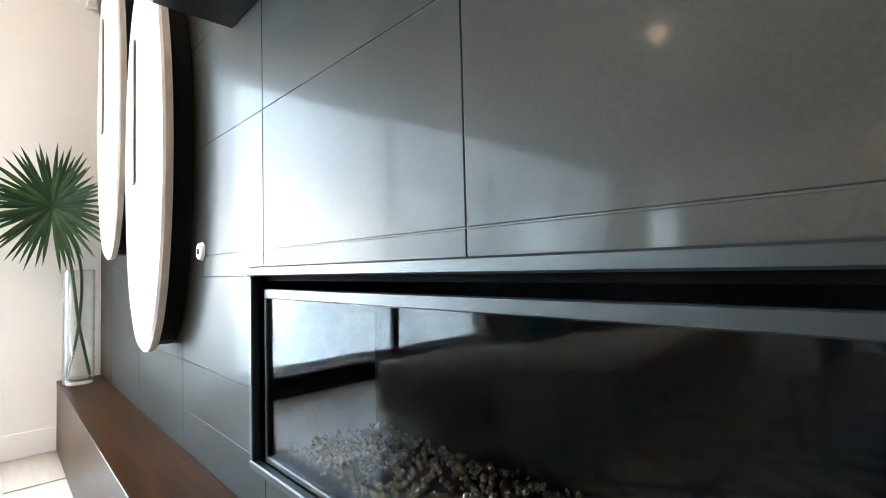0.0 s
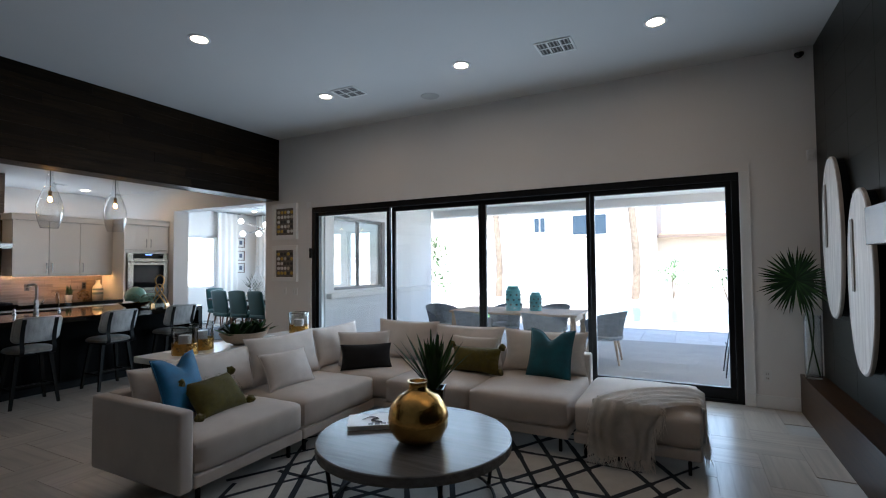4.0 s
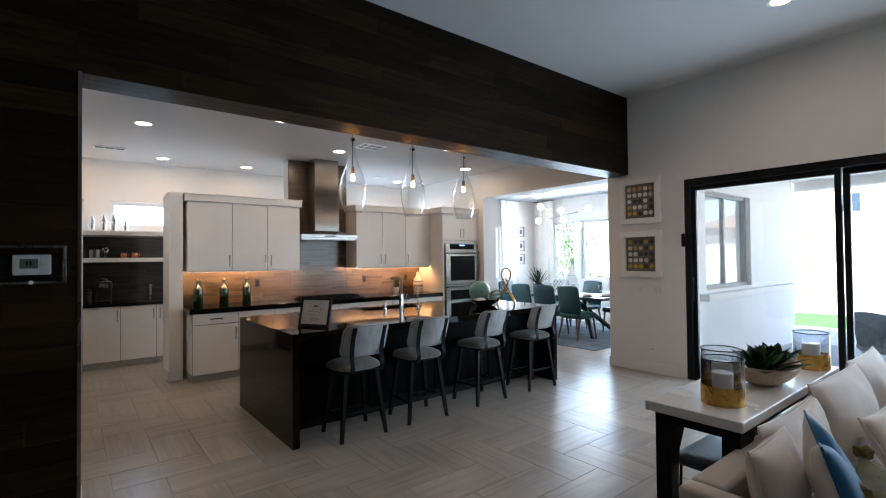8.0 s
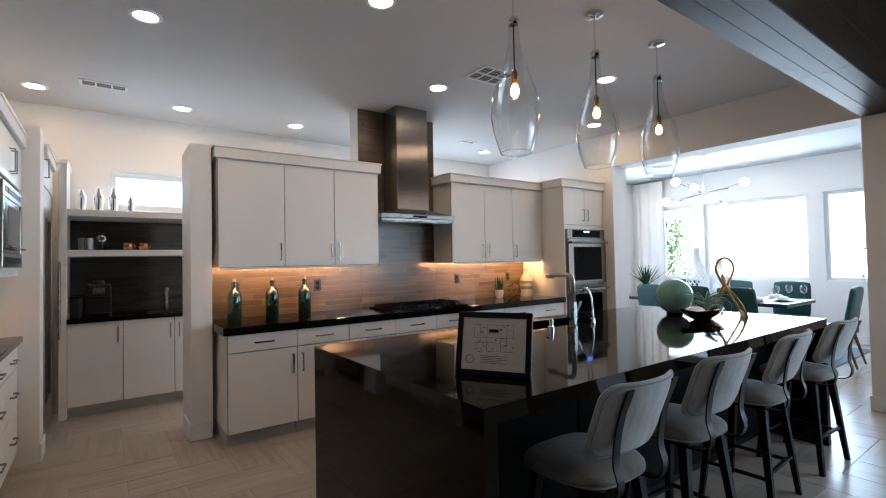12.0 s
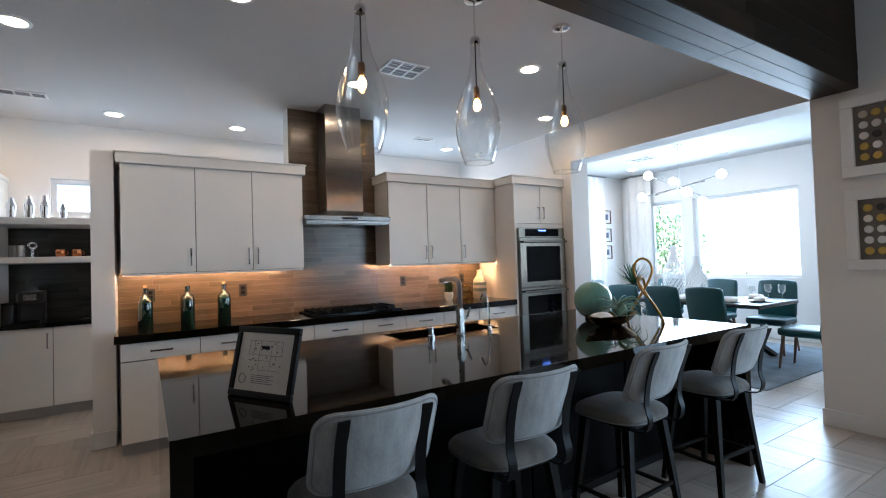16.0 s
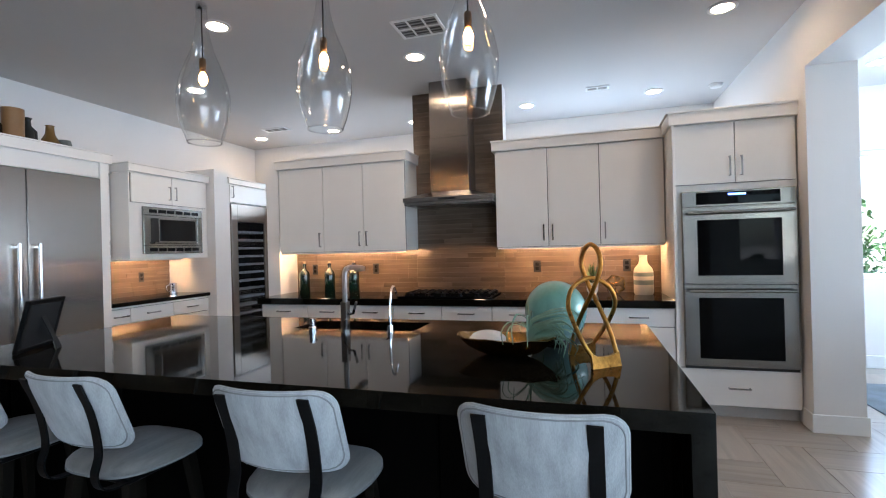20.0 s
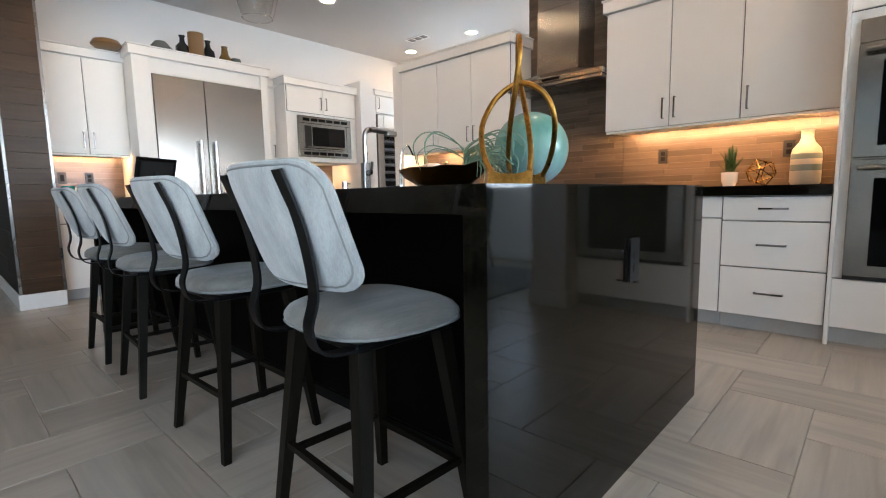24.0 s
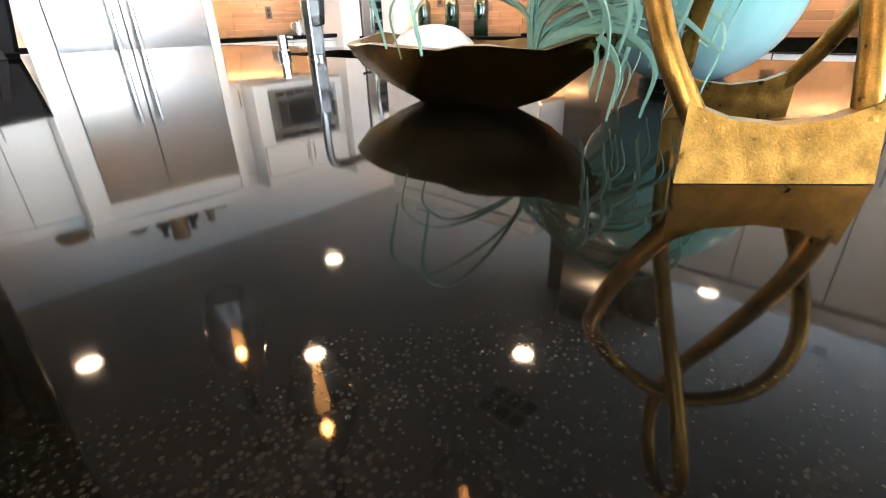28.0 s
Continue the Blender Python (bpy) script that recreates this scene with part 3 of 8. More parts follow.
for k in range(3):
    for a, b in ((-2.78, -0.4), (-0.4, 1.5), (1.5, 3.07)):
        part("plank", box(-7.455 + k * 0.102, -7.355 + k * 0.102, a + 0.001, b - 0.001, 2.605, 2.622, 0.0015), WOOD, wood_wall)
for k in range(3):
    part("plank", box(-7.46, -7.442, -2.80, 3.06, 2.61 + k * 0.147, 2.755 + k * 0.147, 0.0015), WOOD, wood_wall)
# End boards use the brighter wood with warm light in its colour.
for k in range(19):
    part("plank", box(-7.442, -7.168, -2.80, -2.784, 0.131 + k * 0.1305, 0.2605 + k * 0.1305, 0.0015), WOOD_V, wood_wall)


# ---- windows and sliding door ----
def window_unit(name, x0, x1, z0, z1, y, along="x", bars=(), material=None, label="", depth=0.07, t=0.05):
    """A framed pane in the plane y (or x when along is y); frame, bars and panes are parts."""
    ob = thing(name, label=label, category="window", kind="structure")

    def b(a0, a1, c0, c1, lo, hi):
        return box(a0, a1, c0, c1, lo, hi, 0.003) if along == "x" else box(c0, c1, a0, a1, lo, hi, 0.003)

    d = depth / 2
    for a0, a1, lo, hi in ((x0, x1, z1 - t, z1), (x0, x1, z0, z0 + t), (x0, x0 + t, z0 + t, z1 - t), (x1 - t, x1, z0 + t, z1 - t)):
        part("window_frame", b(a0, a1, y - d, y + d, lo, hi), material or TRIM, ob)
    edges = [x0 + t] + [v for v in bars] + [x1 - t]
    for v in bars:
        part("mullion", b(v - t / 2, v + t / 2, y - d * 0.8, y + d * 0.8, z0 + t, z1 - t), material or TRIM, ob)
    for a, c in zip(edges, edges[1:]):
        p = part("pane", b(a, c, y - 0.003, y + 0.003, z0 + t, z1 - t), PANE, ob)
        p.visible_shadow = False
    return ob


window_unit("window_1", -11.5, -10.83, 0.96, 2.38, 7.0, label="tall dining room window in a white frame")
window_unit("window_2", -10.63, -8.98, 0.96, 2.38, 7.0, label="wide dining room picture window in a white frame")
window_unit("window_3", -8.78, -8.05, 0.96, 2.38, 7.0, label="tall dining room window in a white frame")
window_unit("window_4", 4.15, 5.66, 0.94, 2.30, -12.2, "y", label="dining room side window in a white frame")
window_unit("window_5", -2.36, -1.5, 2.03, 2.43, -12.56, "y", label="small high pantry window in a white frame")
window_unit("window_7", 0.9, 2.4, 1.0, 2.2, -12.56, "y", bars=(1.65,), label="window in a white frame behind the kitchen partition")
window_unit("window_6", 3.6, 5.15, 1.06, 2.36, -6.5, "y", bars=(4.38,), material=mat("grey_vinyl", (0.33, 0.32, 0.31), 0.5), label="two-part window in a grey frame beside the patio")


def sliding_door():
    ob = thing("sliding_door", label="wide black-framed sliding glass door to the patio", category="door", kind="structure")
    x0, x1, z1, y = -6.43, -0.49, 2.445, 3.14
    part("door_frame", box(x0, x1, y - 0.05, y + 0.11, z1 - 0.085, z1, 0.004), BLACKFRAME, ob)
    part("door_frame", box(x0, x0 + 0.07, y - 0.05, y + 0.11, 0.0, z1 - 0.085, 0.004), BLACKFRAME, ob)
    part("door_frame", box(x1 - 0.07, x1, y - 0.05, y + 0.11, 0.0, z1 - 0.085, 0.004), BLACKFRAME, ob)
    part("sill", box(x0, x1, y - 0.05, y + 0.14, -0.004, 0.03, 0.004), BLACKFRAME, ob)
    cuts = [x0 + 0.07, -4.93, -3.465, -2.03, x1 - 0.07]
    for k, (a, b) in enumerate(zip(cuts, cuts[1:])):
        yy = y + (0.06 if k in (1, 2) else 0.0)
        pn = part("door_panel", boxes((a, b, yy - 0.02, yy + 0.025, 0.03, 0.155), (a, b, yy - 0.02, yy + 0.025, z1 - 0.145, z1 - 0.085), bevel=0.004), BLACKFRAME, ob)
        for s, e in ((a, a + 0.055), (b - 0.055, b)):
            part("stile", box(s, e, yy - 0.02, yy + 0.025, 0.155, z1 - 0.145, 0.004), BLACKFRAME, pn)
        g = part("pane", box(a + 0.055, b - 0.055, yy - 0.002, yy + 0.004, 0.155, z1 - 0.145), PANE, pn)
        g.visible_shadow = False
    part("door_handle", tube([(x0 + 0.10, y - 0.06, 0.98), (x0 + 0.10, y - 0.085, 1.0), (x0 + 0.10, y - 0.085, 1.22), (x0 + 0.10, y - 0.06, 1.24)], 0.008), BLACKMETAL, ob)
    part("lock", box(x0 - 0.03, x0 + 0.02, y - 0.085, y - 0.05, 1.62, 1.78, 0.006), BLACKMETAL, ob, "black door lock box")


sliding_door()
bm = boxes((-0.49, -0.40, 3.058, 3.07, BASE_H, 2.445), (-0.405, -0.395, 3.050, 3.07, BASE_H, 2.53), (-6.52, -6.43, 3.062, 3.07, 2.445, 2.53), bevel=0.002)
fixed("trim", bm, TRIM, "white painted door casing", "trim")


# ---- cabinets ----
def cabinet(name, x0, x1, y0, y1, z0, z1, face, fronts, label, crown=0.0, toe=0.0, group="kitchen cabinets", extra=None):
    """A painted unit. fronts: (a0, a1, lo, hi, handle) along the face; handle: L, R (upright by that edge), T (low edge), B, C (level), or ''."""
    ob = thing(name, label=label, category="cabinet", group=group)
    gap, th = 0.003, 0.019
    if face == "x":
        part("body", box(x0, x1 - th, y0, y1, z0 + toe, z1 - crown, 0.001), CAB, ob)
    else:
        part("body", box(x0, x1, y0, y1 - th, z0 + toe, z1 - crown, 0.001), CAB, ob)
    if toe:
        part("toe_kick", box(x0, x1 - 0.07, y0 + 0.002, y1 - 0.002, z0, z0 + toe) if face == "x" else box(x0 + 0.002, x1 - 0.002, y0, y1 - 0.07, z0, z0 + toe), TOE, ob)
    if crown:
        if face == "x":
            part("crown", boxes((x0, x1 + 0.025, y0 - 0.025, y1 + 0.025, z1 - crown, z1 - 0.015), (x0, x1 + 0.035, y0 - 0.035, y1 + 0.035, z1 - 0.015, z1), bevel=0.003), CAB, ob)
        else:
            part("crown", boxes((x0 - 0.025, x1 + 0.025, y0, y1 + 0.025, z1 - crown, z1 - 0.015), (x0 - 0.035, x1 + 0.035, y0, y1 + 0.035, z1 - 0.015, z1), bevel=0.003), CAB, ob)
    for f in fronts:
        part("shadow_gap", box(x1 - th, x1 - th + 0.004, f[0], f[1], f[2], f[3]) if face == "x" else box(f[0], f[1], y1 - th, y1 - th + 0.004, f[2], f[3]), SHADOW_GAP, ob)
    for a0, a1, lo, hi, hd in fronts:
        flat = hd in ("C",)
        if face == "x":
            d = part("drawer" if flat else "door", box(x1 - th + 0.0045, x1, a0 + gap, a1 - gap, lo + gap, hi - gap, 0.002), CAB, ob)
        else:
            d = part("drawer" if flat else "door", box(a0 + gap, a1 - gap, y1 - th + 0.0045, y1, lo + gap, hi - gap, 0.002), CAB, ob)
        mid, zc = (a0 + a1) / 2, (lo + hi) / 2
        if hd == "C":
            pos, zz, up = mid, zc, False
        elif hd:
            pos, up = (a0 + 0.04 if hd[0] == "L" else a1 - 0.04), True
            zz = lo + 0.13 if hd.endswith("b") else hi - 0.13
        else:
            continue
        if face == "x":
            bar_handle(d, x1, pos, zz, 0.15, up, "x")
        else:
            bar_handle(d, pos, y1, zz, 0.15, up, "y")
    return ob


UZ0, UZ1, CR = 1.37, 2.38, 0.10
cabinet("upper_cabinet", -10.85, -10.48, -1.665, -0.185, UZ0, UZ1, "x", [(-1.665, -1.12, UZ0, 2.275, "Rb"), (-1.12, -0.652, UZ0, 2.275, "Rb"), (-0.652, -0.185, UZ0, 2.275, "Lb")], "white slab-door wall cabinet with three doors", CR)
cabinet("upper_cabinet", -10.85, -10.48, 0.74, 2.21, UZ0, UZ1, "x", [(0.74, 1.225, UZ0, 2.275, "Rb"), (1.225, 1.68, UZ0, 2.275, "Lb"), (1.68, 2.21, UZ0, 2.275, "Lb")], "white slab-door wall cabinet beside the range hood", CR)
BX = -10.15
CUTS = [-1.665, -1.13, -0.67, -0.20, 0.275, 0.74, 1.20, 1.675]
for k, (a, b) in enumerate(zip(CUTS, CUTS[1:])):
    fr = [(a, b, 0.715, 0.85, "C")]
    fr += [(a, b, 0.10, 0.712, "R" if k in (0, 2, 4) else "L")]
    cabinet("base_cabinet", -10.85, BX, a, b, 0, 0.855, "x", fr, "white base cabinet with a drawer over a door", 0, 0.10, "base cabinets along the range wall")
cabinet("base_cabinet", -10.85, BX, 1.675, 2.215, 0, 0.855, "x", [(1.675, 2.215, 0.70, 0.85, "C"), (1.675, 2.215, 0.41, 0.697, "C"), (1.675, 2.215, 0.10, 0.407, "C")], "white base cabinet with three drawers", 0, 0.10, "base cabinets along the range wall")
ct = thing("worktop", label="polished black stone worktop along the range wall", category="worktop")
part("slab", box(-10.85, -10.12, -1.70, 2.215, 0.855, 0.915, 0.003), QUARTZ, ct)


def oven_tower():
    x1 = -10.15
    ob = cabinet("oven_cabinet", -10.85, x1, 2.22, 3.068, 0, 2.40, "x", [(2.235, 2.66, 1.82, 2.285, "Rb"), (2.66, 3.06, 1.82, 2.285, "Lb"), (2.235, 3.06, 0.10, 0.385, "C")], "tall white oven cabinet with two doors and a drawer", 0.105, 0.10)
    part("side_panel", box(-10.85, x1 + 0.02, 2.218, 2.238, 0.0, 2.295, 0.002), CAB, ob)
    ov = thing("double_oven", label="stainless steel double wall oven with black glass doors", category="oven")
    y0, y1 = 2.28, 3.045
    part("body", box(-10.6, x1 + 0.006, y0, y1, 0.41, 1.765, 0.003), STEEL_O, ov)
    cp = part("control_panel", box(x1 + 0.006, x1 + 0.02, y0, y1, 1.645, 1.765, 0.003), STEEL_O, ov)
    part("display", box(x1 + 0.02, x1 + 0.023, y0 + 0.10, y1 - 0.10, 1.660, 1.752, 0.001), OVENGLASS, cp)
    part("clock", box(x1 + 0.023, x1 + 0.0245, 2.60, 2.72, 1.725, 1.74), glow_mat("blue_display", (0.1, 0.25, 1.0), 1.2), cp)
    for lo, hi in ((1.05, 1.64), (0.41, 1.04)):
        d = part("door", box(x1 + 0.006, x1 + 0.036, y0, y1, lo, hi, 0.004), STEEL_O, ov)
        part("window", box(x1 + 0.036, x1 + 0.039, y0 + 0.10, y1 - 0.10, lo + 0.06, hi - 0.10, 0.002), OVENGLASS, d)
        part("handle", tube([(x1 + 0.085, y0 + 0.03, hi - 0.045), (x1 + 0.085, y1 - 0.03, hi - 0.045)], 0.013, 12), STEEL_O, d, smooth=40)
        for yy in (y0 + 0.05, y1 - 0.05):
            part("bracket", box(x1 + 0.036, x1 + 0.088, yy - 0.012, yy + 0.012, hi - 0.056, hi - 0.034, 0.003), STEEL_O, d)
    part("vent_strip", box(x1 - 0.01, x1 + 0.01, y0, y1, 0.385, 0.41), DARKPLASTIC, ov)


oven_tower()


def range_hood():
    ob = thing("range_hood", label="stainless steel chimney range hood", category="range hood")
    part("canopy", boxes((-10.835, -10.42, -0.185, 0.735, 1.84, 1.885), (-10.835, -10.43, -0.175, 0.725, 1.81, 1.84), bevel=0.004), STEEL_H, ob)
    bm = bmesh.new()
    lo = [(-10.835, -0.17, 1.885), (-10.44, -0.17, 1.885), (-10.44, 0.72, 1.885), (-10.835, 0.72, 1.885)]
    hi = [(-10.835, 0.07, 1.945), (-10.535, 0.07, 1.945), (-10.535, 0.475, 1.945), (-10.835, 0.475, 1.945)]
    a, b = [bm.verts.new(p) for p in lo], [bm.verts.new(p) for p in hi]
    for k in range(4):
        bm.faces.new((a[k], a[(k + 1) % 4], b[(k + 1) % 4], b[k]))
    bm.faces.new(b)
    part("slope", bm, STEEL_H, ob)
    part("chimney", box(-10.835, -10.535, 0.075, 0.47, 1.945, 2.48, 0.002), STEEL, ob)
    part("chimney", box(-10.835, -10.539, 0.079, 0.466, 2.48, 3.048, 0.002), STEEL, ob)
    part("controls", box(-10.42, -10.416, 0.19, 0.36, 1.85, 1.872, 0.001), BLACKGLASS, ob)
    for yy in (0.05, 0.5):
        part("filter", box(-10.80, -10.47, yy - 0.2, yy + 0.2, 1.803, 1.811), STEEL, ob)


range_hood()
fixed("hood_column", box(-11.06, -10.862, -0.215, 0.765, 2.37, 3.05), WALL, "tiled column behind the hood rising to the ceiling", "wall")


def cooktop():
    ob = thing("cooktop", label="black gas cooktop with cast grates and steel knobs", category="cooktop")
    part("plate", box(-10.72, -10.20, -0.18, 0.73, 0.915, 0.930, 0.004), BLACKGLASS, ob)
    for k in range(3):
        y0 = -0.15 + k * 0.29
        g = bmesh.new()
        for a in range(4):
            add_box(g, -10.69, -10.30, y0 + 0.02 + a * 0.075, y0 + 0.032 + a * 0.075, 0.945, 0.960, 0.002)
        for a in (-10.69, -10.50, -10.312):
            add_box(g, a, a + 0.012, y0 + 0.01, y0 + 0.27, 0.930, 0.952, 0.002)
        part("grate", g, BLACKMETAL, ob)
        for xx in (-10.6, -10.40):
            part("burner", lathe([(0, 0.93), (0.045, 0.93), (0.045, 0.942), (0.03, 0.946), (0, 0.946)], 16, at=(xx, y0 + 0.14, 0)), BLACKMETAL, ob)
    for k in range(5):
        part("knob", lathe([(0, 0.93), (0.019, 0.93), (0.017, 0.957), (0, 0.957)], 14, at=(-10.245, -0.05 + k * 0.16, 0)), BLACKMETAL, ob, smooth=40)


cooktop()


# under-cabinet light strips
def led_strip(a0, a1, front, z, face):
    """A strip at the cabinet's front edge, turned towards the splashback; a low added edge hides its reflection."""
    ob = thing("under_cabinet_light", label="warm light strip behind an added shield under a wall cabinet", category="light")
    # The front piece is added only to screen the diffuser from mirrored views.
    for name, d0, d1, lo, material in (("lip", 0.006, 0.018, 0.017, CAB), ("diffuser", 0.018, 0.021, 0.014, LED)):
        if face == "x":
            part(name, box(front - d1, front - d0, a0, a1, z - lo, z), material, ob)
        else:
            part(name, box(a0, a1, front - d1, front - d0, z - lo, z), material, ob)


led_strip(-1.655, -0.195, -10.48, UZ0, "x")
led_strip(0.75, 2.20, -10.48, UZ0, "x")
led_strip(-8.13, -7.47, -3.16, 1.345, "y")
led_strip(-10.62, -9.53, -3.16, 1.345, "y")


# ---- refrigerator wall ----
cabinet("upper_cabinet", -8.14, -7.46, -3.53, -3.16, 1.345, 2.335, "y", [(-8.135, -7.80, 1.345, 2.235, "Rb"), (-7.80, -7.465, 1.345, 2.235, "Lb")], "white wall cabinet with two doors over the side counter", 0.09, 0, "refrigerator wall cabinets")
cabinet("base_cabinet", -8.14, -7.46, -3.53, -2.92, 0, 0.875, "y", [(-8.135, -7.465, 0.70, 0.85, "C"), (-8.135, -7.80, 0.10, 0.697, "R"), (-7.80, -7.465, 0.10, 0.697, "L")], "white base cabinet with a drawer and two doors", 0, 0.10, "refrigerator wall cabinets")
ct2 = thing("worktop", label="black stone worktop beside the refrigerator", category="worktop")
part("slab", box(-8.14, -7.46, -3.53, -2.89, 0.875, 0.915, 0.003), QUARTZ, ct2)
sur = cabinet("refrigerator_surround", -9.50, -8.14, -3.53, -2.90, 2.14, 2.385, "y", [], "white painted surround over the refrigerator", 0.10, 0, "refrigerator wall cabinets")
for a, b in ((-8.30, -8.14), (-9.50, -9.42)):
    part("side_panel", box(a, b, -3.53, -2.895, 0, 2.285, 0.002), CAB, sur)


def refrigerator():
    ob = thing("refrigerator", label="wide stainless steel built-in refrigerator with two doors", category="refrigerator")
    x0, x1, yf = -9.415, -8.305, -2.885
    part("body", box(x0, x1, -3.5, yf - 0.03, 0.0, 2.135), DARKPLASTIC, ob)
    for a, b, hx in ((x0, -8.79, -8.846), (-8.784, x1, -8.696)):
        d = part("door", box(a, b, yf - 0.028, yf, 0.10, 2.13, 0.004), STEEL, ob)
        part("handle", tube([(hx, yf + 0.055, 0.50), (hx, yf + 0.055, 1.505)], 0.016, 12), CHROME, d, smooth=40)
        for zz in (0.53, 1.475):
            part("bracket", box(hx - 0.012, hx + 0.012, yf, yf + 0.05, zz - 0.012, zz + 0.012, 0.003), CHROME, d)
    part("kick_grille", box(x0, x1, yf - 0.06, yf - 0.02, 0.01, 0.095, 0.003), BLACKMETAL, ob)


refrigerator()
cabinet("filler_cabinet", -9.72, -9.505, -3.53, -3.16, 1.345, 2.33, "y", [(-9.72, -9.505, 1.345, 2.23, "Lb")], "narrow white wall cabinet beside the refrigerator", 0.09, 0, "refrigerator wall cabinets")
mwc = cabinet("microwave_cabinet", -10.76, -9.725, -3.53, -2.90, 1.345, 2.345, "y", [(-10.745, -10.24, 1.94, 2.245, "Rb"), (-10.24, -9.74, 1.94, 2.245, "Lb")], "white wall cabinet holding the built-in microwave", 0.09, 0, "refrigerator wall cabinets")


def microwave():
    ob = thing("microwave", label="stainless steel built-in microwave in a vented trim frame", category="microwave")
    x0, x1, yf, z0, z1 = -10.65, -9.865, -2.895, 1.40, 1.905
    part("trim_frame", boxes((x0, x1, yf - 0.02, yf + 0.01, z1 - 0.09, z1), (x0, x1, yf - 0.02, yf + 0.01, z0, z0 + 0.09), (x0, x0 + 0.07, yf - 0.02, yf + 0.01, z0 + 0.09, z1 - 0.09), (x1 - 0.07, x1, yf - 0.02, yf + 0.01, z0 + 0.09, z1 - 0.09), bevel=0.003), STEEL_O, ob)
    for zc in (z1 - 0.045, z0 + 0.045):
        for k in range(6):
            xa = x0 + 0.06 + k * 0.113
            part("vent_slot", box(xa, xa + 0.095, yf + 0.008, yf + 0.0115, zc - 0.018, zc + 0.018), BLACKMETAL, ob)
    part("face", box(x0 + 0.07, x1 - 0.07, yf - 0.25, yf + 0.004, z0 + 0.09, z1 - 0.09, 0.003), STEEL_O, ob)
    part("window", box(x0 + 0.10, x1 - 0.20, yf + 0.004, yf + 0.008, z0 + 0.14, z1 - 0.13, 0.002), BLACKGLASS, ob)
    part("keypad", box(x1 - 0.185, x1 - 0.09, yf + 0.004, yf + 0.007, z0 + 0.12, z1 - 0.12, 0.002), DARKPLASTIC, ob)
    part("handle", tube([(x0 + 0.10, yf + 0.035, z0 + 0.12), (x1 - 0.10, yf + 0.035, z0 + 0.12)], 0.008, 8), STEEL_O, ob)


microwave()
for a, b in ((-10.76, -10.24), (-10.24, -9.72), (-9.72, -9.505)):
    cabinet("base_cabinet", a, b, -3.53, -2.92, 0, 0.875, "y", [(a, b, 0.70, 0.85, "C"), (a, b, 0.41, 0.697, "C"), (a, b, 0.10, 0.407, "C")], "white base cabinet with three drawers", 0, 0.10, "refrigerator wall cabinets")
ct3 = thing("worktop", label="black stone worktop under the microwave", category="worktop")
part("slab", box(-10.76, -9.505, -3.53, -2.89, 0.875, 0.915, 0.003), QUARTZ, ct3)


def wine_refrigerator():
    x0, x1, yf = -11.81, -11.05, -2.80
    cabinet("wine_cabinet", x0 - 0.03, x1 + 0.03, -3.53, yf - 0.001, 2.04, 2.36, "y", [(x0 - 0.02, x1 + 0.02, 2.045, 2.27, "Rb")], "white cabinet over the wine refrigerator", 0.08, 0, "pantry cabinets")
    ob = thing("wine_refrigerator", label="tall stainless wine refrigerator with a glass door and pale racks", category="refrigerator")
    part("body", box(x0, x1, -3.5, yf - 0.30, 0.02, 2.035), DARKPLASTIC, ob)
    part("liner", boxes((x0, x0 + 0.06, yf - 0.30, yf - 0.03, 0.10, 2.03), (x1 - 0.06, x1, yf - 0.30, yf - 0.03, 0.10, 2.03), (x0, x1, yf - 0.30, yf - 0.03, 0.02, 0.10)), DARKPLASTIC, ob)
    d = part("door", boxes((x0, x0 + 0.11, yf - 0.03, yf, 0.10, 2.03), (x1 - 0.11, x1, yf - 0.03, yf, 0.10, 2.03), (x0 + 0.11, x1 - 0.11, yf - 0.03, yf, 1.80, 2.03), (x0 + 0.11, x1 - 0.11, yf - 0.03, yf, 0.10, 0.30), bevel=0.003), steel_mat("wine_door_steel", (0.26, 0.21, 0.17), 0.3), ob)
    part("pane", box(x0 + 0.11, x1 - 0.11, yf - 0.018, yf - 0.012, 0.30, 1.80), glass_mat("smoked_glass", (0.7, 0.72, 0.75)), d)
    part("handle", tube([(x0 + 0.045, yf + 0.05, 0.75), (x0 + 0.045, yf + 0.05, 1.45)], 0.012, 10), CHROME, d)
    # Pale rack colour stands in for reflected light; there is no lamp inside.
    for k in range(13):
        z = 0.36 + k * 0.108
        part("rack", boxes((x0 + 0.07, x1 - 0.07, yf - 0.28, yf - 0.04, z, z + 0.012), (x0 + 0.07, x1 - 0.07, yf - 0.045, yf - 0.032, z - 0.004, z + 0.028)), mat("bright_rack_metal", (0.62, 0.62, 0.62), 0.35) if k == 0 else bpy.data.materials["bright_rack_metal"], ob)


wine_refrigerator()


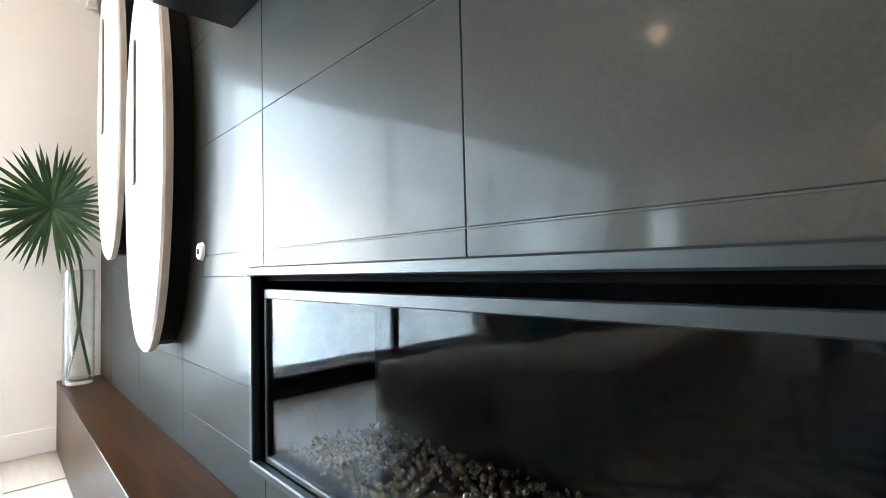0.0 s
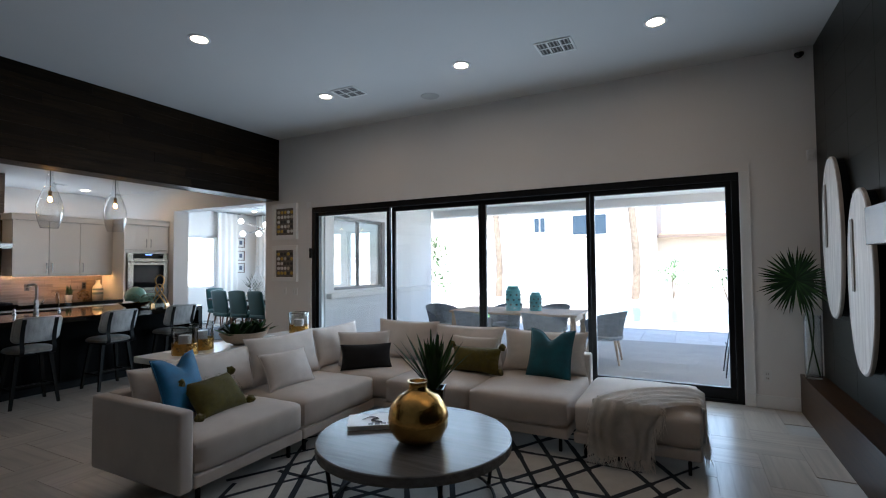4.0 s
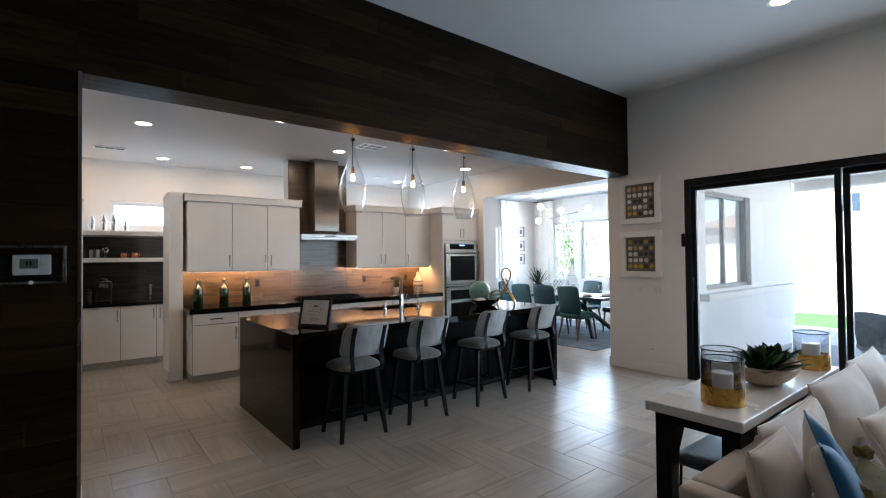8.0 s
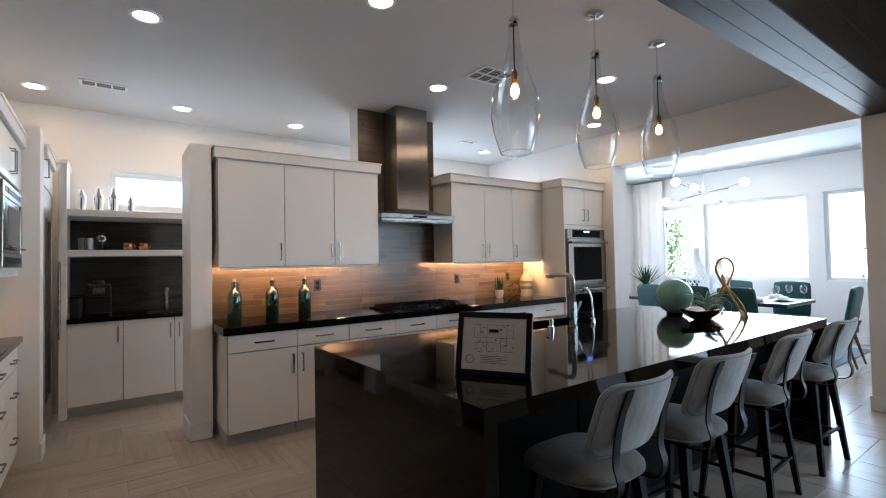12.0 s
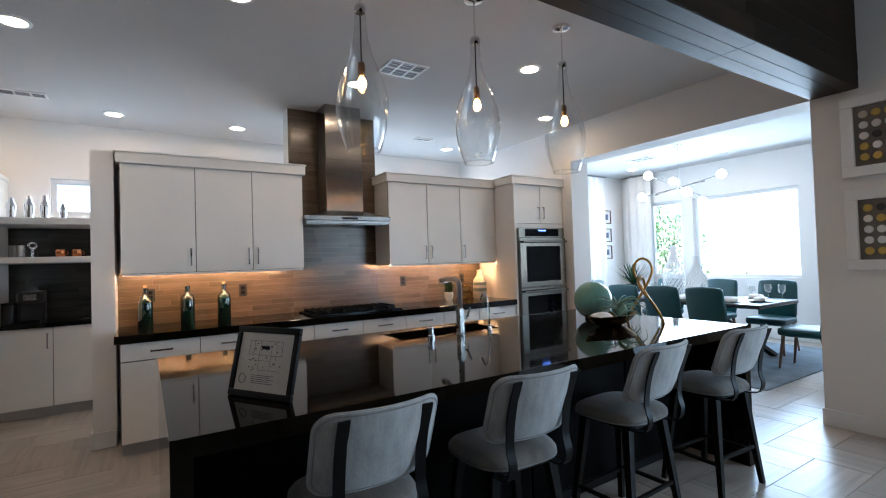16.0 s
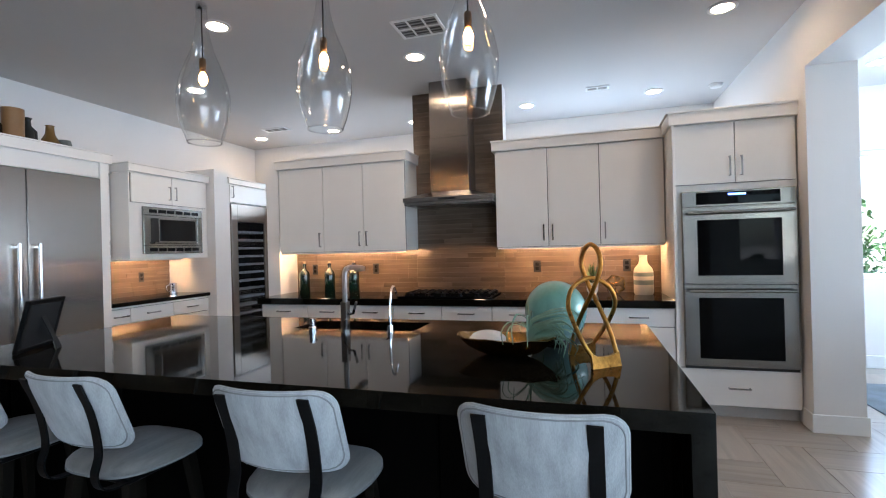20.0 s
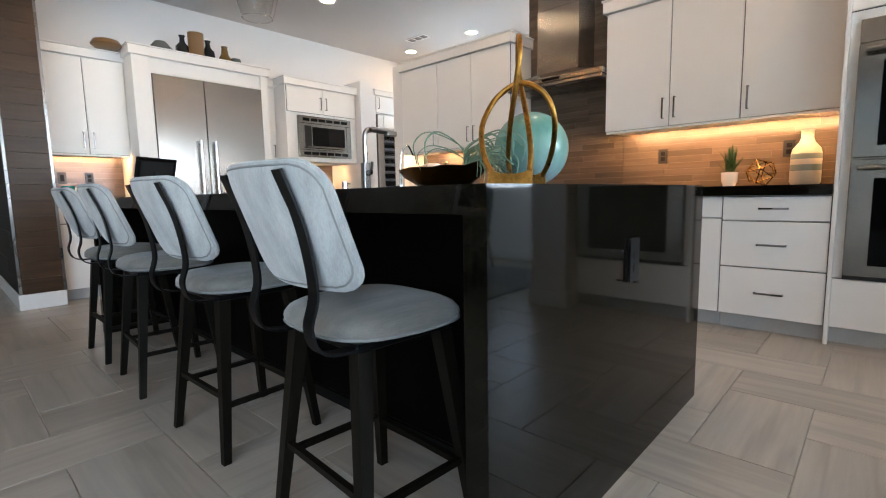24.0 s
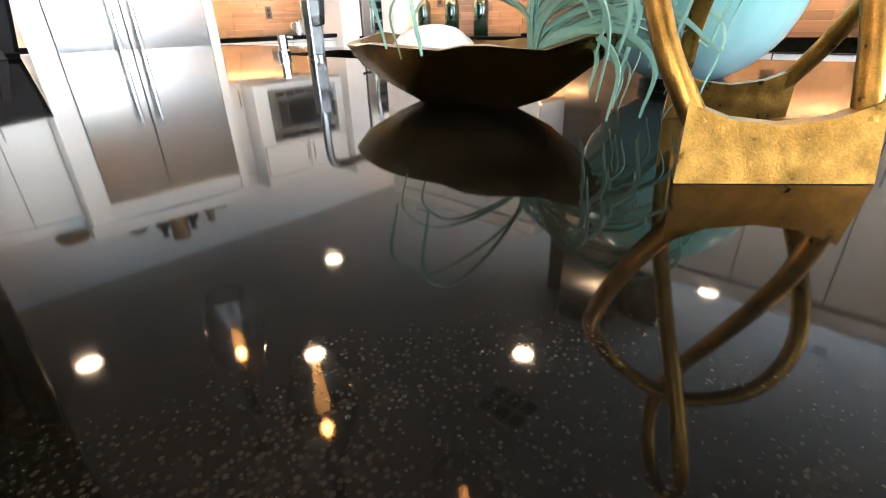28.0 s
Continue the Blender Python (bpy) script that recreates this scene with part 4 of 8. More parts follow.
# ---- pantry niche ----
def niche():
    xf, xb, y0, y1 = -11.85, -12.45, -2.76, -1.30
    cabinet("pantry_cabinet", xb, xf, y0 + 0.06, y1, 0, 0.875, "x", [(-2.70, -2.27, 0.10, 0.872, "R"), (-2.27, -1.83, 0.10, 0.872, "R"), (-1.83, -1.30, 0.10, 0.872, "L")], "white pantry base cabinet with three doors", 0, 0.10, "pantry cabinets")
    sp = thing("pantry_end_wall", label="tall white end wall of the pantry niche", category="wall", kind="structure")
    part("panel", boxes((xb, xf + 0.012, y0, y0 + 0.06, 0, 2.36), (xb, xf + 0.03, y0 - 0.01, y0 + 0.07, 2.36, 2.40), bevel=0.003), CAB, sp)
    w = thing("worktop", label="black stone worktop in the pantry niche", category="worktop")
    part("slab", box(xb, xf + 0.03, y0 + 0.06, y1, 0.875, 0.915, 0.003), QUARTZ, w)
    for lo, hi in ((1.50, 1.56), (1.88, 1.945)):
        s = thing("floating_shelf", label="thick white floating shelf", category="shelf", group="pantry shelves")
        part("board", box(xb, xf, y0 + 0.06, y1, lo, hi, 0.003), CAB, s)


niche()


# ---- island ----
def island():
    ob = thing("kitchen_island", label="long black island with a polished waterfall stone top", category="island")
    x0, x1, y0, y1, h = -8.92, -7.44, -1.447, 1.866, 0.915
    # the top has a sink cut-out
    sx0, sx1, sy0, sy1 = -8.80, -8.50, -0.15, 0.62
    part("top", boxes((x0, sx0, y0, y1, h - 0.06, h), (sx1, x1, y0, y1, h - 0.06, h), (sx0, sx1, y0, sy0, h - 0.06, h), (sx0, sx1, sy1, y1, h - 0.06, h)), QUARTZ, ob, "polished black stone top")
    part("waterfall_end", box(x0, x1, y0, y0 + 0.06, 0.0, h - 0.06), QUARTZ, ob, "polished black stone end")
    part("waterfall_end", box(x0, x1, y1 - 0.06, y1, 0.0, h - 0.06), QUARTZ, ob, "polished black stone end")
    part("body", boxes((x0 + 0.03, x1 - 0.33, y0 + 0.06, y1 - 0.06, 0.10, h - 0.30), (x0 + 0.03, -8.84, y0 + 0.06, y1 - 0.06, h - 0.30, h - 0.06), (-8.46, x1 - 0.33, y0 + 0.06, y1 - 0.06, h - 0.30, h - 0.06)), BLACKWOOD, ob)
    part("toe_kick", box(x0 + 0.10, x1 - 0.40, y0 + 0.06, y1 - 0.06, 0.0, 0.10), BLACKMETAL, ob)
    for k in range(4):
        a = y0 + 0.08 + k * 0.789
        part("back_panel", box(x1 - 0.329, x1 - 0.313, a, a + 0.777, 0.12, h - 0.07, 0.003), BLACKWOOD, ob)
    ou = part("outlet", boxes((-8.195, -8.125, y1, y1 + 0.003, 0.622, 0.753), (-8.187, -8.133, y1 + 0.003, y1 + 0.008, 0.645, 0.73)), BLACKMETAL, ob, "dark power outlet")
    part("cover", box(-8.195, -8.125, y1 + 0.008, y1 + 0.011, 0.622, 0.753, 0.001), BLACKMETAL, ou)
    for z in (0.663, 0.703):
        part("socket", lathe([(0.010, 0.0), (0.014, 0.0), (0.014, 0.0016), (0.010, 0.0016)], 16), BLACKMETAL, ou).matrix_world = Matrix.Translation((-8.16, y1 + 0.011, z)) @ Matrix.Rotation(radians(-90), 4, "X")
    sk = thing("sink", label="stainless steel undermount sink in the island", category="sink")
    t = 0.008
    part("basin", boxes((sx0 - t, sx0, sy0 - t, sy1 + t, h - 0.25, h - 0.06), (sx1, sx1 + t, sy0 - t, sy1 + t, h - 0.25, h - 0.06), (sx0, sx1, sy0 - t, sy0, h - 0.25, h - 0.06), (sx0, sx1, sy1, sy1 + t, h - 0.25, h - 0.06), (sx0 - t, sx1 + t, sy0 - t, sy1 + t, h - 0.258, h - 0.25)), STEEL_H, sk)
    part("drain", lathe([(0, 0.004), (0.045, 0.004), (0.05, 0)], 18, at=(-8.65, 0.24, h - 0.25)), CHROME, sk)


island()


# ---- lights in the ceiling ----
def downlight():
    ob = thing("downlight", (-1.2, 1.81, 3.65), label="round white recessed ceiling downlight, lit", category="downlight", group="recessed ceiling lights")
    part("trim_ring", lathe([(0.070, 0.0), (0.098, 0.0), (0.100, -0.006), (0.074, -0.010), (0.070, -0.004)], 28), WHITEPLASTIC, ob, smooth=50)
    part("lens", lathe([(0, -0.004), (0.071, -0.004)], 28), CAN, ob)
    return ob


SPOTS = [(-3.12, 1.81, 3.65), (-5.04, 1.84, 3.65), (-5.06, 0.10, 3.65), (-3.12, 0.10, 3.65), (-1.2, 0.10, 3.65)]
SPOTS += [(-9.9, -2.2, 3.05), (-9.9, 0.17, 3.05), (-9.87, 2.53, 3.05), (-8.88, -1.0, 3.05), (-7.7, -2.18, 3.05), (-8.88, 1.36, 3.05)]
SPOTS += [(-11.85, -2.93, 3.05), (-11.85, -1.75, 3.05), (-11.85, -0.55, 3.05), (-11.7, 0.92, 3.05), (-11.69, 2.31, 3.05)]
SPOTS += [(-11.3, 4.15, 2.97), (-8.0, 4.15, 2.97), (-9.67, 6.1, 2.97), (-11.3, 6.15, 2.97)]
first = downlight()
for p in SPOTS:
    copy_thing(first, pose(*p))


def ceiling_vent(x, y, z, wx, wy, rows, cols):
    ob = thing("ceiling_vent", (x, y, z), label="white ceiling air register with dark openings", category="vent")
    part("backing", box(-wx / 2 + 0.01, wx / 2 - 0.01, -wy / 2 + 0.01, wy / 2 - 0.01, -0.004, 0.0), DARKPLASTIC, ob)
    f = 0.022
    part("frame", boxes((-wx / 2, wx / 2, -wy / 2, -wy / 2 + f, -0.010, 0), (-wx / 2, wx / 2, wy / 2 - f, wy / 2, -0.010, 0), (-wx / 2, -wx / 2 + f, -wy / 2 + f, wy / 2 - f, -0.010, 0), (wx / 2 - f, wx / 2, -wy / 2 + f, wy / 2 - f, -0.010, 0), bevel=0.002), WHITEPLASTIC, ob)
    for k in range(1, cols):
        xx = -wx / 2 + wx * k / cols
        part("bar", box(xx - 0.007, xx + 0.007, -wy / 2 + f, wy / 2 - f, -0.009, -0.004), WHITEPLASTIC, ob)
    for k in range(1, rows):
        yy = -wy / 2 + wy * k / rows
        part("bar", box(-wx / 2 + f, wx / 2 - f, yy - 0.007, yy + 0.007, -0.0085, -0.004), WHITEPLASTIC, ob)
    for k in range(cols * 3):
        xx = -wx / 2 + f + (wx - 2 * f) * (k + 0.5) / (cols * 3)
        part("slat", box(xx - 0.006, xx + 0.006, -wy / 2 + f, wy / 2 - f, -0.0075, -0.0045), mat("vent_slat", (0.35, 0.34, 0.33), 0.6) if "vent_slat" not in bpy.data.materials else bpy.data.materials["vent_slat"], ob)


sd = thing("smoke_detector", (-11.70, 2.92, 3.05), label="round white smoke detector on the kitchen ceiling", category="smoke detector")
part("base", lathe([(0, 0), (0.070, 0), (0.070, -0.010), (0, -0.010)], 28), WHITEPLASTIC, sd, smooth=40)
part("cover", lathe([(0, -0.010), (0.062, -0.010), (0.056, -0.030), (0.030, -0.038), (0, -0.038)], 28), WHITEPLASTIC, sd, smooth=40)

ceiling_vent(-2.11, 1.86, 3.65, 0.36, 0.30, 2, 3)
ceiling_vent(-4.69, 1.87, 3.65, 0.36, 0.30, 2, 3)
ceiling_vent(-9.40, 0.39, 3.05, 0.30, 0.36, 3, 2)
ceiling_vent(-11.5, -2.42, 3.05, 0.16, 0.36, 3, 1)
ceiling_vent(-11.35, 1.71, 3.05, 0.12, 0.24, 2, 1)
ceiling_vent(-10.62, 5.46, 2.97, 0.36, 0.30, 2, 3)


# ---- living room: fireplace wall ----
FY0, FY1, FZ0, FZ1 = -0.585, 0.812, 0.505, 0.93


def fireplace():
    ob = thing("fireplace", label="long linear glass-fronted fireplace with crystal fire bed", category="fireplace")
    part("frame", boxes((0.155, 0.182, FY0 - 0.02, FY1 + 0.02, FZ1, FZ1 + 0.022), (0.155, 0.182, FY0 - 0.02, FY1 + 0.02, FZ0 - 0.02, FZ0), (0.155, 0.182, FY0 - 0.02, FY0, FZ0, FZ1), (0.155, 0.182, FY1, FY1 + 0.02, FZ0, FZ1), bevel=0.003), mat("firebox_steel", (0.012, 0.015, 0.016), 0.3, 0.2, spec=0.2), ob)
    i0, i1, zt = FY0 + 0.022, FY1 - 0.022, FZ1 - 0.030
    part("inner_frame", boxes((0.176, 0.19, i0, i1, zt - 0.022, zt), (0.176, 0.19, i0, i1, FZ0, FZ0 + 0.014), (0.176, 0.19, i0, i0 + 0.011, FZ0 + 0.014, zt - 0.022), (0.176, 0.19, i1 - 0.011, i1, FZ0 + 0.014, zt - 0.022), bevel=0.002), bpy.data.materials["firebox_steel"], ob)
    fb = mat("firebox_black", (0.0012, 0.0013, 0.0014), 0.8, spec=0.02)
    part("firebox_back", box(0.50, 0.52, FY0, FY1, FZ0, FZ1 - 0.012), fb, ob)
    part("firebox_floor", box(0.172, 0.52, FY0, FY1, FZ0 - 0.02, FZ0), fb, ob)
    part("firebox_top", box(0.19, 0.52, FY0, FY1, FZ1 - 0.012, FZ1), fb, ob)
    for y in (FY0 - 0.02, FY1):
        part("firebox_side", box(0.19, 0.52, y, y + 0.02, FZ0, FZ1), fb, ob)
    part("pane", box(0.181, 0.185, i0 + 0.011, i1 - 0.011, FZ0 + 0.014, zt - 0.022), glass_mat("fire_glass", (0.80, 0.82, 0.83), gloss=0.2, base=0.012), ob)
    r = random.Random(9)
    bm = bmesh.new()
    for k in range(1500):
        p = Vector((r.uniform(0.22, 0.48), r.uniform(FY0 + 0.03, FY1 - 0.03), FZ0 + r.uniform(0.003, 0.02) + 0.015 * r.random() ** 2))
        s = r.uniform(0.005, 0.010)
        bmesh.ops.create_icosphere(bm, subdivisions=1, radius=s, matrix=Matrix.LocRotScale(p, Euler((r.random() * 6, r.random() * 6, 0)), (1, r.uniform(0.6, 1.2), r.uniform(0.5, 1))))
    st = part("crystals", bm, mat("fire_crystal", (0.065, 0.046, 0.026), 0.08, var=0.5, scale=30, bump=0), ob, "amber and clear fire glass pieces")
    st["kind"] = "stuff"


fireplace()


def hearth_bench():
    ob = thing("hearth_bench", label="long low dark wooden bench under the fireplace", category="bench")
    part("top", box(-0.026, 0.171, -4.5, 3.05, 0.350, 0.375, 0.002), MANTEL, ob)
    part("front", box(-0.024, 0.171, -4.5, 3.05, 0.0, 0.350), MANTEL, ob)


hearth_bench()
mn = thing("mantel", label="thick dark wooden mantel shelf over the fireplace", category="mantel")
part("front_board", box(-0.035, -0.013, -3.4, 0.965, 1.585, 1.812, 0.003), MANTEL_F, mn)
part("top_board", box(-0.013, 0.171, -3.4, 0.965, 1.790, 1.811, 0.001), MANTEL, mn)
# The underside board is coloured darker than the other boards.
part("underside_board", box(-0.013, 0.171, -3.4, 0.965, 1.5835, 1.606, 0.001), MANTEL_U, mn, "near-black underside")
for a in (-3.4, 0.943):
    part("end_board", box(-0.013, 0.171, a, a + 0.0215, 1.606, 1.790), MANTEL, mn)


def painting():
    ob = thing("painting", (0.115, -0.40, 1.813), label="large framed brown and grey painting leaning on the mantel", category="painting")
    m, nt, bs, tc = tree_of("canvas_paint")
    mp = nt.nodes.new("ShaderNodeMapping")
    mp.inputs["Location"].default_value = (0, 0.10, -0.50)
    mp.inputs["Scale"].default_value = (0.001, 1.70, 0.62)
    nt.links.new(tc.outputs["Object"], mp.inputs["Vector"])
    wob = noise_node(nt, tc.outputs["Object"], 2.2, 4)
    ad = nt.nodes.new("ShaderNodeMix")
    ad.data_type, ad.blend_type = "RGBA", "LINEAR_LIGHT"
    ad.inputs["Factor"].default_value = 0.14
    nt.links.new(mp.outputs[0], ad.inputs["A"])
    nt.links.new(wob.outputs["Color"], ad.inputs["B"])
    gr = nt.nodes.new("ShaderNodeTexGradient")
    gr.gradient_type = "SPHERICAL"
    nt.links.new(ad.outputs["Result"], gr.inputs["Vector"])
    mask = ramp_node(nt, gr.outputs["Fac"], [(0.06, (0, 0, 0)), (0.13, (1, 1, 1))])
    sep = nt.nodes.new("ShaderNodeSeparateXYZ")
    nt.links.new(tc.outputs["Object"], sep.inputs[0])
    zr = nt.nodes.new("ShaderNodeMapRange")
    zr.inputs["From Min"].default_value, zr.inputs["From Max"].default_value = 0.1, 1.0
    nt.links.new(sep.outputs["Z"], zr.inputs["Value"])
    body = ramp_node(nt, zr.outputs["Result"], [(0.0, (0.010, 0.014, 0.012)), (0.32, (0.012, 0.013, 0.010)), (0.5, (0.05, 0.026, 0.012)), (0.75, (0.20, 0.085, 0.026)), (1.0, (0.12, 0.06, 0.028))])
    ground = ramp_node(nt, wob.outputs["Fac"], [(0.3, (0.07, 0.066, 0.062)), (0.7, (0.11, 0.103, 0.096))])
    rp = nt.nodes.new("ShaderNodeMix")
    rp.data_type = "RGBA"
    nt.links.new(mask.outputs["Color"], rp.inputs["Factor"])
    nt.links.new(ground.outputs["Color"], rp.inputs["A"])
    nt.links.new(body.outputs["Color"], rp.inputs["B"])
    hair = noise_node(nt, tc.outputs["Object"], 5, 5, (1, 7, 0.7))
    r2 = ramp_node(nt, hair.outputs["Fac"], [(0.3, (0.55, 0.52, 0.5)), (0.7, (1, 1, 1))])
    nt.links.new(mixed(nt, "MULTIPLY", 1.0, rp.outputs["Result"], r2.outputs["Color"]), bs.inputs["Base Color"])
    bs.inputs["Roughness"].default_value = 0.55
    bs.inputs["Specular IOR Level"].default_value = 0.03
    tilt = pose(0, 0, 0, 0, 2.0, 0)
    w, h, f = 1.20, 1.55, 0.022
    part("canvas", box(-0.030, -0.012, -w / 2 + f, w / 2 - f, f, h - f, 0, 1, tilt), m, ob)
    for a in ((-w / 2, w / 2, 0, f), (-w / 2, w / 2, h - f, h), (-w / 2, -w / 2 + f, f, h - f), (w / 2 - f, w / 2, f, h - f)):
        part("frame", box(-0.038, 0.0, a[0], a[1], a[2], a[3], 0.002, 1, tilt), BLACKMETAL, ob)
    part("highlight", tube([(tilt @ Vector(p)) for p in arc([(-0.031, 0.13, 0.92), (-0.031, 0.10, 0.86), (-0.031, 0.15, 0.82)], 5)], [0.006] * 5 + [0.012] + [0.004] * 5, 6, flat=0.3), CERAMIC_W, ob, "pale brush stroke")


painting()


def oval_board(y, z, w, h, slot, label):
    """A long whitewashed oval board on a dark backing, with a slot."""
    ob = thing("wall_board", (0.172, y, z), label=label, category="wall decor", group="oval wall boards")
    bm = bmesh.new()
    n = 48
    sl = []
    for xx, k in ((-0.085, 0.93), (-0.09, 0.98), (-0.082, 1.0), (-0.062, 1.0)):
        sl.append([bm.verts.new((xx, k * w / 2 * math.copysign(abs(math.cos(a)) ** 0.9, math.cos(a)), k * h / 2 * math.sin(a))) for a in (2 * math.pi * j / n for j in range(n))])
    for a, b in zip(sl, sl[1:]):
        for j in range(n):
            bm.faces.new((a[j], a[(j + 1) % n], b[(j + 1) % n], b[j]))
    bm.faces.new(sl[0])
    bm.faces.new(sl[-1])
    part("board", bm, bpy.data.materials.get("whitewashed_wood") or grain_mat("whitewashed_wood", (0.44, 0.38, 0.33), (0.66, 0.59, 0.53), 0.6, axis=2, vary=0.1), ob)
    bm = bmesh.new()
    r = [[bm.verts.new((xx, 0.97 * w / 2 * math.cos(a), 0.97 * h / 2 * math.sin(a))) for a in (2 * math.pi * j / n for j in range(n))] for xx in (-0.061, -0.004)]
    for j in range(n):
        bm.faces.new((r[0][j], r[0][(j + 1) % n], r[1][(j + 1) % n], r[1][j]))
    bm.faces.new(r[0])
    bm.faces.new(r[1])
    part("backing", bm, BLACKMETAL, ob)
    part("slot", box(-0.0935, -0.089, w * slot - 0.028, w * slot + 0.028, -h * 0.06, h * 0.34, 0.002), mat("board_slot", (0.20, 0.15, 0.11), 0.7) if "board_slot" not in bpy.data.materials else bpy.data.materials["board_slot"], ob, "recessed dark slot")


oval_board(1.56, 1.345, 0.56, 1.33, 0.26, "long whitewashed oval wooden board hung on the tiled wall")
oval_board(2.25, 1.69, 0.56, 1.36, 0.26, "whitewashed oval wooden board hung higher near the corner")


def palm_in_vase():
    v = thing("glass_vase", (0.052, 2.88, 0.376), label="tall clear glass cylinder vase with water on the bench", category="vase")
    part("wall", lathe([(0.068, 0.0), (0.070, 0.05), (0.070, 0.60), (0.066, 0.60), (0.066, 0.03), (0.0, 0.03)], 28), GLASS, v, smooth=40)
    part("base", lathe([(0, 0), (0.068, 0), (0.066, 0.026), (0, 0.03)], 28), glass_mat("thick_glass", (0.95, 0.97, 0.97), thin=False), v, smooth=40)
    p = thing("palm_leaf", (0.052, 2.88, 0.41), label="fan palm leaf with crossing green stems", category="plant")
    hub = Vector((-0.115, 0.0, 0.90))
    part("stem", tube(arc([(-0.05, 0.0, 0.0), (0.0, 0, 0.28), (0.0, -0.01, 0.62), hub], 6), 0.007), LEAF, p)
    part("stem", tube(arc([(0.05, 0.01, 0.0), (0.0, 0, 0.28), (-0.04, 0.0, 0.62), hub], 6), 0.007), LEAF, p)
    r = random.Random(2)
    for k in range(58):
        a = radians(-174 + 348 * k / 57 + r.uniform(-2, 2))
        ln = r.uniform(0.28, 0.36)
        across = Vector((-0.95, 0.10, 0)) if a > 0 else Vector((-0.72, 0.45, 0))
        tip = hub + across * math.sin(a) * ln + Vector((0, -0.10 * ln * r.uniform(0.2, 1.4), math.cos(a) * ln))
        part("leaflet", blade(bmesh.new(), hub, tip, 0.021, r.uniform(0, 0.03), 5, 0.15, (0.3, 1, 0)), LEAF_D if k % 3 else LEAF, p)


palm_in_vase()


def small_fixtures():
    ob = thing("dome_camera", (0.05, 3.07, 3.58), label="small white and black dome security camera", category="camera")
    part("mount", box(-0.05, 0.05, -0.04, 0.0, -0.02, 0.06, 0.01), WHITEPLASTIC, ob)
    part("dome", lathe([(0.042, 0.0), (0.04, -0.025), (0.02, -0.045), (0, -0.05)], 18, at=(0, -0.045, 0)), BLACKGLASS, ob, smooth=60)
    ob = thing("wall_sensor", (0.12, 3.07, 2.55), label="small white wall sensor", category="sensor")
    part("body", box(-0.03, 0.03, -0.035, 0.0, -0.05, 0.05, 0.008, 2), WHITEPLASTIC, ob)
    part("window", box(-0.02, 0.02, -0.038, -0.034, -0.03, 0.0, 0.002), CERAMIC_W, ob)
    ob = thing("wall_medallion", (0.150, 1.22, 1.005), label="small round white valve key cover", category="cover")
    bm = bmesh.new()
    bmesh.ops.create_cone(bm, cap_ends=True, segments=20, radius1=0.028, radius2=0.024, depth=0.01, matrix=pose(0.016, 0, 0, 0, -90, 0))
    part("disc", bm, WHITEPLASTIC, ob)
    part("hole", box(0.008, 0.011, -0.008, 0.008, -0.008, 0.008), BLACKMETAL, ob)


small_fixtures()


def wall_plate(x, y, z, face, label, dark=False, double=False, slots=2):
    """An outlet or switch plate on a wall: face is the way it looks (+x, -y, +y)."""
    turn = {"-y": 0, "+x": 90, "+y": 180, "-x": -90}[face]
    ob = thing("wall_outlet", (x, y, z), turn, label=label, category="outlet")
    w = 0.115 if double else 0.07
    m1, m2 = (DARKPLASTIC, BLACKMETAL) if dark else (WHITEPLASTIC, CERAMIC_W)
    part("plate", box(-w / 2, w / 2, -0.006, 0, -0.058, 0.058, 0.002), m1, ob)
    for s in ((-0.025, 0.025) if double else (0,)):
        for dz in ((-0.022, 0.022) if slots == 2 else (0,)):
            part("socket", box(s - 0.016, s + 0.016, -0.009, -0.005, dz - (0.016 if slots == 2 else 0.033), dz + (0.016 if slots == 2 else 0.033), 0.002), m2, ob)
            if slots == 2:
                part("slot", boxes((s - 0.008, s - 0.005, -0.0097, -0.0088, dz - 0.006, dz + 0.006), (s + 0.005, s + 0.008, -0.0097, -0.0088, dz - 0.006, dz + 0.006)), BLACKMETAL, ob)


wall_plate(-0.293, 3.07, 0.325, "-y", "white wall outlet low beside the sliding door")
wall_plate(-6.77, 3.07, 1.07, "-y", "white double light switch beside the door", double=True, slots=1)
wall_plate(-7.0, 3.07, 1.07, "-y", "white light switch under the wall art", slots=1)
wall_plate(-6.85, 3.07, 0.33, "-y", "white wall outlet above the baseboard")
wall_plate(-7.148, -3.35, 1.10, "+x", "dark wall switch on the plank wall", dark=True, slots=1)


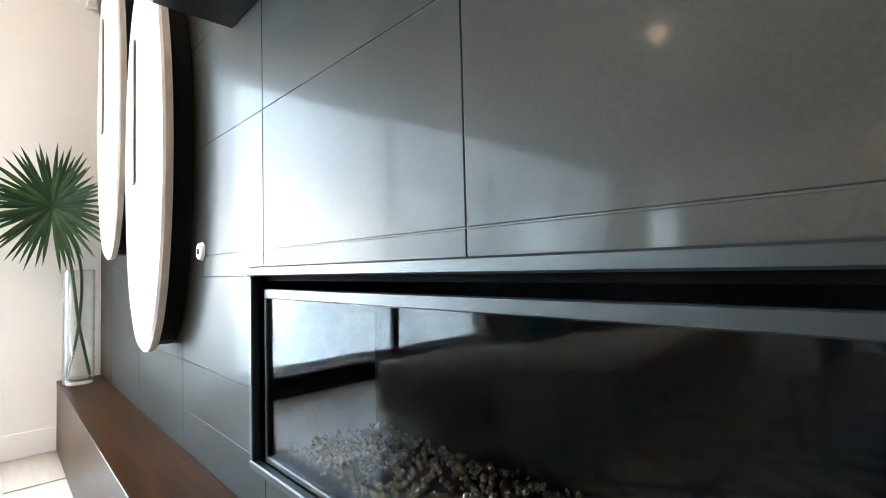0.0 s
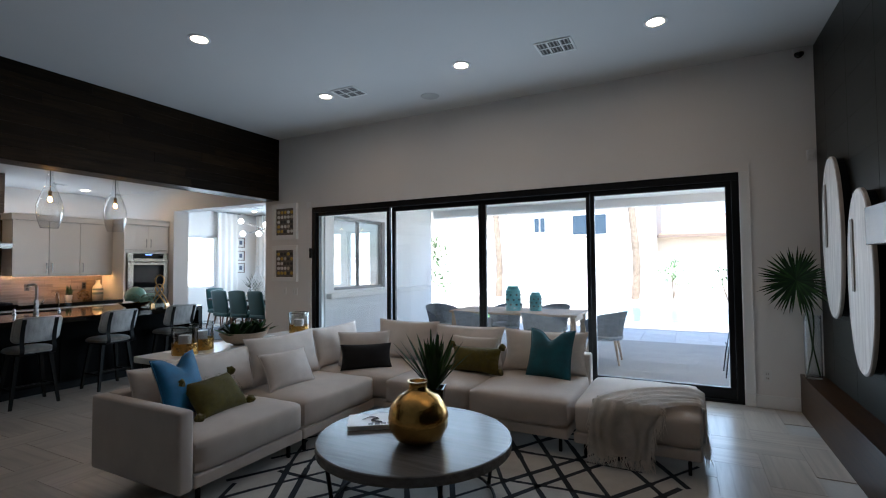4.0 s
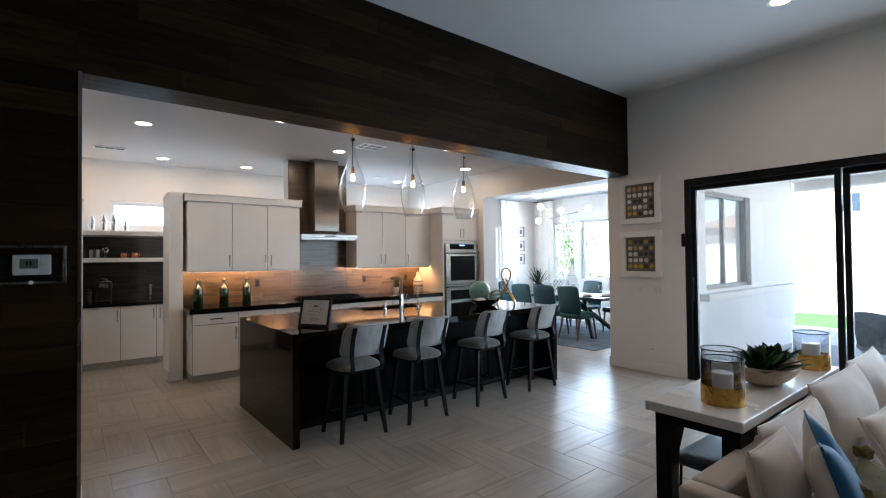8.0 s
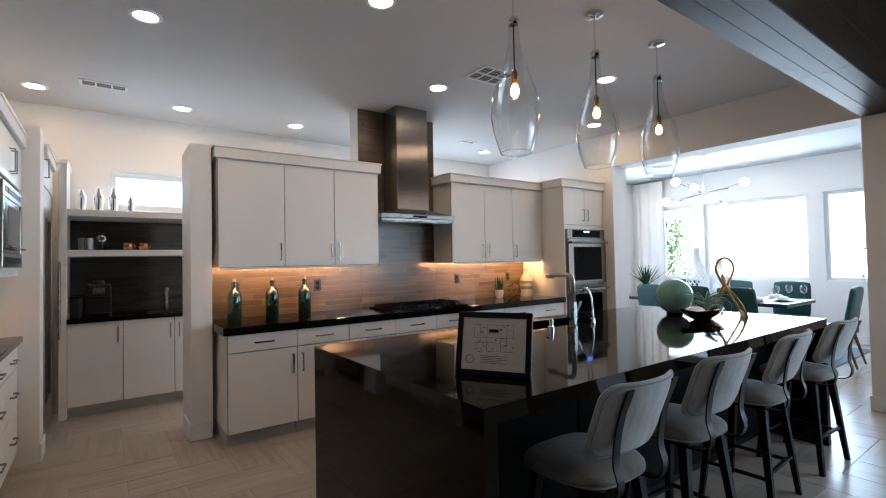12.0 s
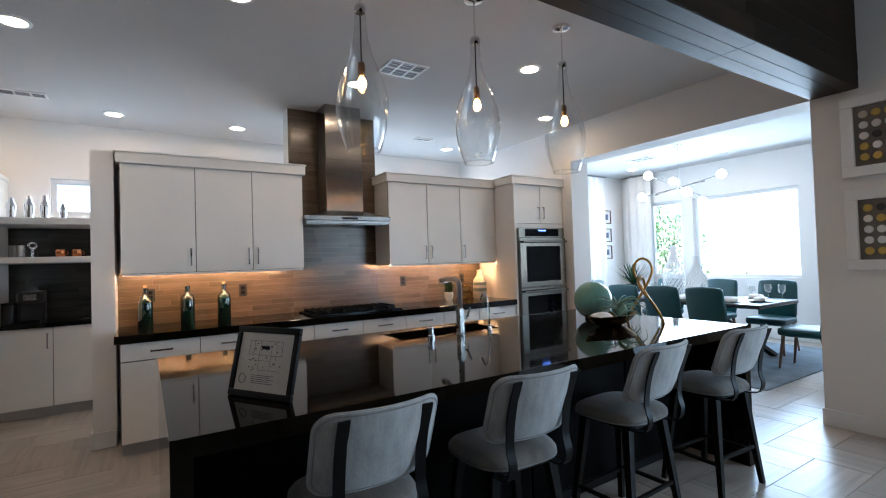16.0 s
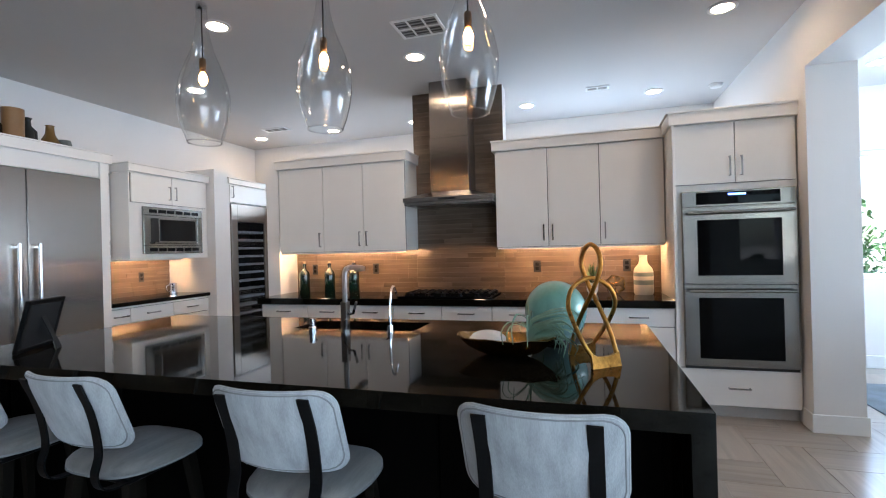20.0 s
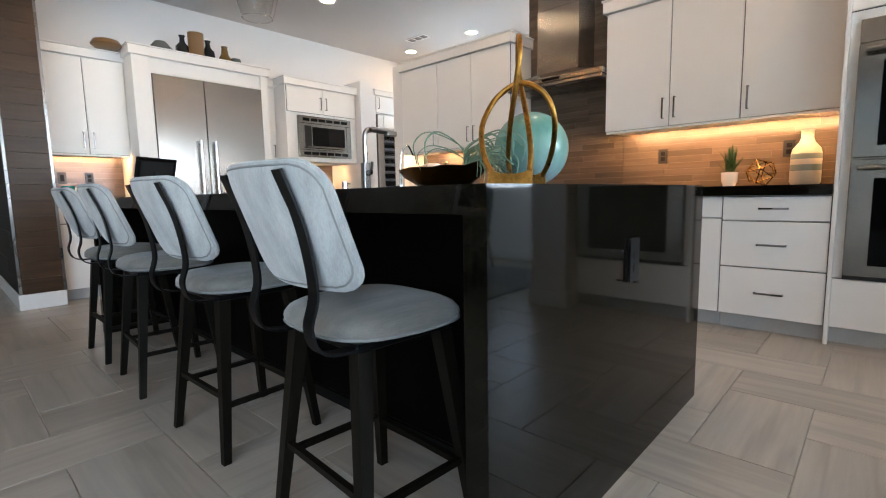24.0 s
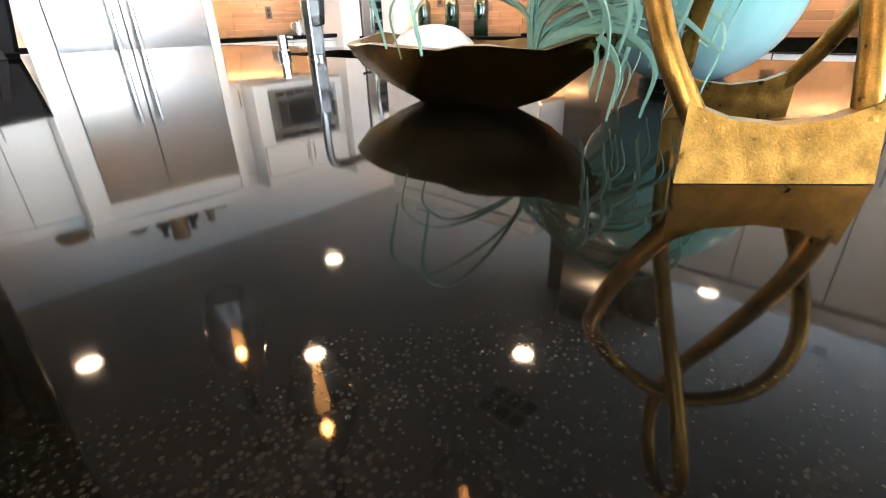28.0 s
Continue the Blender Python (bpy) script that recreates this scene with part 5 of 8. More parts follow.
def thermostat():
    ob = thing("thermostat", (-7.148, -3.0, 1.50), label="white digital thermostat inside a clear lock box", category="thermostat")
    part("body", box(0, 0.028, -0.075, 0.085, -0.055, 0.055, 0.006, 2), WHITEPLASTIC, ob)
    part("screen", box(0.028, 0.030, -0.045, 0.03, -0.02, 0.032, 0.001), mat("lcd_green", (0.16, 0.20, 0.15), 0.25), ob)
    part("digits", boxes((0.030, 0.0305, -0.02, -0.012, -0.005, 0.02), (0.030, 0.0305, -0.005, 0.004, -0.005, 0.02), (0.030, 0.0305, 0.01, 0.013, 0.0, 0.01)), BLACKMETAL, ob)
    for k in range(2):
        part("button", box(0.028, 0.0315, 0.042, 0.066, -0.03 + k * 0.03, -0.012 + k * 0.03, 0.002), CERAMIC_W, ob)
    part("cover", boxes((0.0, 0.062, -0.125, -0.122, -0.09, 0.09), (0.0, 0.062, 0.132, 0.135, -0.09, 0.09), (0.0, 0.062, -0.125, 0.135, 0.087, 0.09), (0.0, 0.062, -0.125, 0.135, -0.09, -0.087), (0.059, 0.062, -0.122, 0.132, -0.087, 0.087)), GLASS, ob, "clear plastic lock cover")
    part("rim", boxes((0.0, 0.008, -0.14, 0.15, 0.09, 0.105), (0.0, 0.008, -0.14, 0.15, -0.105, -0.09), (0.0, 0.008, -0.14, -0.125, -0.09, 0.09), (0.0, 0.008, 0.135, 0.15, -0.09, 0.09), bevel=0.002), NICKEL, ob)
    part("lock", box(0.058, 0.068, -0.005, 0.012, -0.105, -0.085, 0.003), CERAMIC_W, ob)


thermostat()


def disc_art(z):
    ob = thing("wall_art", (-6.98, 3.07, z), label="white deep-framed wall art of rows of coloured discs", category="wall art", group="framed disc art")
    w, h, f = 0.56, 0.60, 0.075
    for a in ((-w / 2, w / 2, -h / 2, -h / 2 + f), (-w / 2, w / 2, h / 2 - f, h / 2), (-w / 2, -w / 2 + f, -h / 2 + f, h / 2 - f), (w / 2 - f, w / 2, -h / 2 + f, h / 2 - f)):
        part("frame", box(a[0], a[1], -0.05, 0.0, a[2], a[3], 0.004), TRIM, ob)
    part("ground", box(-w / 2 + f, w / 2 - f, -0.018, -0.002, -h / 2 + f, h / 2 - f), mat("art_ground", (0.17, 0.15, 0.13), 0.8) if "art_ground" not in bpy.data.materials else bpy.data.materials["art_ground"], ob)
    cols = [CERAMIC_W, mat("disc_ochre", (0.55, 0.36, 0.07), 0.5), mat("disc_charcoal", (0.05, 0.05, 0.05), 0.5), mat("disc_sand", (0.55, 0.5, 0.42), 0.5), CERAMIC_W]
    r = random.Random(int(z * 10))
    for i in range(5):
        for j in range(5):
            cx, cz = (i - 2) * 0.074, (j - 2) * 0.08
            bm = bmesh.new()
            bmesh.ops.create_cone(bm, cap_ends=True, segments=18, radius1=0.029, radius2=0.025, depth=0.012, matrix=pose(cx, -0.026, cz, 90, 0, 0))
            part("disc", bm, r.choice(cols), ob)


disc_art(2.235)
disc_art(1.535)

# ceiling speaker
sp = thing("ceiling_speaker", (-3.87, 2.47, 3.65), label="round white in-ceiling speaker grille", category="speaker")
part("grille", lathe([(0, -0.008), (0.10, -0.008), (0.115, -0.005), (0.12, 0)], 30), mat("speaker_mesh", (0.42, 0.41, 0.40), 0.8, fine=400, bump=0.002), sp, smooth=50)


# ---- seating ----
SEAT_Z, BASE_Z = 0.42, 0.13


def sofa_leg(parent, x, y):
    part("leg", box(x - 0.012, x + 0.012, y - 0.012, y + 0.012, 0.012, BASE_Z, 0.002), BLACKMETAL, parent)


def seat_unit(x0, x1, y0, y1, seed, label, arm=None, name="sofa_section"):
    """One module of the sectional: plinth, seat cushion and legs."""
    ob = thing(name, label=label, category="sofa", group="sectional sofa modules")
    cx, cy = (x0 + x1) / 2, (y0 + y1) / 2
    part("base", box(x0 + 0.005, x1 - 0.005, y0 + 0.005, y1 - 0.005, BASE_Z, 0.21, 0.012, 2), SOFA, ob)
    part("seat", soft_box(x1 - x0 - 0.006, y1 - y0 - 0.006, 0.225, 0.045, 0.02, 9, pose(cx, cy, 0.315), seed), SOFA, ob, smooth=60)
    for x in (x0 + 0.08, x1 - 0.08):
        for y in (y0 + 0.08, y1 - 0.08):
            sofa_leg(ob, x, y)
    return ob


a1 = seat_unit(-4.50, -3.69, -0.87, 0.05, 1, "oat linen sofa end module with a slim low arm")
part("arm", box(-4.64, -3.69, -0.97, -0.872, BASE_Z, 0.62, 0.02, 3), SOFA, a1, smooth=50)
part("back_frame", box(-4.64, -4.505, -0.87, 0.05, BASE_Z, 0.62, 0.02, 3), SOFA, a1, smooth=50)
a2 = seat_unit(-4.50, -3.69, 0.055, 1.0, 2, "oat linen sofa module with a low back")
part("back_frame", box(-4.64, -4.505, 0.055, 1.0, BASE_Z, 0.62, 0.02, 3), SOFA, a2, smooth=50)
a3 = seat_unit(-4.50, -3.55, 1.005, 1.90, 3, "oat linen corner sofa module")
part("back_frame", box(-4.64, -4.505, 1.005, 2.04, BASE_Z, 0.62, 0.02, 3), SOFA, a3, smooth=50)
part("back_frame", box(-4.50, -3.55, 1.905, 2.04, BASE_Z, 0.62, 0.02, 3), SOFA, a3, smooth=50)
a4 = seat_unit(-3.545, -2.70, 0.93, 1.90, 4, "oat linen sofa module with a low back")
part("back_frame", box(-3.545, -2.70, 1.905, 2.04, BASE_Z, 0.62, 0.02, 3), SOFA, a4, smooth=50)
a5 = seat_unit(-2.695, -1.84, 0.93, 1.90, 5, "oat linen sofa module beside the ottoman")
part("back_frame", box(-2.695, -1.84, 1.905, 2.04, BASE_Z, 0.62, 0.02, 3), SOFA, a5, smooth=50)
seat_unit(-1.80, -0.935, 0.90, 1.95, 6, "oat linen ottoman module with no back", name="ottoman")


def cushion(name, x, y, z, w, h, t, rz, lean, material, label, seed=0, dent=0.0, category="cushion", group="", back=None):
    ob = thing(name, (x, y, z), rz, label=label, category=category, group=group)
    bm = pillow_mesh(w, h, t, 24, seed, dent)
    bmesh.ops.transform(bm, matrix=pose(0, 0, 0, -lean, 0, 0), verts=bm.verts)
    if back is None:
        part("cover", bm, material, ob, smooth=80)
    else:
        bm.faces.ensure_lookup_table()
        for f in bm.faces:
            f.material_index = 1 if f.calc_center_median().dot(Vector((0, math.cos(radians(lean)), -math.sin(radians(lean))))) > 0 else 0
        part("cover", bm, [material, back], ob, smooth=80)
    rim = []
    for k in range(41):
        s = 4 * k / 40
        u, v = ((-1 + 2 * s, -1), (1, -1 + 2 * (s - 1)), (1 - 2 * (s - 2), 1), (-1, 1 - 2 * (s - 3)))[min(3, int(s))]
        rim.append(pose(0, 0, 0, -lean, 0, 0) @ Vector((w / 2 * u * (1 - 0.09 * (1 - v * v)), 0, h / 2 + h / 2 * v * (1 - 0.09 * (1 - u * u)) - dent * max(0, v) * math.exp(-(u / 0.33) ** 2))))
    part("piping", tube(rim[:-1], 0.005, 5, closed=True), material, ob)


BK = "loose sofa back cushions"
cushion("back_cushion", -4.36, -0.64, 0.43, 0.44, 0.36, 0.17, 92, 12, CUSHION, "small pale linen cushion standing against the sofa arm", 1, group=BK)
cushion("back_cushion", -4.40, -0.18, 0.43, 0.78, 0.37, 0.19, 90, 14, CUSHION, "pale linen loose back cushion", 14, group=BK)
cushion("back_cushion", -4.36, 0.56, 0.43, 0.84, 0.43, 0.20, 88, 16, CUSHION, "pale linen loose back cushion", 2, group=BK)
cushion("back_cushion", -4.40, 1.36, 0.43, 0.76, 0.42, 0.20, 90, 14, CUSHION, "pale linen loose back cushion in the corner", 3, group=BK)
cushion("back_cushion", -3.86, 1.80, 0.43, 0.80, 0.44, 0.20, 0, 14, CUSHION, "pale linen loose back cushion", 4, group=BK)
cushion("back_cushion", -3.10, 1.80, 0.43, 0.82, 0.42, 0.20, 0, 14, CUSHION, "pale linen loose back cushion", 5, group=BK)
cushion("back_cushion", -2.27, 1.80, 0.43, 0.84, 0.41, 0.20, 0, 14, CUSHION, "pale linen loose back cushion", 6, group=BK)
cushion("scatter_cushion", -4.10, 0.36, 0.43, 0.50, 0.34, 0.16, 84, 30, CUSHION, "plain pale rectangular cushion", 7)
cushion("scatter_cushion", -4.06, 1.34, 0.43, 0.56, 0.36, 0.14, 40, 16, CUSHION, "pale lumbar cushion behind the black one", 8)
cushion("scatter_cushion", -3.93, 1.19, 0.43, 0.52, 0.26, 0.13, 40, 22, BLACKCLOTH, "plain black lumbar cushion on the sofa", 9)
cushion("scatter_cushion", -2.95, 1.63, 0.43, 0.52, 0.34, 0.14, 0, 16, CUSHION, "pale cushion behind the olive one", 10)
cushion("scatter_cushion", -2.17, 1.58, 0.43, 0.44, 0.46, 0.17, -8, 20, TEALVELVET, "dark teal velvet cushion with a chopped top", 11, 0.09)
cushion("scatter_cushion", -4.16, -0.58, 0.43, 0.44, 0.45, 0.15, 110, 18, BLUEVELVET, "bright blue velvet cushion with a pale back and chopped top", 13, 0.07, back=CUSHION)


def fur_bolster(x, y, rz, w, h, label, seed, lean=18):
    ob = thing("fur_cushion", (x, y, 0.43), rz, label=label, category="cushion")
    bm = pillow_mesh(w, h, 0.17, 14, seed)
    bmesh.ops.transform(bm, matrix=pose(0, 0, 0, -lean, 0, 0), verts=bm.verts)
    part("cover", bm, OLIVEFUR, ob, smooth=80)
    for s in (-1, 1):
        for k in range(2):
            bm = bmesh.new()
            bmesh.ops.create_icosphere(bm, subdivisions=3, radius=0.032, matrix=pose(s * (w / 2 + 0.005), k * h * 0.92 * math.sin(radians(lean)), 0.03 + k * h * 0.92 * math.cos(radians(lean))))
            for v in bm.verts:
                v.co += noise.noise_vector(v.co * 40) * 0.016
            part("pompom", bm, OLIVEFUR, ob, smooth=80)
    r = random.Random(seed)
    bm = bmesh.new()
    for k in range(900):
        u, v = r.uniform(-0.97, 0.97), r.uniform(-0.97, 0.97)
        kk = ((1 - u * u) * (1 - v * v)) ** 0.45
        p = Vector((w / 2 * u, -0.085 * kk, h / 2 + h / 2 * v))
        q = p + Vector((r.uniform(-0.012, 0.012), -0.014, r.uniform(-0.018, 0.004)))
        s = Vector((0.0018, 0, 0))
        bm.faces.new([bm.verts.new(c) for c in (p - s, p + s, q)])
    bmesh.ops.transform(bm, matrix=pose(0, 0, 0, -lean, 0, 0), verts=bm.verts)
    st = part("pile", bm, OLIVEFUR, ob)
    st["kind"] = "stuff"


fur_bolster(-4.00, -0.40, 98, 0.46, 0.31, "olive faux fur cushion with pompom corners", 3, 42)
fur_bolster(-2.86, 1.48, 0, 0.52, 0.26, "olive faux fur lumbar cushion with pompom corners", 5)


def throw():
    """A band of cloth laid across the ottoman: it hangs over the front edge and over the end."""
    ob = thing("throw_blanket", label="cream wool throw with fringe draped over the ottoman", category="blanket")
    line = arc([(-0.70, 1.36, 0), (-1.00, 1.33, 0), (-1.24, 1.20, 0), (-1.40, 1.00, 0), (-1.46, 0.80, 0), (-1.45, 0.56, 0)], 9)
    rows, n, top = len(line), 34, 0.447
    bm = bmesh.new()

    def drape(p, lift):
        """Flat cloth wrapped over the block's edges."""
        x, y, z = p.x, p.y, top + 0.012 * (1 - ((p.x + 1.37) / 0.45) ** 2) + lift
        if y < 0.905:
            return Vector((x, 0.888 - lift, top - (0.905 - y)))
        if x > -0.945:
            return Vector((-0.925 + lift, y, top - (x + 0.945)))
        return Vector((x, y, z))

    g = []
    for i, c in enumerate(line):
        t = i / (rows - 1)
        d = (line[min(i + 1, rows - 1)] - line[max(i - 1, 0)]).normalized()
        side = Vector((-d.y, d.x, 0))
        half = 0.27 - 0.07 * t
        row = []
        for j in range(n + 1):
            u = 2 * j / n - 1
            q = c + side * (half * u + 0.02 * math.sin(7 * t + 3 * u)) + d * 0.05 * noise.noise(Vector((u * 2.4, t * 3, 0.7)))
            lift = 0.008 + 0.016 * (0.5 + 0.5 * math.sin(u * 15 + 4 * t + 2.5 * noise.noise(Vector((u * 2, t * 4, 2))))) + 0.014 * abs(noise.noise(Vector((u * 4, t * 7, 5))))
            row.append(bm.verts.new(drape(q, lift)))
        g.append(row)
    for i in range(rows - 1):
        for j in range(n):
            bm.faces.new((g[i][j], g[i + 1][j], g[i + 1][j + 1], g[i][j + 1]))
    ends = [v.co.copy() for v in g[-1]] + [row[k].co.copy() for row in g[24:] for k in (0, -1)]
    part_rim = [v.co.copy() for v in g[0]]
    bmesh.ops.solidify(bm, geom=bm.faces[:], thickness=0.007)
    part("cloth", bm, THROW, ob, smooth=80)
    r = random.Random(8)
    bm = bmesh.new()
    for e in ends + part_rim:
        for k in range(3):
            q = e + Vector((r.uniform(-0.014, 0.014), r.uniform(-0.008, 0.004), 0))
            ln = min(r.uniform(0.08, 0.16), max(0.03, q.z - 0.02))
            tube([q, q + Vector((r.uniform(-0.015, 0.015), -0.004, -0.4 * ln)), q + Vector((r.uniform(-0.03, 0.03), r.uniform(-0.012, 0.002), -ln))], [0.0035, 0.0028, 0.0012], 4, bm)
    st = part("fringe", bm, THROW, ob, "loose cream wool fringe")
    st["kind"] = "stuff"


throw()


def rug():
    ob = thing("area_rug", (0, 0, 0.0), label="cream rug with a dark blue irregular diamond lattice", category="rug")
    x0, x1, y0, y1 = -4.05, -0.92, -1.35, 1.98
    part("rug_body", box(x0, x1, y0, y1, 0.0, 0.012, 0.004), mat("rug_cream", (0.50, 0.48, 0.44), 0.95, var=0.15, scale=5, fine=220, bump=0.004, sheen=0.3), ob)
    r = random.Random(12)
    bm = bmesh.new()

    def stripe(ax, ay, bx, by):
        n = 8
        pts = []
        for k in range(n + 1):
            t = k / n
            pts.append((ax + (bx - ax) * t + r.uniform(-0.015, 0.015), ay + (by - ay) * t + r.uniform(-0.015, 0.015)))
        for (px, py), (qx, qy) in zip(pts, pts[1:]):
            d = Vector((qx - px, qy - py, 0)).normalized()
            s = Vector((-d.y, d.x, 0)) * r.uniform(0.012, 0.022)
            if all(x0 + 0.03 < v < x1 - 0.03 for v in (px, qx)) and all(y0 + 0.03 < v < y1 - 0.03 for v in (py, qy)):
                bm.faces.new([bm.verts.new(c) for c in (Vector((px, py, 0.0128)) - s, Vector((qx, qy, 0.0128)) - s, Vector((qx, qy, 0.0128)) + s, Vector((px, py, 0.0128)) + s)])

    for k in range(-10, 26):
        c = x0 + k * 0.285
        stripe(c, y0, c + 2.0 + r.uniform(-0.25, 0.25), y1)
        stripe(c + 2.0 + r.uniform(-0.25, 0.25), y0, c, y1)
    for k in range(7):
        stripe(x0, y0 + 0.2 + k * 0.48 + r.uniform(-0.1, 0.1), x1, y0 + 0.2 + k * 0.48 + r.uniform(-0.2, 0.2))
    st = part("lattice", bm, mat("rug_navy", (0.012, 0.018, 0.028), 0.95, var=0.3, fine=220, bump=0.003), ob, "dark blue-black woven lattice lines")
    st["kind"] = "stuff"


rug()


def coffee_table():
    ob = thing("coffee_table", (-2.56, -0.16, 0.012), label="round charcoal wooden coffee table on thin black legs", category="table")
    part("tabletop", lathe([(0, 0.345), (0.595, 0.345), (0.61, 0.352), (0.61, 0.402), (0.603, 0.408), (0, 0.408)], 64), GREYTOP, ob, smooth=40)
    for k in range(4):
        a = radians(45 + 90 * k)
        c, s = math.cos(a), math.sin(a)
        part("leg", tube([(0.5 * c, 0.5 * s, 0.0), (0.55 * c, 0.55 * s, 0.346)], 0.013, 8), BLACKMETAL, ob)
    ring = [(0.5 * math.cos(2 * math.pi * k / 40), 0.5 * math.sin(2 * math.pi * k / 40), 0.02) for k in range(40)]
    part("base_ring", tube(ring, 0.010, 6, closed=True), BLACKMETAL, ob)


coffee_table()
TT = 0.4205


def gold_vase():
    ob = thing("gold_vase", (-2.475, -0.255, TT), label="round hammered gold vase with a short neck", category="vase")
    prof = [(0, 0), (0.07, 0.0), (0.115, 0.025), (0.142, 0.075), (0.147, 0.12), (0.135, 0.17), (0.10, 0.215), (0.055, 0.24), (0.045, 0.252), (0.044, 0.275), (0.052, 0.288), (0.042, 0.288), (0.038, 0.25), (0, 0.245)]
    bm = lathe([(q * 1.24, z * 1.26) for q, z in prof], 56)
    bmesh.ops.subdivide_edges(bm, edges=[e for e in bm.edges if e.calc_length() > 0.03], cuts=1)
    for v in bm.verts:
        if 0.02 < v.co.z < 0.28:
            v.co += Vector((v.co.x, v.co.y, 0)).normalized() * (noise.voronoi(v.co * 42)[0][0] - 0.4) * 0.006
    part("body", bm, mat("hammered_gold", (0.62, 0.36, 0.10), 0.2, 1.0, var=0.2, scale=14, fine=45, bump=0.004, rvar=0.05), ob, smooth=80)


gold_vase()


def table_plant():
    ob = thing("potted_plant", (-2.56, 0.10, TT), 20, label="spiky green agave in a square black pot", category="plant")
    bm = bmesh.new()
    lo, hi = [(-0.05, -0.05), (0.05, -0.05), (0.05, 0.05), (-0.05, 0.05)], [(-0.075, -0.075), (0.075, -0.075), (0.075, 0.075), (-0.075, 0.075)]
    a = [bm.verts.new((x, y, 0)) for x, y in lo]
    b = [bm.verts.new((x, y, 0.235)) for x, y in hi]
    c = [bm.verts.new((x * 0.9, y * 0.9, 0.235)) for x, y in hi]
    d = [bm.verts.new((x * 0.88, y * 0.88, 0.215)) for x, y in hi]
    for p, q in ((a, b), (b, c), (c, d)):
        for k in range(4):
            bm.faces.new((p[k], p[(k + 1) % 4], q[(k + 1) % 4], q[k]))
    bm.faces.new(a)
    bm.faces.new(d)
    part("pot", bm, mat("black_glaze", (0.012, 0.012, 0.013), 0.2, bump=0), ob)
    r = random.Random(21)
    for k in range(40):
        az, el = r.uniform(0, 6.28), radians(r.uniform(44, 88))
        ln = r.uniform(0.28, 0.44)
        tip = Vector((math.cos(az) * math.cos(el), math.sin(az) * math.cos(el), math.sin(el))) * ln
        part("leaf", blade(bmesh.new(), (0.02 * math.cos(az), 0.02 * math.sin(az), 0.218), tip + Vector((0, 0, 0.218)), 0.038, r.uniform(0, 0.05), 6, 0.35), LEAF, ob)


table_plant()


def book():
    ob = thing("book", (-2.92, -0.12, TT), 35, label="large white picture book lying on the coffee table", category="book")
    part("pages", box(-0.150, 0.145, -0.118, 0.118, 0.003, 0.025, 0.001), CERAMIC_W, ob)
    part("cover", boxes((-0.155, 0.155, -0.125, 0.125, 0.0, 0.003), (-0.155, 0.155, -0.125, 0.125, 0.025, 0.028), (0.150, 0.155, -0.125, 0.125, 0.003, 0.025)), WHITEPLASTIC, ob)
    part("cover_picture", tube(arc([(-0.06, 0.0, 0.0285), (-0.01, 0.05, 0.0285), (0.05, 0.01, 0.0285), (0.0, -0.03, 0.0285), (0.07, -0.07, 0.0285)], 6), 0.009, 6, flat=0.1), mat("print_grey", (0.10, 0.12, 0.15), 0.5), ob)
    part("title", boxes(*[(-0.02 + k * 0.042, 0.012 + k * 0.042, -0.112, -0.072, 0.028, 0.0284) for k in range(4)]), DARKPLASTIC, ob, "dark blocky title lettering")


book()


# ---- console behind the sofa ----
def console():
    ob = thing("console_table", label="white-topped console table on black angled legs behind the sofa", category="table")
    x0, x1, y0, y1 = -5.04, -4.58, -0.47, 1.19
    part("top", box(x0, x1, y0, y1, 0.71, 0.76, 0.004), CERAMIC_W, ob)
    part("apron", boxes((x0 + 0.04, x1 - 0.04, y0 + 0.06, y0 + 0.10, 0.65, 0.71), (x0 + 0.04, x1 - 0.04, y1 - 0.10, y1 - 0.06, 0.65, 0.71), (x0 + 0.04, x0 + 0.07, y0 + 0.10, y1 - 0.10, 0.66, 0.71), (x1 - 0.07, x1 - 0.04, y0 + 0.10, y1 - 0.10, 0.66, 0.71)), BLACKMETAL, ob)
    for x in (x0 + 0.03, x1 - 0.11):
        for y, s in ((y0 + 0.05, 1), (y1 - 0.05, -1)):
            bm = bmesh.new()
            pr = [(0.0, 0.71), (0.0, 0.0), (0.05, 0.0), (0.09, 0.50), (0.18, 0.65), (0.18, 0.71)]
            f = [[bm.verts.new((xx, y + s * a, z)) for a, z in pr] for xx in (x, x + 0.08)]
            for k in range(len(pr)):
                q = (k + 1) % len(pr)
                bm.faces.new((f[0][k], f[0][q], f[1][q], f[1][k]))
            bm.faces.new(f[0])
            bm.faces.new(f[1])
            part("leg", bm, BLACKMETAL, ob)


console()


def candle_holder(x, y, h):
    ob = thing("candle_holder", (x, y, 0.76), label="glass hurricane with a gold lower half and white candle", category="candle", group="gold and glass hurricanes")
    r = 0.100
    part("band", lathe([(0, 0), (r, 0), (r + 0.001, h * 0.42), (r - 0.001, h * 0.42)], 32), GOLD, ob, "brushed gold lower band", smooth=40)
    part("glass", lathe([(r - 0.001, h * 0.42), (r, h * 0.8), (r, h), (r - 0.003, h), (r - 0.003, h * 0.42)], 32), GLASS, ob, smooth=40)
    part("rim", tube([((r - 0.001) * math.cos(2 * math.pi * k / 32), (r - 0.001) * math.sin(2 * math.pi * k / 32), h) for k in range(32)], 0.003, 6, closed=True), BLACKMETAL, ob)
    part("candle", lathe([(0, 0.02), (0.048, 0.02), (0.049, h * 0.68), (0.042, h * 0.70), (0, h * 0.69)], 24), CERAMIC_W, ob, smooth=40)


candle_holder(-4.76, -0.215, 0.225)
candle_holder(-4.85, 0.0, 0.235)
candle_holder(-4.69, 1.02, 0.235)


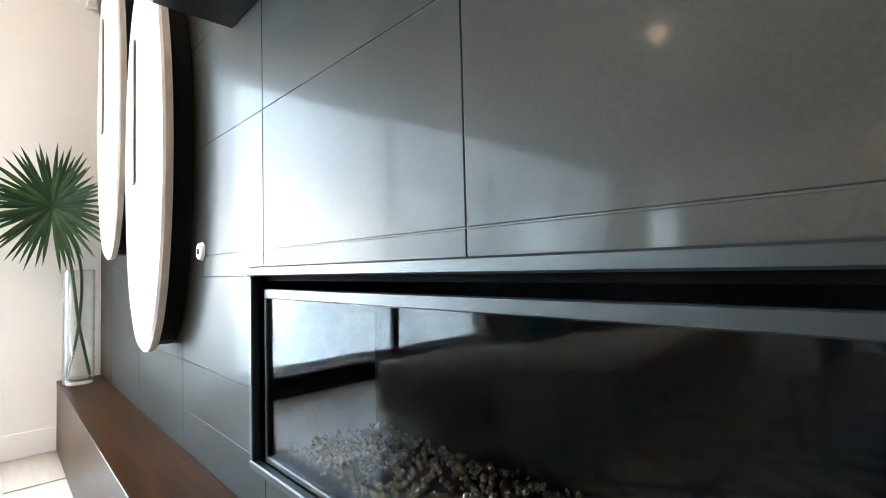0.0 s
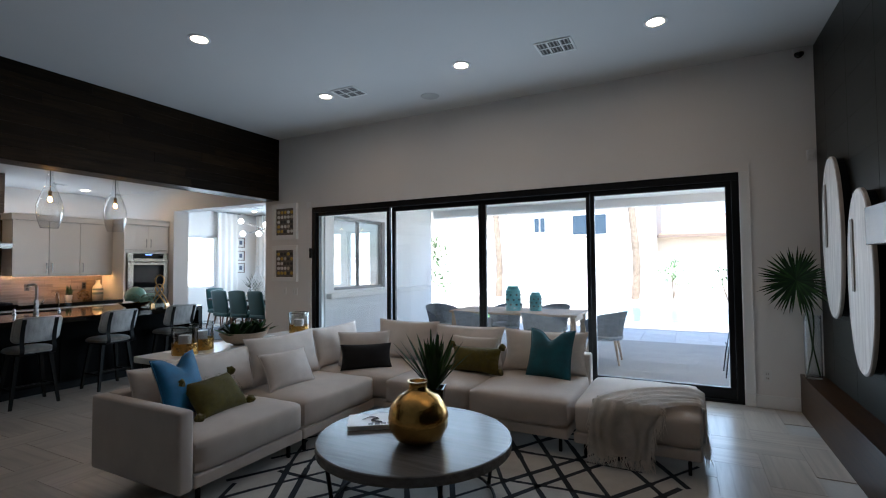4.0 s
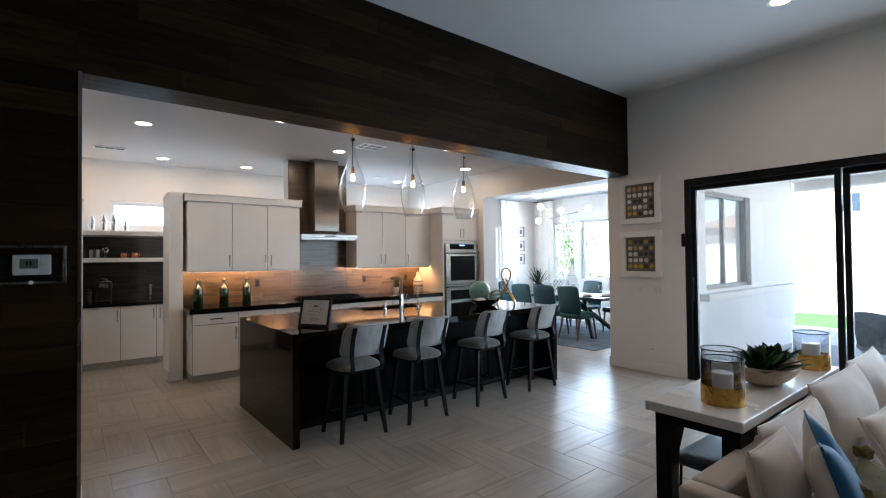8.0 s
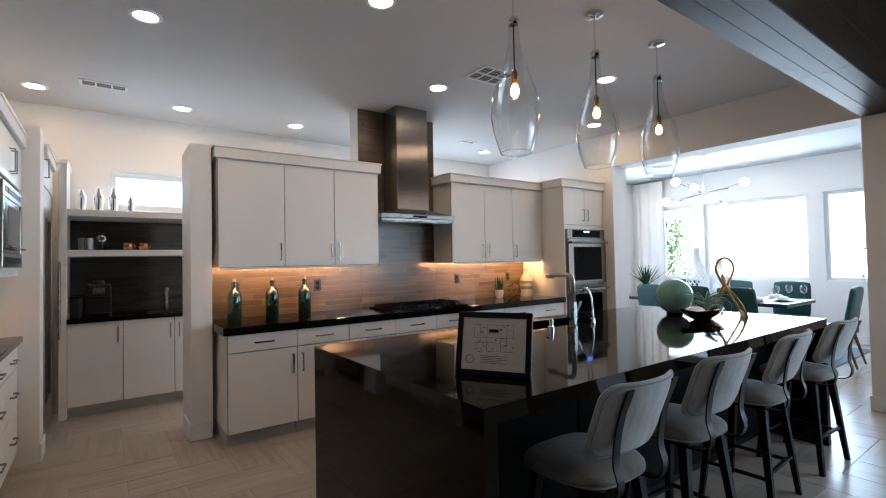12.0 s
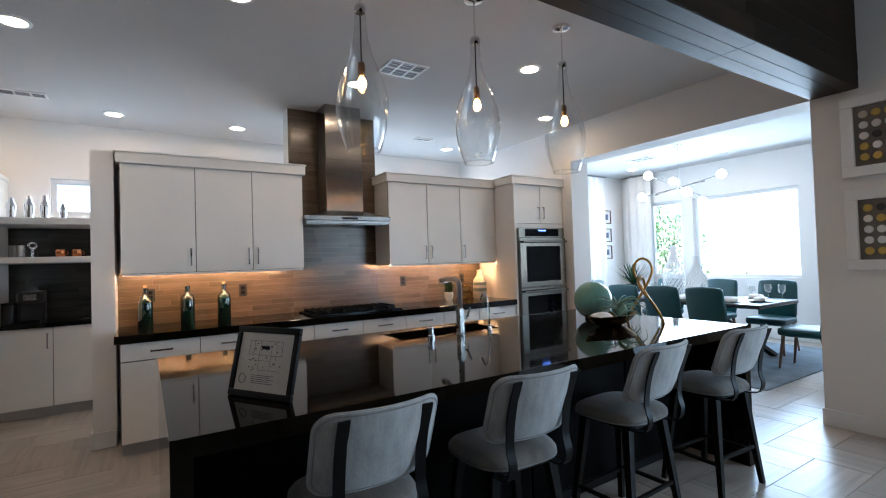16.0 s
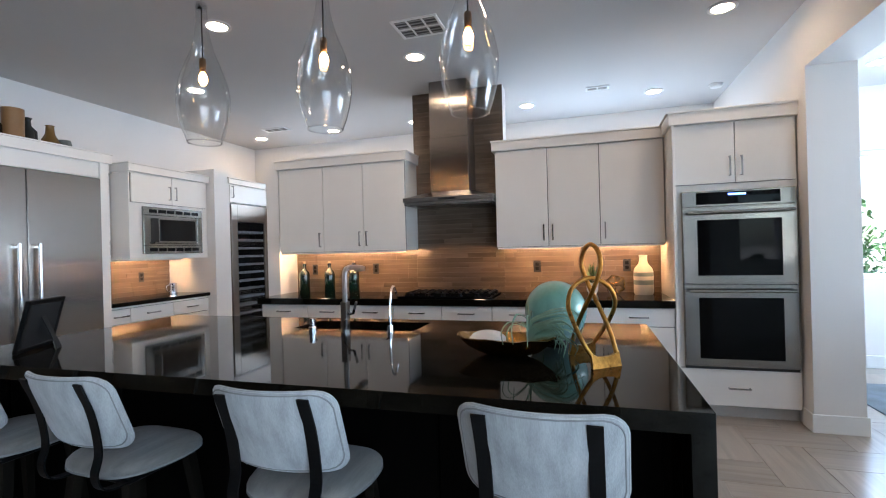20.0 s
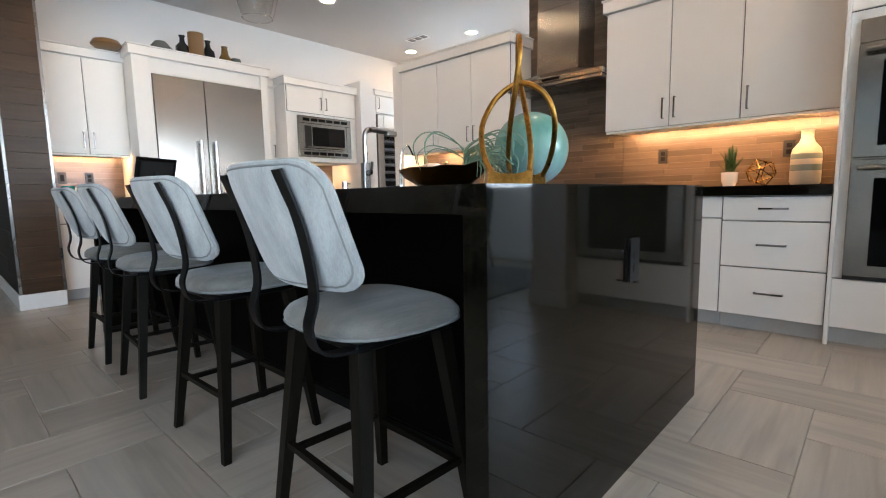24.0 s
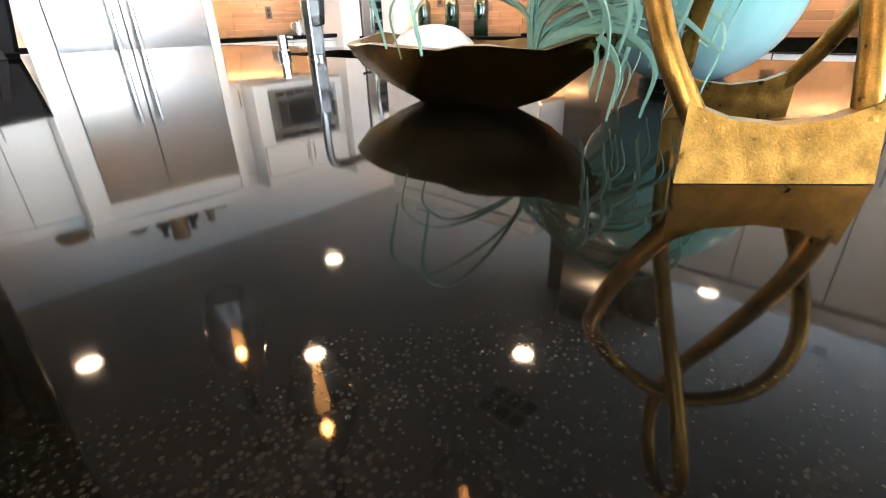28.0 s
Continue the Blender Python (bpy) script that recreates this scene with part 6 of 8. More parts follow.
def succulent_bowl():
    b = thing("wooden_bowl", (-4.76, 0.385, 0.76), label="oval pale wooden bowl with a white rim", category="bowl")
    bm = lathe([(0, 0), (0.07, 0.0), (0.12, 0.03), (0.155, 0.07), (0.168, 0.105), (0.160, 0.105), (0.14, 0.07), (0.09, 0.035), (0, 0.03)], 36)
    for v in bm.verts:
        v.co.y *= 1.55
        v.co.z += 0.02 * (v.co.y / 0.26) ** 2 * (v.co.z > 0.06)
    part("body", bm, mat("spalted_wood", (0.52, 0.40, 0.29), 0.4, var=0.25, scale=7), b, smooth=60)
    p = thing("succulent", (-4.76, 0.385, 0.80), label="broad-leaved green succulent rosettes in the bowl", category="plant")
    for cy in (-0.11, 0.03, 0.14):
        for k in range(15):
            az, el = k * 2.4 + cy * 9, radians(18 + 60 * (k / 15))
            ln = 0.24 - 0.006 * k
            d = Vector((math.cos(az) * math.cos(el), math.sin(az) * math.cos(el), math.sin(el)))
            part("leaf", blade(bmesh.new(), (0, cy, 0.015), Vector((0, cy, 0.015)) + d * ln, 0.075, 0.0, 6, 0.25), LEAF_D if k % 2 else LEAF, p)


succulent_bowl()


def low_stool():
    ob = thing("low_stool", (-4.80, -0.07, 0), label="low grey-blue leather stool on thin black legs", category="stool", group="low stools under the console")
    part("seat", soft_box(0.36, 0.46, 0.06, 0.02, 0.006, 8, pose(0, 0, 0.43)), mat("slate_leather", (0.06, 0.085, 0.10), 0.45, bump=0.001), ob, smooth=60)
    for x in (-0.15, 0.15):
        for y in (-0.2, 0.2):
            part("leg", tube([(x * 1.1, y * 1.05, 0.0), (x, y, 0.41)], 0.008, 6), BLACKMETAL, ob)
        part("stretcher", tube([(x * 1.05, -0.2, 0.12), (x * 1.05, 0.2, 0.12)], 0.006, 6), BLACKMETAL, ob)
    return ob


copy_thing(low_stool(), pose(-4.80, 0.66, 0))


# ---- kitchen: stools ----
def stool_seat():
    """A padded seat: rounded in plan, domed above, drawn in below."""
    bm = bmesh.new()
    rings = []
    for k, z in ((0.0, 0.640), (0.35, 0.639), (0.62, 0.635), (0.83, 0.627), (0.94, 0.616), (0.99, 0.603), (1.0, 0.592), (0.985, 0.581), (0.93, 0.572), (0.80, 0.567), (0.0, 0.567)):
        ring = []
        for q in range(48):
            a = 2 * math.pi * q / 48
            c, sn = math.cos(a), math.sin(a)
            n = (abs(c) ** 3.4 + abs(sn) ** 3.4) ** (-1 / 3.4)
            x, y = c * n * 0.197, sn * n * 0.216
            y *= 1 - 0.10 * max(0, x / 0.197)
            ring.append((-0.062 + k * x, k * y, z))
        rings.append([bm.verts.new((-0.062, 0, z))] if k == 0 else [bm.verts.new(p) for p in ring])
    for lo, hi in zip(rings, rings[1:]):
        for q in range(48):
            f = list(dict.fromkeys([lo[q % len(lo)], lo[(q + 1) % len(lo)], hi[(q + 1) % len(hi)], hi[q % len(hi)]]))
            if len(f) > 2:
                bm.faces.new(f)
    return bm, [v.co.copy() for v in rings[7]]


def bar_stool():
    ob = thing("bar_stool", (-7.43, -0.88, 0), label="counter stool with grey tweed seat and back on dark legs", category="stool", group="island counter stools")
    bm, seam = stool_seat()
    part("seat", bm, SEATCLOTH, ob, smooth=60)
    part("piping", tube(seam, 0.0045, 5, closed=True), PIPING, ob)
    # curved backrest, bowed away from the seat
    n, w, h, t = 16, 0.425, 0.27, 0.042
    bm = bmesh.new()
    sheets = []
    for s in (0, 1):
        g = []
        for i in range(n + 1):
            row = []
            for j in range(n + 1):
                u, v = 2 * i / n - 1, 2 * j / n - 1
                rr = 0.40
                uu, vv = abs(u), abs(v)
                k = 1.0
                if uu > 1 - rr * h / w and vv > 1 - rr:
                    du, dv = (uu - (1 - rr * h / w)) / (rr * h / w), (vv - (1 - rr)) / rr
                    m = max(du, dv)
                    ln = math.hypot(du, dv)
                    k = m / ln if ln else 1
                    u = math.copysign((1 - rr * h / w) + rr * h / w * du * k, u)
                    v = math.copysign((1 - rr) + rr * dv * k, v)
                edge = ((1 - u ** 6) * (1 - v ** 6))
                th = t / 2 * max(0.15, edge) ** 0.5
                y = w / 2 * u
                z = 0.832 + h / 2 * v
                x = 0.198 - 0.060 * u * u + 0.05 * v
                row.append(bm.verts.new((x + (th if s else -th), y, z)))
            g.append(row)
        sheets.append(g)
    for s, g in enumerate(sheets):
        for i in range(n):
            for j in range(n):
                bm.faces.new((g[i][j], g[i + 1][j], g[i + 1][j + 1], g[i][j + 1]))
    rim = [(i, 0) for i in range(n)] + [(n, j) for j in range(n)] + [(n - i, n) for i in range(n)] + [(0, n - j) for j in range(n)]
    for (a, b), (c, d) in zip(rim, rim[1:] + rim[:1]):
        bm.faces.new((sheets[0][a][b], sheets[0][c][d], sheets[1][c][d], sheets[1][a][b]))
    edge_pts = [[sheets[s][a][b].co.copy() for a, b in rim] for s in (0, 1)]
    outer = [((sheets[0][a][b].co + sheets[1][a][b].co) / 2) for a, b in rim]
    part("backrest", bm, STOOLCLOTH, ob, smooth=50)
    part("piping", tube(outer, 0.005, 5, closed=True), STOOLCLOTH, ob)
    mid = Vector((0.198, 0, 0.832))
    for s, k in ((0, 0.965), (1, 0.965)):
        line = []
        for p in edge_pts[s]:
            q = Vector((p.x, p.y * k, mid.z + (p.z - mid.z) * (1 - (1 - k) * w / h)))
            u, v = q.y / (w / 2), (q.z - mid.z) / (h / 2)
            th = t / 2 * max(0.15, (1 - u ** 6) * (1 - v ** 6)) ** 0.5
            line.append((0.198 - 0.060 * u * u + 0.05 * v + (th if s else -th), q.y, q.z))
        part("seam", tube(line, 0.0026, 5, closed=True), PIPING, ob)
    for y in (-0.14, 0.14):
        pts = arc([(0.02, y, 0.562), (0.115, y, 0.556), (0.172, y, 0.572), (0.192, y, 0.625), (0.176, y, 0.70), (0.197, y, 0.832), (0.241, y, 0.950)], 6)
        b2 = bmesh.new()
        rows = []
        for i, p in enumerate(pts):
            d = (pts[min(i + 1, len(pts) - 1)] - pts[max(i - 1, 0)]).normalized()
            nrm = Vector((d.z, 0, -d.x))
            rows.append([b2.verts.new(p + nrm * s * 0.003 + Vector((0, q * 0.019, 0))) for s, q in ((-1, -1), (1, -1), (1, 1), (-1, 1))])
        for a, b in zip(rows, rows[1:]):
            for k in range(4):
                b2.faces.new((a[k], a[(k + 1) % 4], b[(k + 1) % 4], b[k]))
        b2.faces.new(rows[0])
        b2.faces.new(rows[-1])
        part("back_strap", b2, BLACKMETAL, ob, "flat black steel back strap")
    part("seat_frame", box(-0.20, 0.09, -0.16, 0.16, 0.546, 0.567, 0.004), BLACKMETAL, ob)
    legwood = bpy.data.materials.get("espresso_leg") or grain_mat("espresso_leg", (0.0035, 0.0028, 0.0018), (0.011, 0.0085, 0.0055), 0.5, axis=2, vary=0.2, spec=0.12)
    legs = {}
    for sx in (-1, 1):
        for sy in (-1, 1):
            top, foot = Vector((sx * 0.125 - 0.055, sy * 0.145, 0.55)), Vector((sx * 0.180 - 0.055, sy * 0.210, 0.0))
            b2 = bmesh.new()
            r = [[b2.verts.new(c + Vector((dx * q, dy * q, 0))) for dx, dy in ((-1, -1), (1, -1), (1, 1), (-1, 1))] for c, q in ((foot, 0.013), (top, 0.020))]
            for k in range(4):
                b2.faces.new((r[0][k], r[0][(k + 1) % 4], r[1][(k + 1) % 4], r[1][k]))
            b2.faces.new(r[0])
            b2.faces.new(r[1])
            part("leg", b2, legwood, ob)
            legs[sx, sy] = (top, foot)

    def on(k, z):
        t, f = legs[k]
        return f.lerp(t, z / 0.55)

    for a, b, z in (((-1, -1), (1, -1), 0.19), ((-1, 1), (1, 1), 0.19), ((1, -1), (1, 1), 0.22), ((-1, -1), (-1, 1), 0.17)):
        p, q = on(a, z), on(b, z)
        part("stretcher", tube([p, q], 0.012, 4), legwood, ob)
    return ob


st = bar_stool()
copy_thing(st, pose(-7.43, -0.20, 0, 0, 0, -3))
copy_thing(st, pose(-7.44, 0.622, 0, 0, 0, 2))
copy_thing(st, pose(-7.43, 1.432, 0, 0, 0, -3))


# ---- island tabletop ----
IZ = 0.9155


def faucet():
    ob = thing("kitchen_faucet", (-8.43, 0.24, IZ), label="square brushed nickel single-lever kitchen faucet", category="faucet")
    part("base", lathe([(0, 0), (0.028, 0), (0.028, 0.012), (0.0, 0.012)], 20), NICKEL, ob)
    part("spout", box(-0.022, 0.022, -0.019, 0.019, 0.012, 0.17, 0.003), NICKEL, ob)
    pts = arc([(0, 0, 0.17), (0, 0, 0.30), (-0.012, 0, 0.345), (-0.055, 0, 0.36), (-0.13, 0, 0.357), (-0.215, 0, 0.352)], 6)
    part("neck", tube(pts, 0.018, 8, flat=0.8), NICKEL, ob, smooth=40)
    part("spray_head", box(-0.235, -0.16, -0.016, 0.016, 0.332, 0.362, 0.004), NICKEL, ob)
    part("button", box(-0.205, -0.175, -0.008, 0.008, 0.362, 0.364), BLACKMETAL, ob)
    part("lever", tube([(0, 0.014, 0.10), (0, 0.05, 0.105), (0.01, 0.075, 0.17)], 0.008, 6), NICKEL, ob)
    f2 = thing("filter_faucet", (-8.46, 0.50, IZ), label="slim curved filtered water faucet", category="faucet")
    part("base", lathe([(0, 0), (0.018, 0), (0.016, 0.035), (0, 0.035)], 16), CHROME, f2, smooth=40)
    part("neck", tube(arc([(0, 0, 0.03), (0.0, 0, 0.12), (-0.02, 0, 0.22), (-0.06, 0, 0.25), (-0.09, 0, 0.215), (-0.10, 0, 0.20)], 6), 0.006, 8), CHROME, f2, smooth=40)
    part("lever", tube([(0.015, 0, 0.028), (0.05, 0.0, 0.03)], 0.004, 6), BLACKMETAL, f2)
    s = thing("soap_dispenser", (-8.44, 0.02, IZ), label="small chrome soap dispenser by the sink", category="soap dispenser")
    part("body", lathe([(0, 0), (0.022, 0), (0.022, 0.02), (0.017, 0.024), (0.017, 0.07), (0, 0.072)], 18), CHROME, s, smooth=40)
    part("nozzle", tube([(0, 0, 0.062), (-0.04, 0, 0.06)], 0.006, 6), CHROME, s)


faucet()


def plan_sign():
    """A black frame on an easel foot with a floor plan sheet."""
    ob = thing("plan_frame", (-7.73, -1.15, IZ), 31, label="black table frame holding a printed floor plan sheet", category="picture frame")
    tilt = pose(0, 0, 0, -14, 0, 0)
    w, h, f = 0.32, 0.262, 0.024
    for a in ((-w / 2, w / 2, 0, f), (-w / 2, w / 2, h - f, h), (-w / 2, -w / 2 + f, f, h - f), (w / 2 - f, w / 2, f, h - f)):
        part("frame", box(a[0], a[1], -0.010, 0.010, a[2], a[3], 0.003, 1, tilt), BLACKMETAL, ob)
    part("back", box(-w / 2 + f, w / 2 - f, 0.002, 0.008, f, h - f, 0, 1, tilt), BLACKCLOTH, ob)
    part("sheet", box(-w / 2 + f, w / 2 - f, -0.003, 0.002, f, h - f, 0, 1, tilt), mat("plan_paper", (0.56, 0.54, 0.50), 0.5), ob)
    ink = mat("plan_ink", (0.14, 0.14, 0.14), 0.7)
    bm = bmesh.new()
    r = random.Random(31)
    for a in ((-0.085, 0.085, 0.155, 0.1565), (-0.085, 0.085, 0.208, 0.2095), (-0.085, -0.0835, 0.155, 0.2095), (0.0835, 0.085, 0.155, 0.2095), (-0.03, -0.0285, 0.10, 0.2095), (0.03, 0.0315, 0.10, 0.19), (0.03, 0.085, 0.10, 0.1015), (-0.085, 0.03, 0.135, 0.1365), (-0.03, 0.03, 0.10, 0.1015), (-0.06, -0.0585, 0.155, 0.2095), (0.055, 0.0565, 0.12, 0.2)):
        add_box(bm, a[0], a[1], -0.0038, -0.003, a[2], a[3])
    for k in range(34):
        x, z = r.uniform(-0.08, 0.08), r.uniform(0.095, 0.205)
        add_box(bm, x, x + r.uniform(0.004, 0.012), -0.0038, -0.003, z, z + r.uniform(0.001, 0.006))
    for k in range(5):
        add_box(bm, -0.055, 0.06 - 0.02 * (k % 2), -0.0038, -0.003, 0.052 + k * 0.007, 0.0545 + k * 0.007)
    bmesh.ops.transform(bm, matrix=tilt, verts=bm.verts)
    part("printed_plan", bm, ink, ob, "fine dark plan lines and small print")
    part("seal", tube([(tilt @ Vector((-0.10 + 0.017 * math.cos(2 * math.pi * k / 20), -0.0035, 0.066 + 0.017 * math.sin(2 * math.pi * k / 20)))) for k in range(20)], 0.0018, 4, closed=True), ink, ob)
    part("easel_foot", box(-0.02, 0.02, 0.0, 0.005, 0.0, 0.20, 0.001, 1, pose(0, 0.11, 0, 22, 0, 0)), BLACKCLOTH, ob)


plan_sign()


def knot_sculpture():
    ob = thing("knot_sculpture", (-7.998, 1.567, IZ), label="rough gold looped knot sculpture on two plate feet", category="sculpture")
    d, e = Vector((0.93, 0.37, 0)), Vector((-0.61, 0.79, 0))

    def P(s, q, z):
        return d * s + e * q + Vector((0, 0, z))

    # a round arch from one foot to the other, and a tall narrow loop crossing through it
    arch = [(0.112, -0.054, 0.035), (0.085, -0.085, 0.09), (0.040, -0.106, 0.16), (-0.010, -0.108, 0.22), (-0.035, -0.075, 0.285), (-0.015, 0.0, 0.322), (0.010, 0.075, 0.288), (0.010, 0.108, 0.222), (-0.035, 0.104, 0.15), (-0.085, 0.080, 0.08), (-0.112, 0.054, 0.035)]
    loop = [(0.112, 0.054, 0.035), (0.072, 0.050, 0.11), (0.018, 0.030, 0.20), (-0.035, 0.004, 0.29), (-0.064, -0.014, 0.37), (-0.046, -0.012, 0.430), (0.0, 0.0, 0.456), (0.046, 0.012, 0.430), (0.064, 0.014, 0.37), (0.035, -0.004, 0.29), (-0.018, -0.030, 0.20), (-0.072, -0.050, 0.11), (-0.112, -0.054, 0.035)]
    for line in (arch, loop):
        part("rod", tube(arc([P(*p) for p in line], 7), 0.0088, 12), GOLD_P, ob, smooth=60)
    for s in (-1, 1):
        bm = bmesh.new()
        top = [P(s * 0.116, q, z) for q, z in ((-0.063, 0.052), (-0.033, 0.040), (0, 0.036), (0.033, 0.040), (0.063, 0.052))]
        bot = [P(s * 0.132, q, 0.0) for q in (-0.065, -0.033, 0, 0.033, 0.065)]
        inn = [p - d * s * 0.016 for p in top]
        inb = [p - d * s * 0.022 for p in bot]
        R = [[bm.verts.new(v) for v in row] for row in (top, bot, inb, inn)]
        for k in range(4):
            for a in range(4):
                bm.faces.new((R[a][k], R[a][k + 1], R[(a + 1) % 4][k + 1], R[(a + 1) % 4][k]))
        bm.faces.new([R[a][0] for a in range(4)])
        bm.faces.new([R[a][4] for a in range(4)])
        part("foot_plate", bm, GOLD_P, ob, "gold plate foot with a dished edge", smooth=35)


knot_sculpture()


def bowl_and_plants():
    b = thing("gold_bowl", (-8.02, 1.222, IZ), 86, label="rough-edged antique gold dough bowl", category="bowl")
    bm = lathe([(0, 0.0), (0.045, 0.0), (0.075, 0.02), (0.105, 0.05), (0.122, 0.075), (0.114, 0.077), (0.085, 0.045), (0.05, 0.022), (0, 0.018)], 40)
    for v in bm.verts:
        a = math.atan2(v.co.y, v.co.x)
        v.co.x *= 1.80
        v.co.y *= 0.98
        if v.co.z > 0.03:
            v.co.z += 0.012 * noise.noise(Vector((math.cos(a) * 2.5, math.sin(a) * 2.5, 0.3))) + 0.010 * (v.co.x / 0.2) ** 2
        v.co += noise.noise_vector(v.co * 22) * 0.004
    part("body", bm, GOLD_D, b, smooth=70)
    w = thing("white_shell", (-8.035, 1.135, IZ + 0.03), 70, label="smooth white shell lying in the gold bowl", category="shell")
    part("body", soft_box(0.15, 0.085, 0.055, 0.026, 0.012, 8, pose(0, 0, 0.028, 4, -6, 0), 5), CERAMIC_W, w, smooth=70)
    p = thing("air_plant", (-8.035, 1.315, IZ + 0.045), label="curling pale green air plant in the gold bowl", category="plant")
    r = random.Random(17)
    for k in range(44):
        az = r.gauss(1.75, 0.55) if k % 4 else r.uniform(0, 6.28)
        el = radians(r.uniform(15, 85) if k % 4 else r.uniform(65, 88))
        ln = r.uniform(0.10, 0.20)
        o = Vector((math.cos(az), math.sin(az), 0))
        pts = [Vector((0, 0, 0)), o * ln * 0.25 * math.cos(el) + Vector((0, 0, ln * 0.5 * math.sin(el))), o * ln * 0.75 + Vector((0, 0, ln * 0.75 * math.sin(el))), o * ln * 1.1 + Vector((0, 0, ln * (0.75 * math.sin(el) - 0.20))), o * ln * 1.05 + Vector((0, 0, max(-0.035, ln * (0.75 * math.sin(el) - 0.55))))]
        ap = arc(pts[: r.choice((4, 5, 5))], 5)
        n = len(ap)
        part("leaf", tube(ap, [0.0058 * (1 - i / n) ** 0.7 + 0.0006 for i in range(n)], 5, flat=0.45), AIRPLANT, p, smooth=60)
    s = thing("glass_float", (-8.325, 1.405, IZ), label="pale teal glass ball resting on a dark ring", category="glass ball")
    part("stand", lathe([(0.045, 0), (0.062, 0), (0.062, 0.012), (0.052, 0.020), (0.045, 0.016)], 28), BLACKMETAL, s, smooth=40)
    m, nt, bs, tc = tree_of("sea_glass")
    a = noise_node(nt, tc.outputs["Object"], 6, 4)
    sw = noise_node(nt, tc.outputs["Object"], 30, 3, (1, 1, 0.2))
    gr = nt.nodes.new("ShaderNodeSeparateXYZ")
    nt.links.new(tc.outputs["Object"], gr.inputs[0])
    mr = nt.nodes.new("ShaderNodeMapRange")
    mr.inputs["From Min"].default_value, mr.inputs["From Max"].default_value = 0.02, 0.30
    nt.links.new(gr.outputs["Z"], mr.inputs["Value"])
    c1 = ramp_node(nt, mr.outputs["Result"], [(0.0, (0.42, 0.56, 0.58)), (0.45, (0.20, 0.42, 0.36)), (1.0, (0.14, 0.36, 0.29))])
    c2 = ramp_node(nt, a.outputs["Fac"], [(0.35, (0.78, 0.84, 0.82)), (0.65, (1, 1, 1))])
    c3 = ramp_node(nt, sw.outputs["Fac"], [(0.35, (0.85, 0.88, 0.87)), (0.6, (1, 1, 1))])
    nt.links.new(mixed(nt, "MULTIPLY", 1.0, mixed(nt, "MULTIPLY", 1.0, c1.outputs["Color"], c2.outputs["Color"]), c3.outputs["Color"]), bs.inputs["Base Color"])
    bs.inputs["Roughness"].default_value, bs.inputs["Coat Weight"].default_value, bs.inputs["Coat Roughness"].default_value = 0.35, 1.0, 0.02
    bs.inputs["Subsurface Weight"].default_value = 0.35
    bs.inputs["Subsurface Radius"].default_value = (0.05, 0.08, 0.08)
    bm = bmesh.new()
    bmesh.ops.create_uvsphere(bm, u_segments=48, v_segments=28, radius=0.142, matrix=pose(0, 0, 0.147))
    part("ball", bm, m, s, smooth=80)


bowl_and_plants()


# ---- worktop things ----
CZ = 0.9155


def wine_bottle():
    ob = thing("green_bottle", (-10.68, -1.50, CZ), label="dark green glass bottle with a slim neck", category="bottle", group="green bottles on the worktop")
    m, nt, bs, tc = tree_of("bottle_glass")
    bs.inputs["Base Color"].default_value, bs.inputs["Roughness"].default_value = (0.003, 0.016, 0.010, 1), 0.08
    bs.inputs["Coat Weight"].default_value = 0.6
    part("body", lathe([(0, 0), (0.052, 0), (0.058, 0.01), (0.058, 0.20), (0.05, 0.235), (0.022, 0.265), (0.018, 0.285), (0.018, 0.33), (0.0, 0.33)], 28), m, ob, smooth=50)
    part("collar", lathe([(0.0185, 0.305), (0.022, 0.305), (0.022, 0.325), (0.0185, 0.325)], 20), m, ob)
    part("stopper", lathe([(0.0, 0.33), (0.014, 0.33), (0.016, 0.352), (0.0, 0.355)], 16), mat("cork", (0.30, 0.20, 0.12), 0.8), ob)
    return ob


wb = wine_bottle()
copy_thing(wb, pose(-10.68, -1.18, CZ))
copy_thing(wb, pose(-10.68, -0.88, CZ))
for y in (-1.46, -0.69, 1.078, 1.92):
    wall_plate(-10.842, y, 1.172, "+x", "dark bronze wall outlet on the tiled splashback", dark=True)


def pot_plant():
    ob = thing("small_plant", (-10.66, 1.60, CZ), label="small bushy green plant in a white cup pot", category="plant")
    part("pot", lathe([(0, 0), (0.038, 0), (0.052, 0.04), (0.055, 0.10), (0.050, 0.10), (0.047, 0.085), (0, 0.085)], 24), CERAMIC_W, ob, smooth=50)
    r = random.Random(3)
    for k in range(60):
        az, el = r.uniform(0, 6.28), radians(r.uniform(25, 88))
        ln = r.uniform(0.08, 0.19) * (0.6 + 0.4 * math.sin(el))
        b = Vector((r.uniform(-0.03, 0.03), r.uniform(-0.03, 0.03), 0.085 + r.uniform(0, 0.06)))
        d = Vector((math.cos(az) * math.cos(el) * 0.7, math.sin(az) * math.cos(el) * 0.7, math.sin(el)))
        part("leaf", blade(bmesh.new(), b, b + d * ln, 0.012, 0.0, 4), LEAF if k % 2 else LEAF_D, ob)


pot_plant()


def wire_polyhedron():
    ob = thing("wire_polyhedron", (-10.60, 1.80, CZ), 15, label="bronze wire polyhedron terrarium", category="ornament")
    bm = bmesh.new()
    bmesh.ops.create_icosphere(bm, subdivisions=1, radius=0.095, matrix=pose(0, 0, 0.090, 20, 12, 0))
    es = [(e.verts[0].co.copy(), e.verts[1].co.copy()) for e in bm.edges]
    bm.free()
    lo = min(min(a.z, b.z) for a, b in es)
    for a, b in es:
        part("wire", tube([a - Vector((0, 0, lo - 0.004)), b - Vector((0, 0, lo - 0.004))], 0.0032, 5), GOLD_D, ob)


wire_polyhedron()


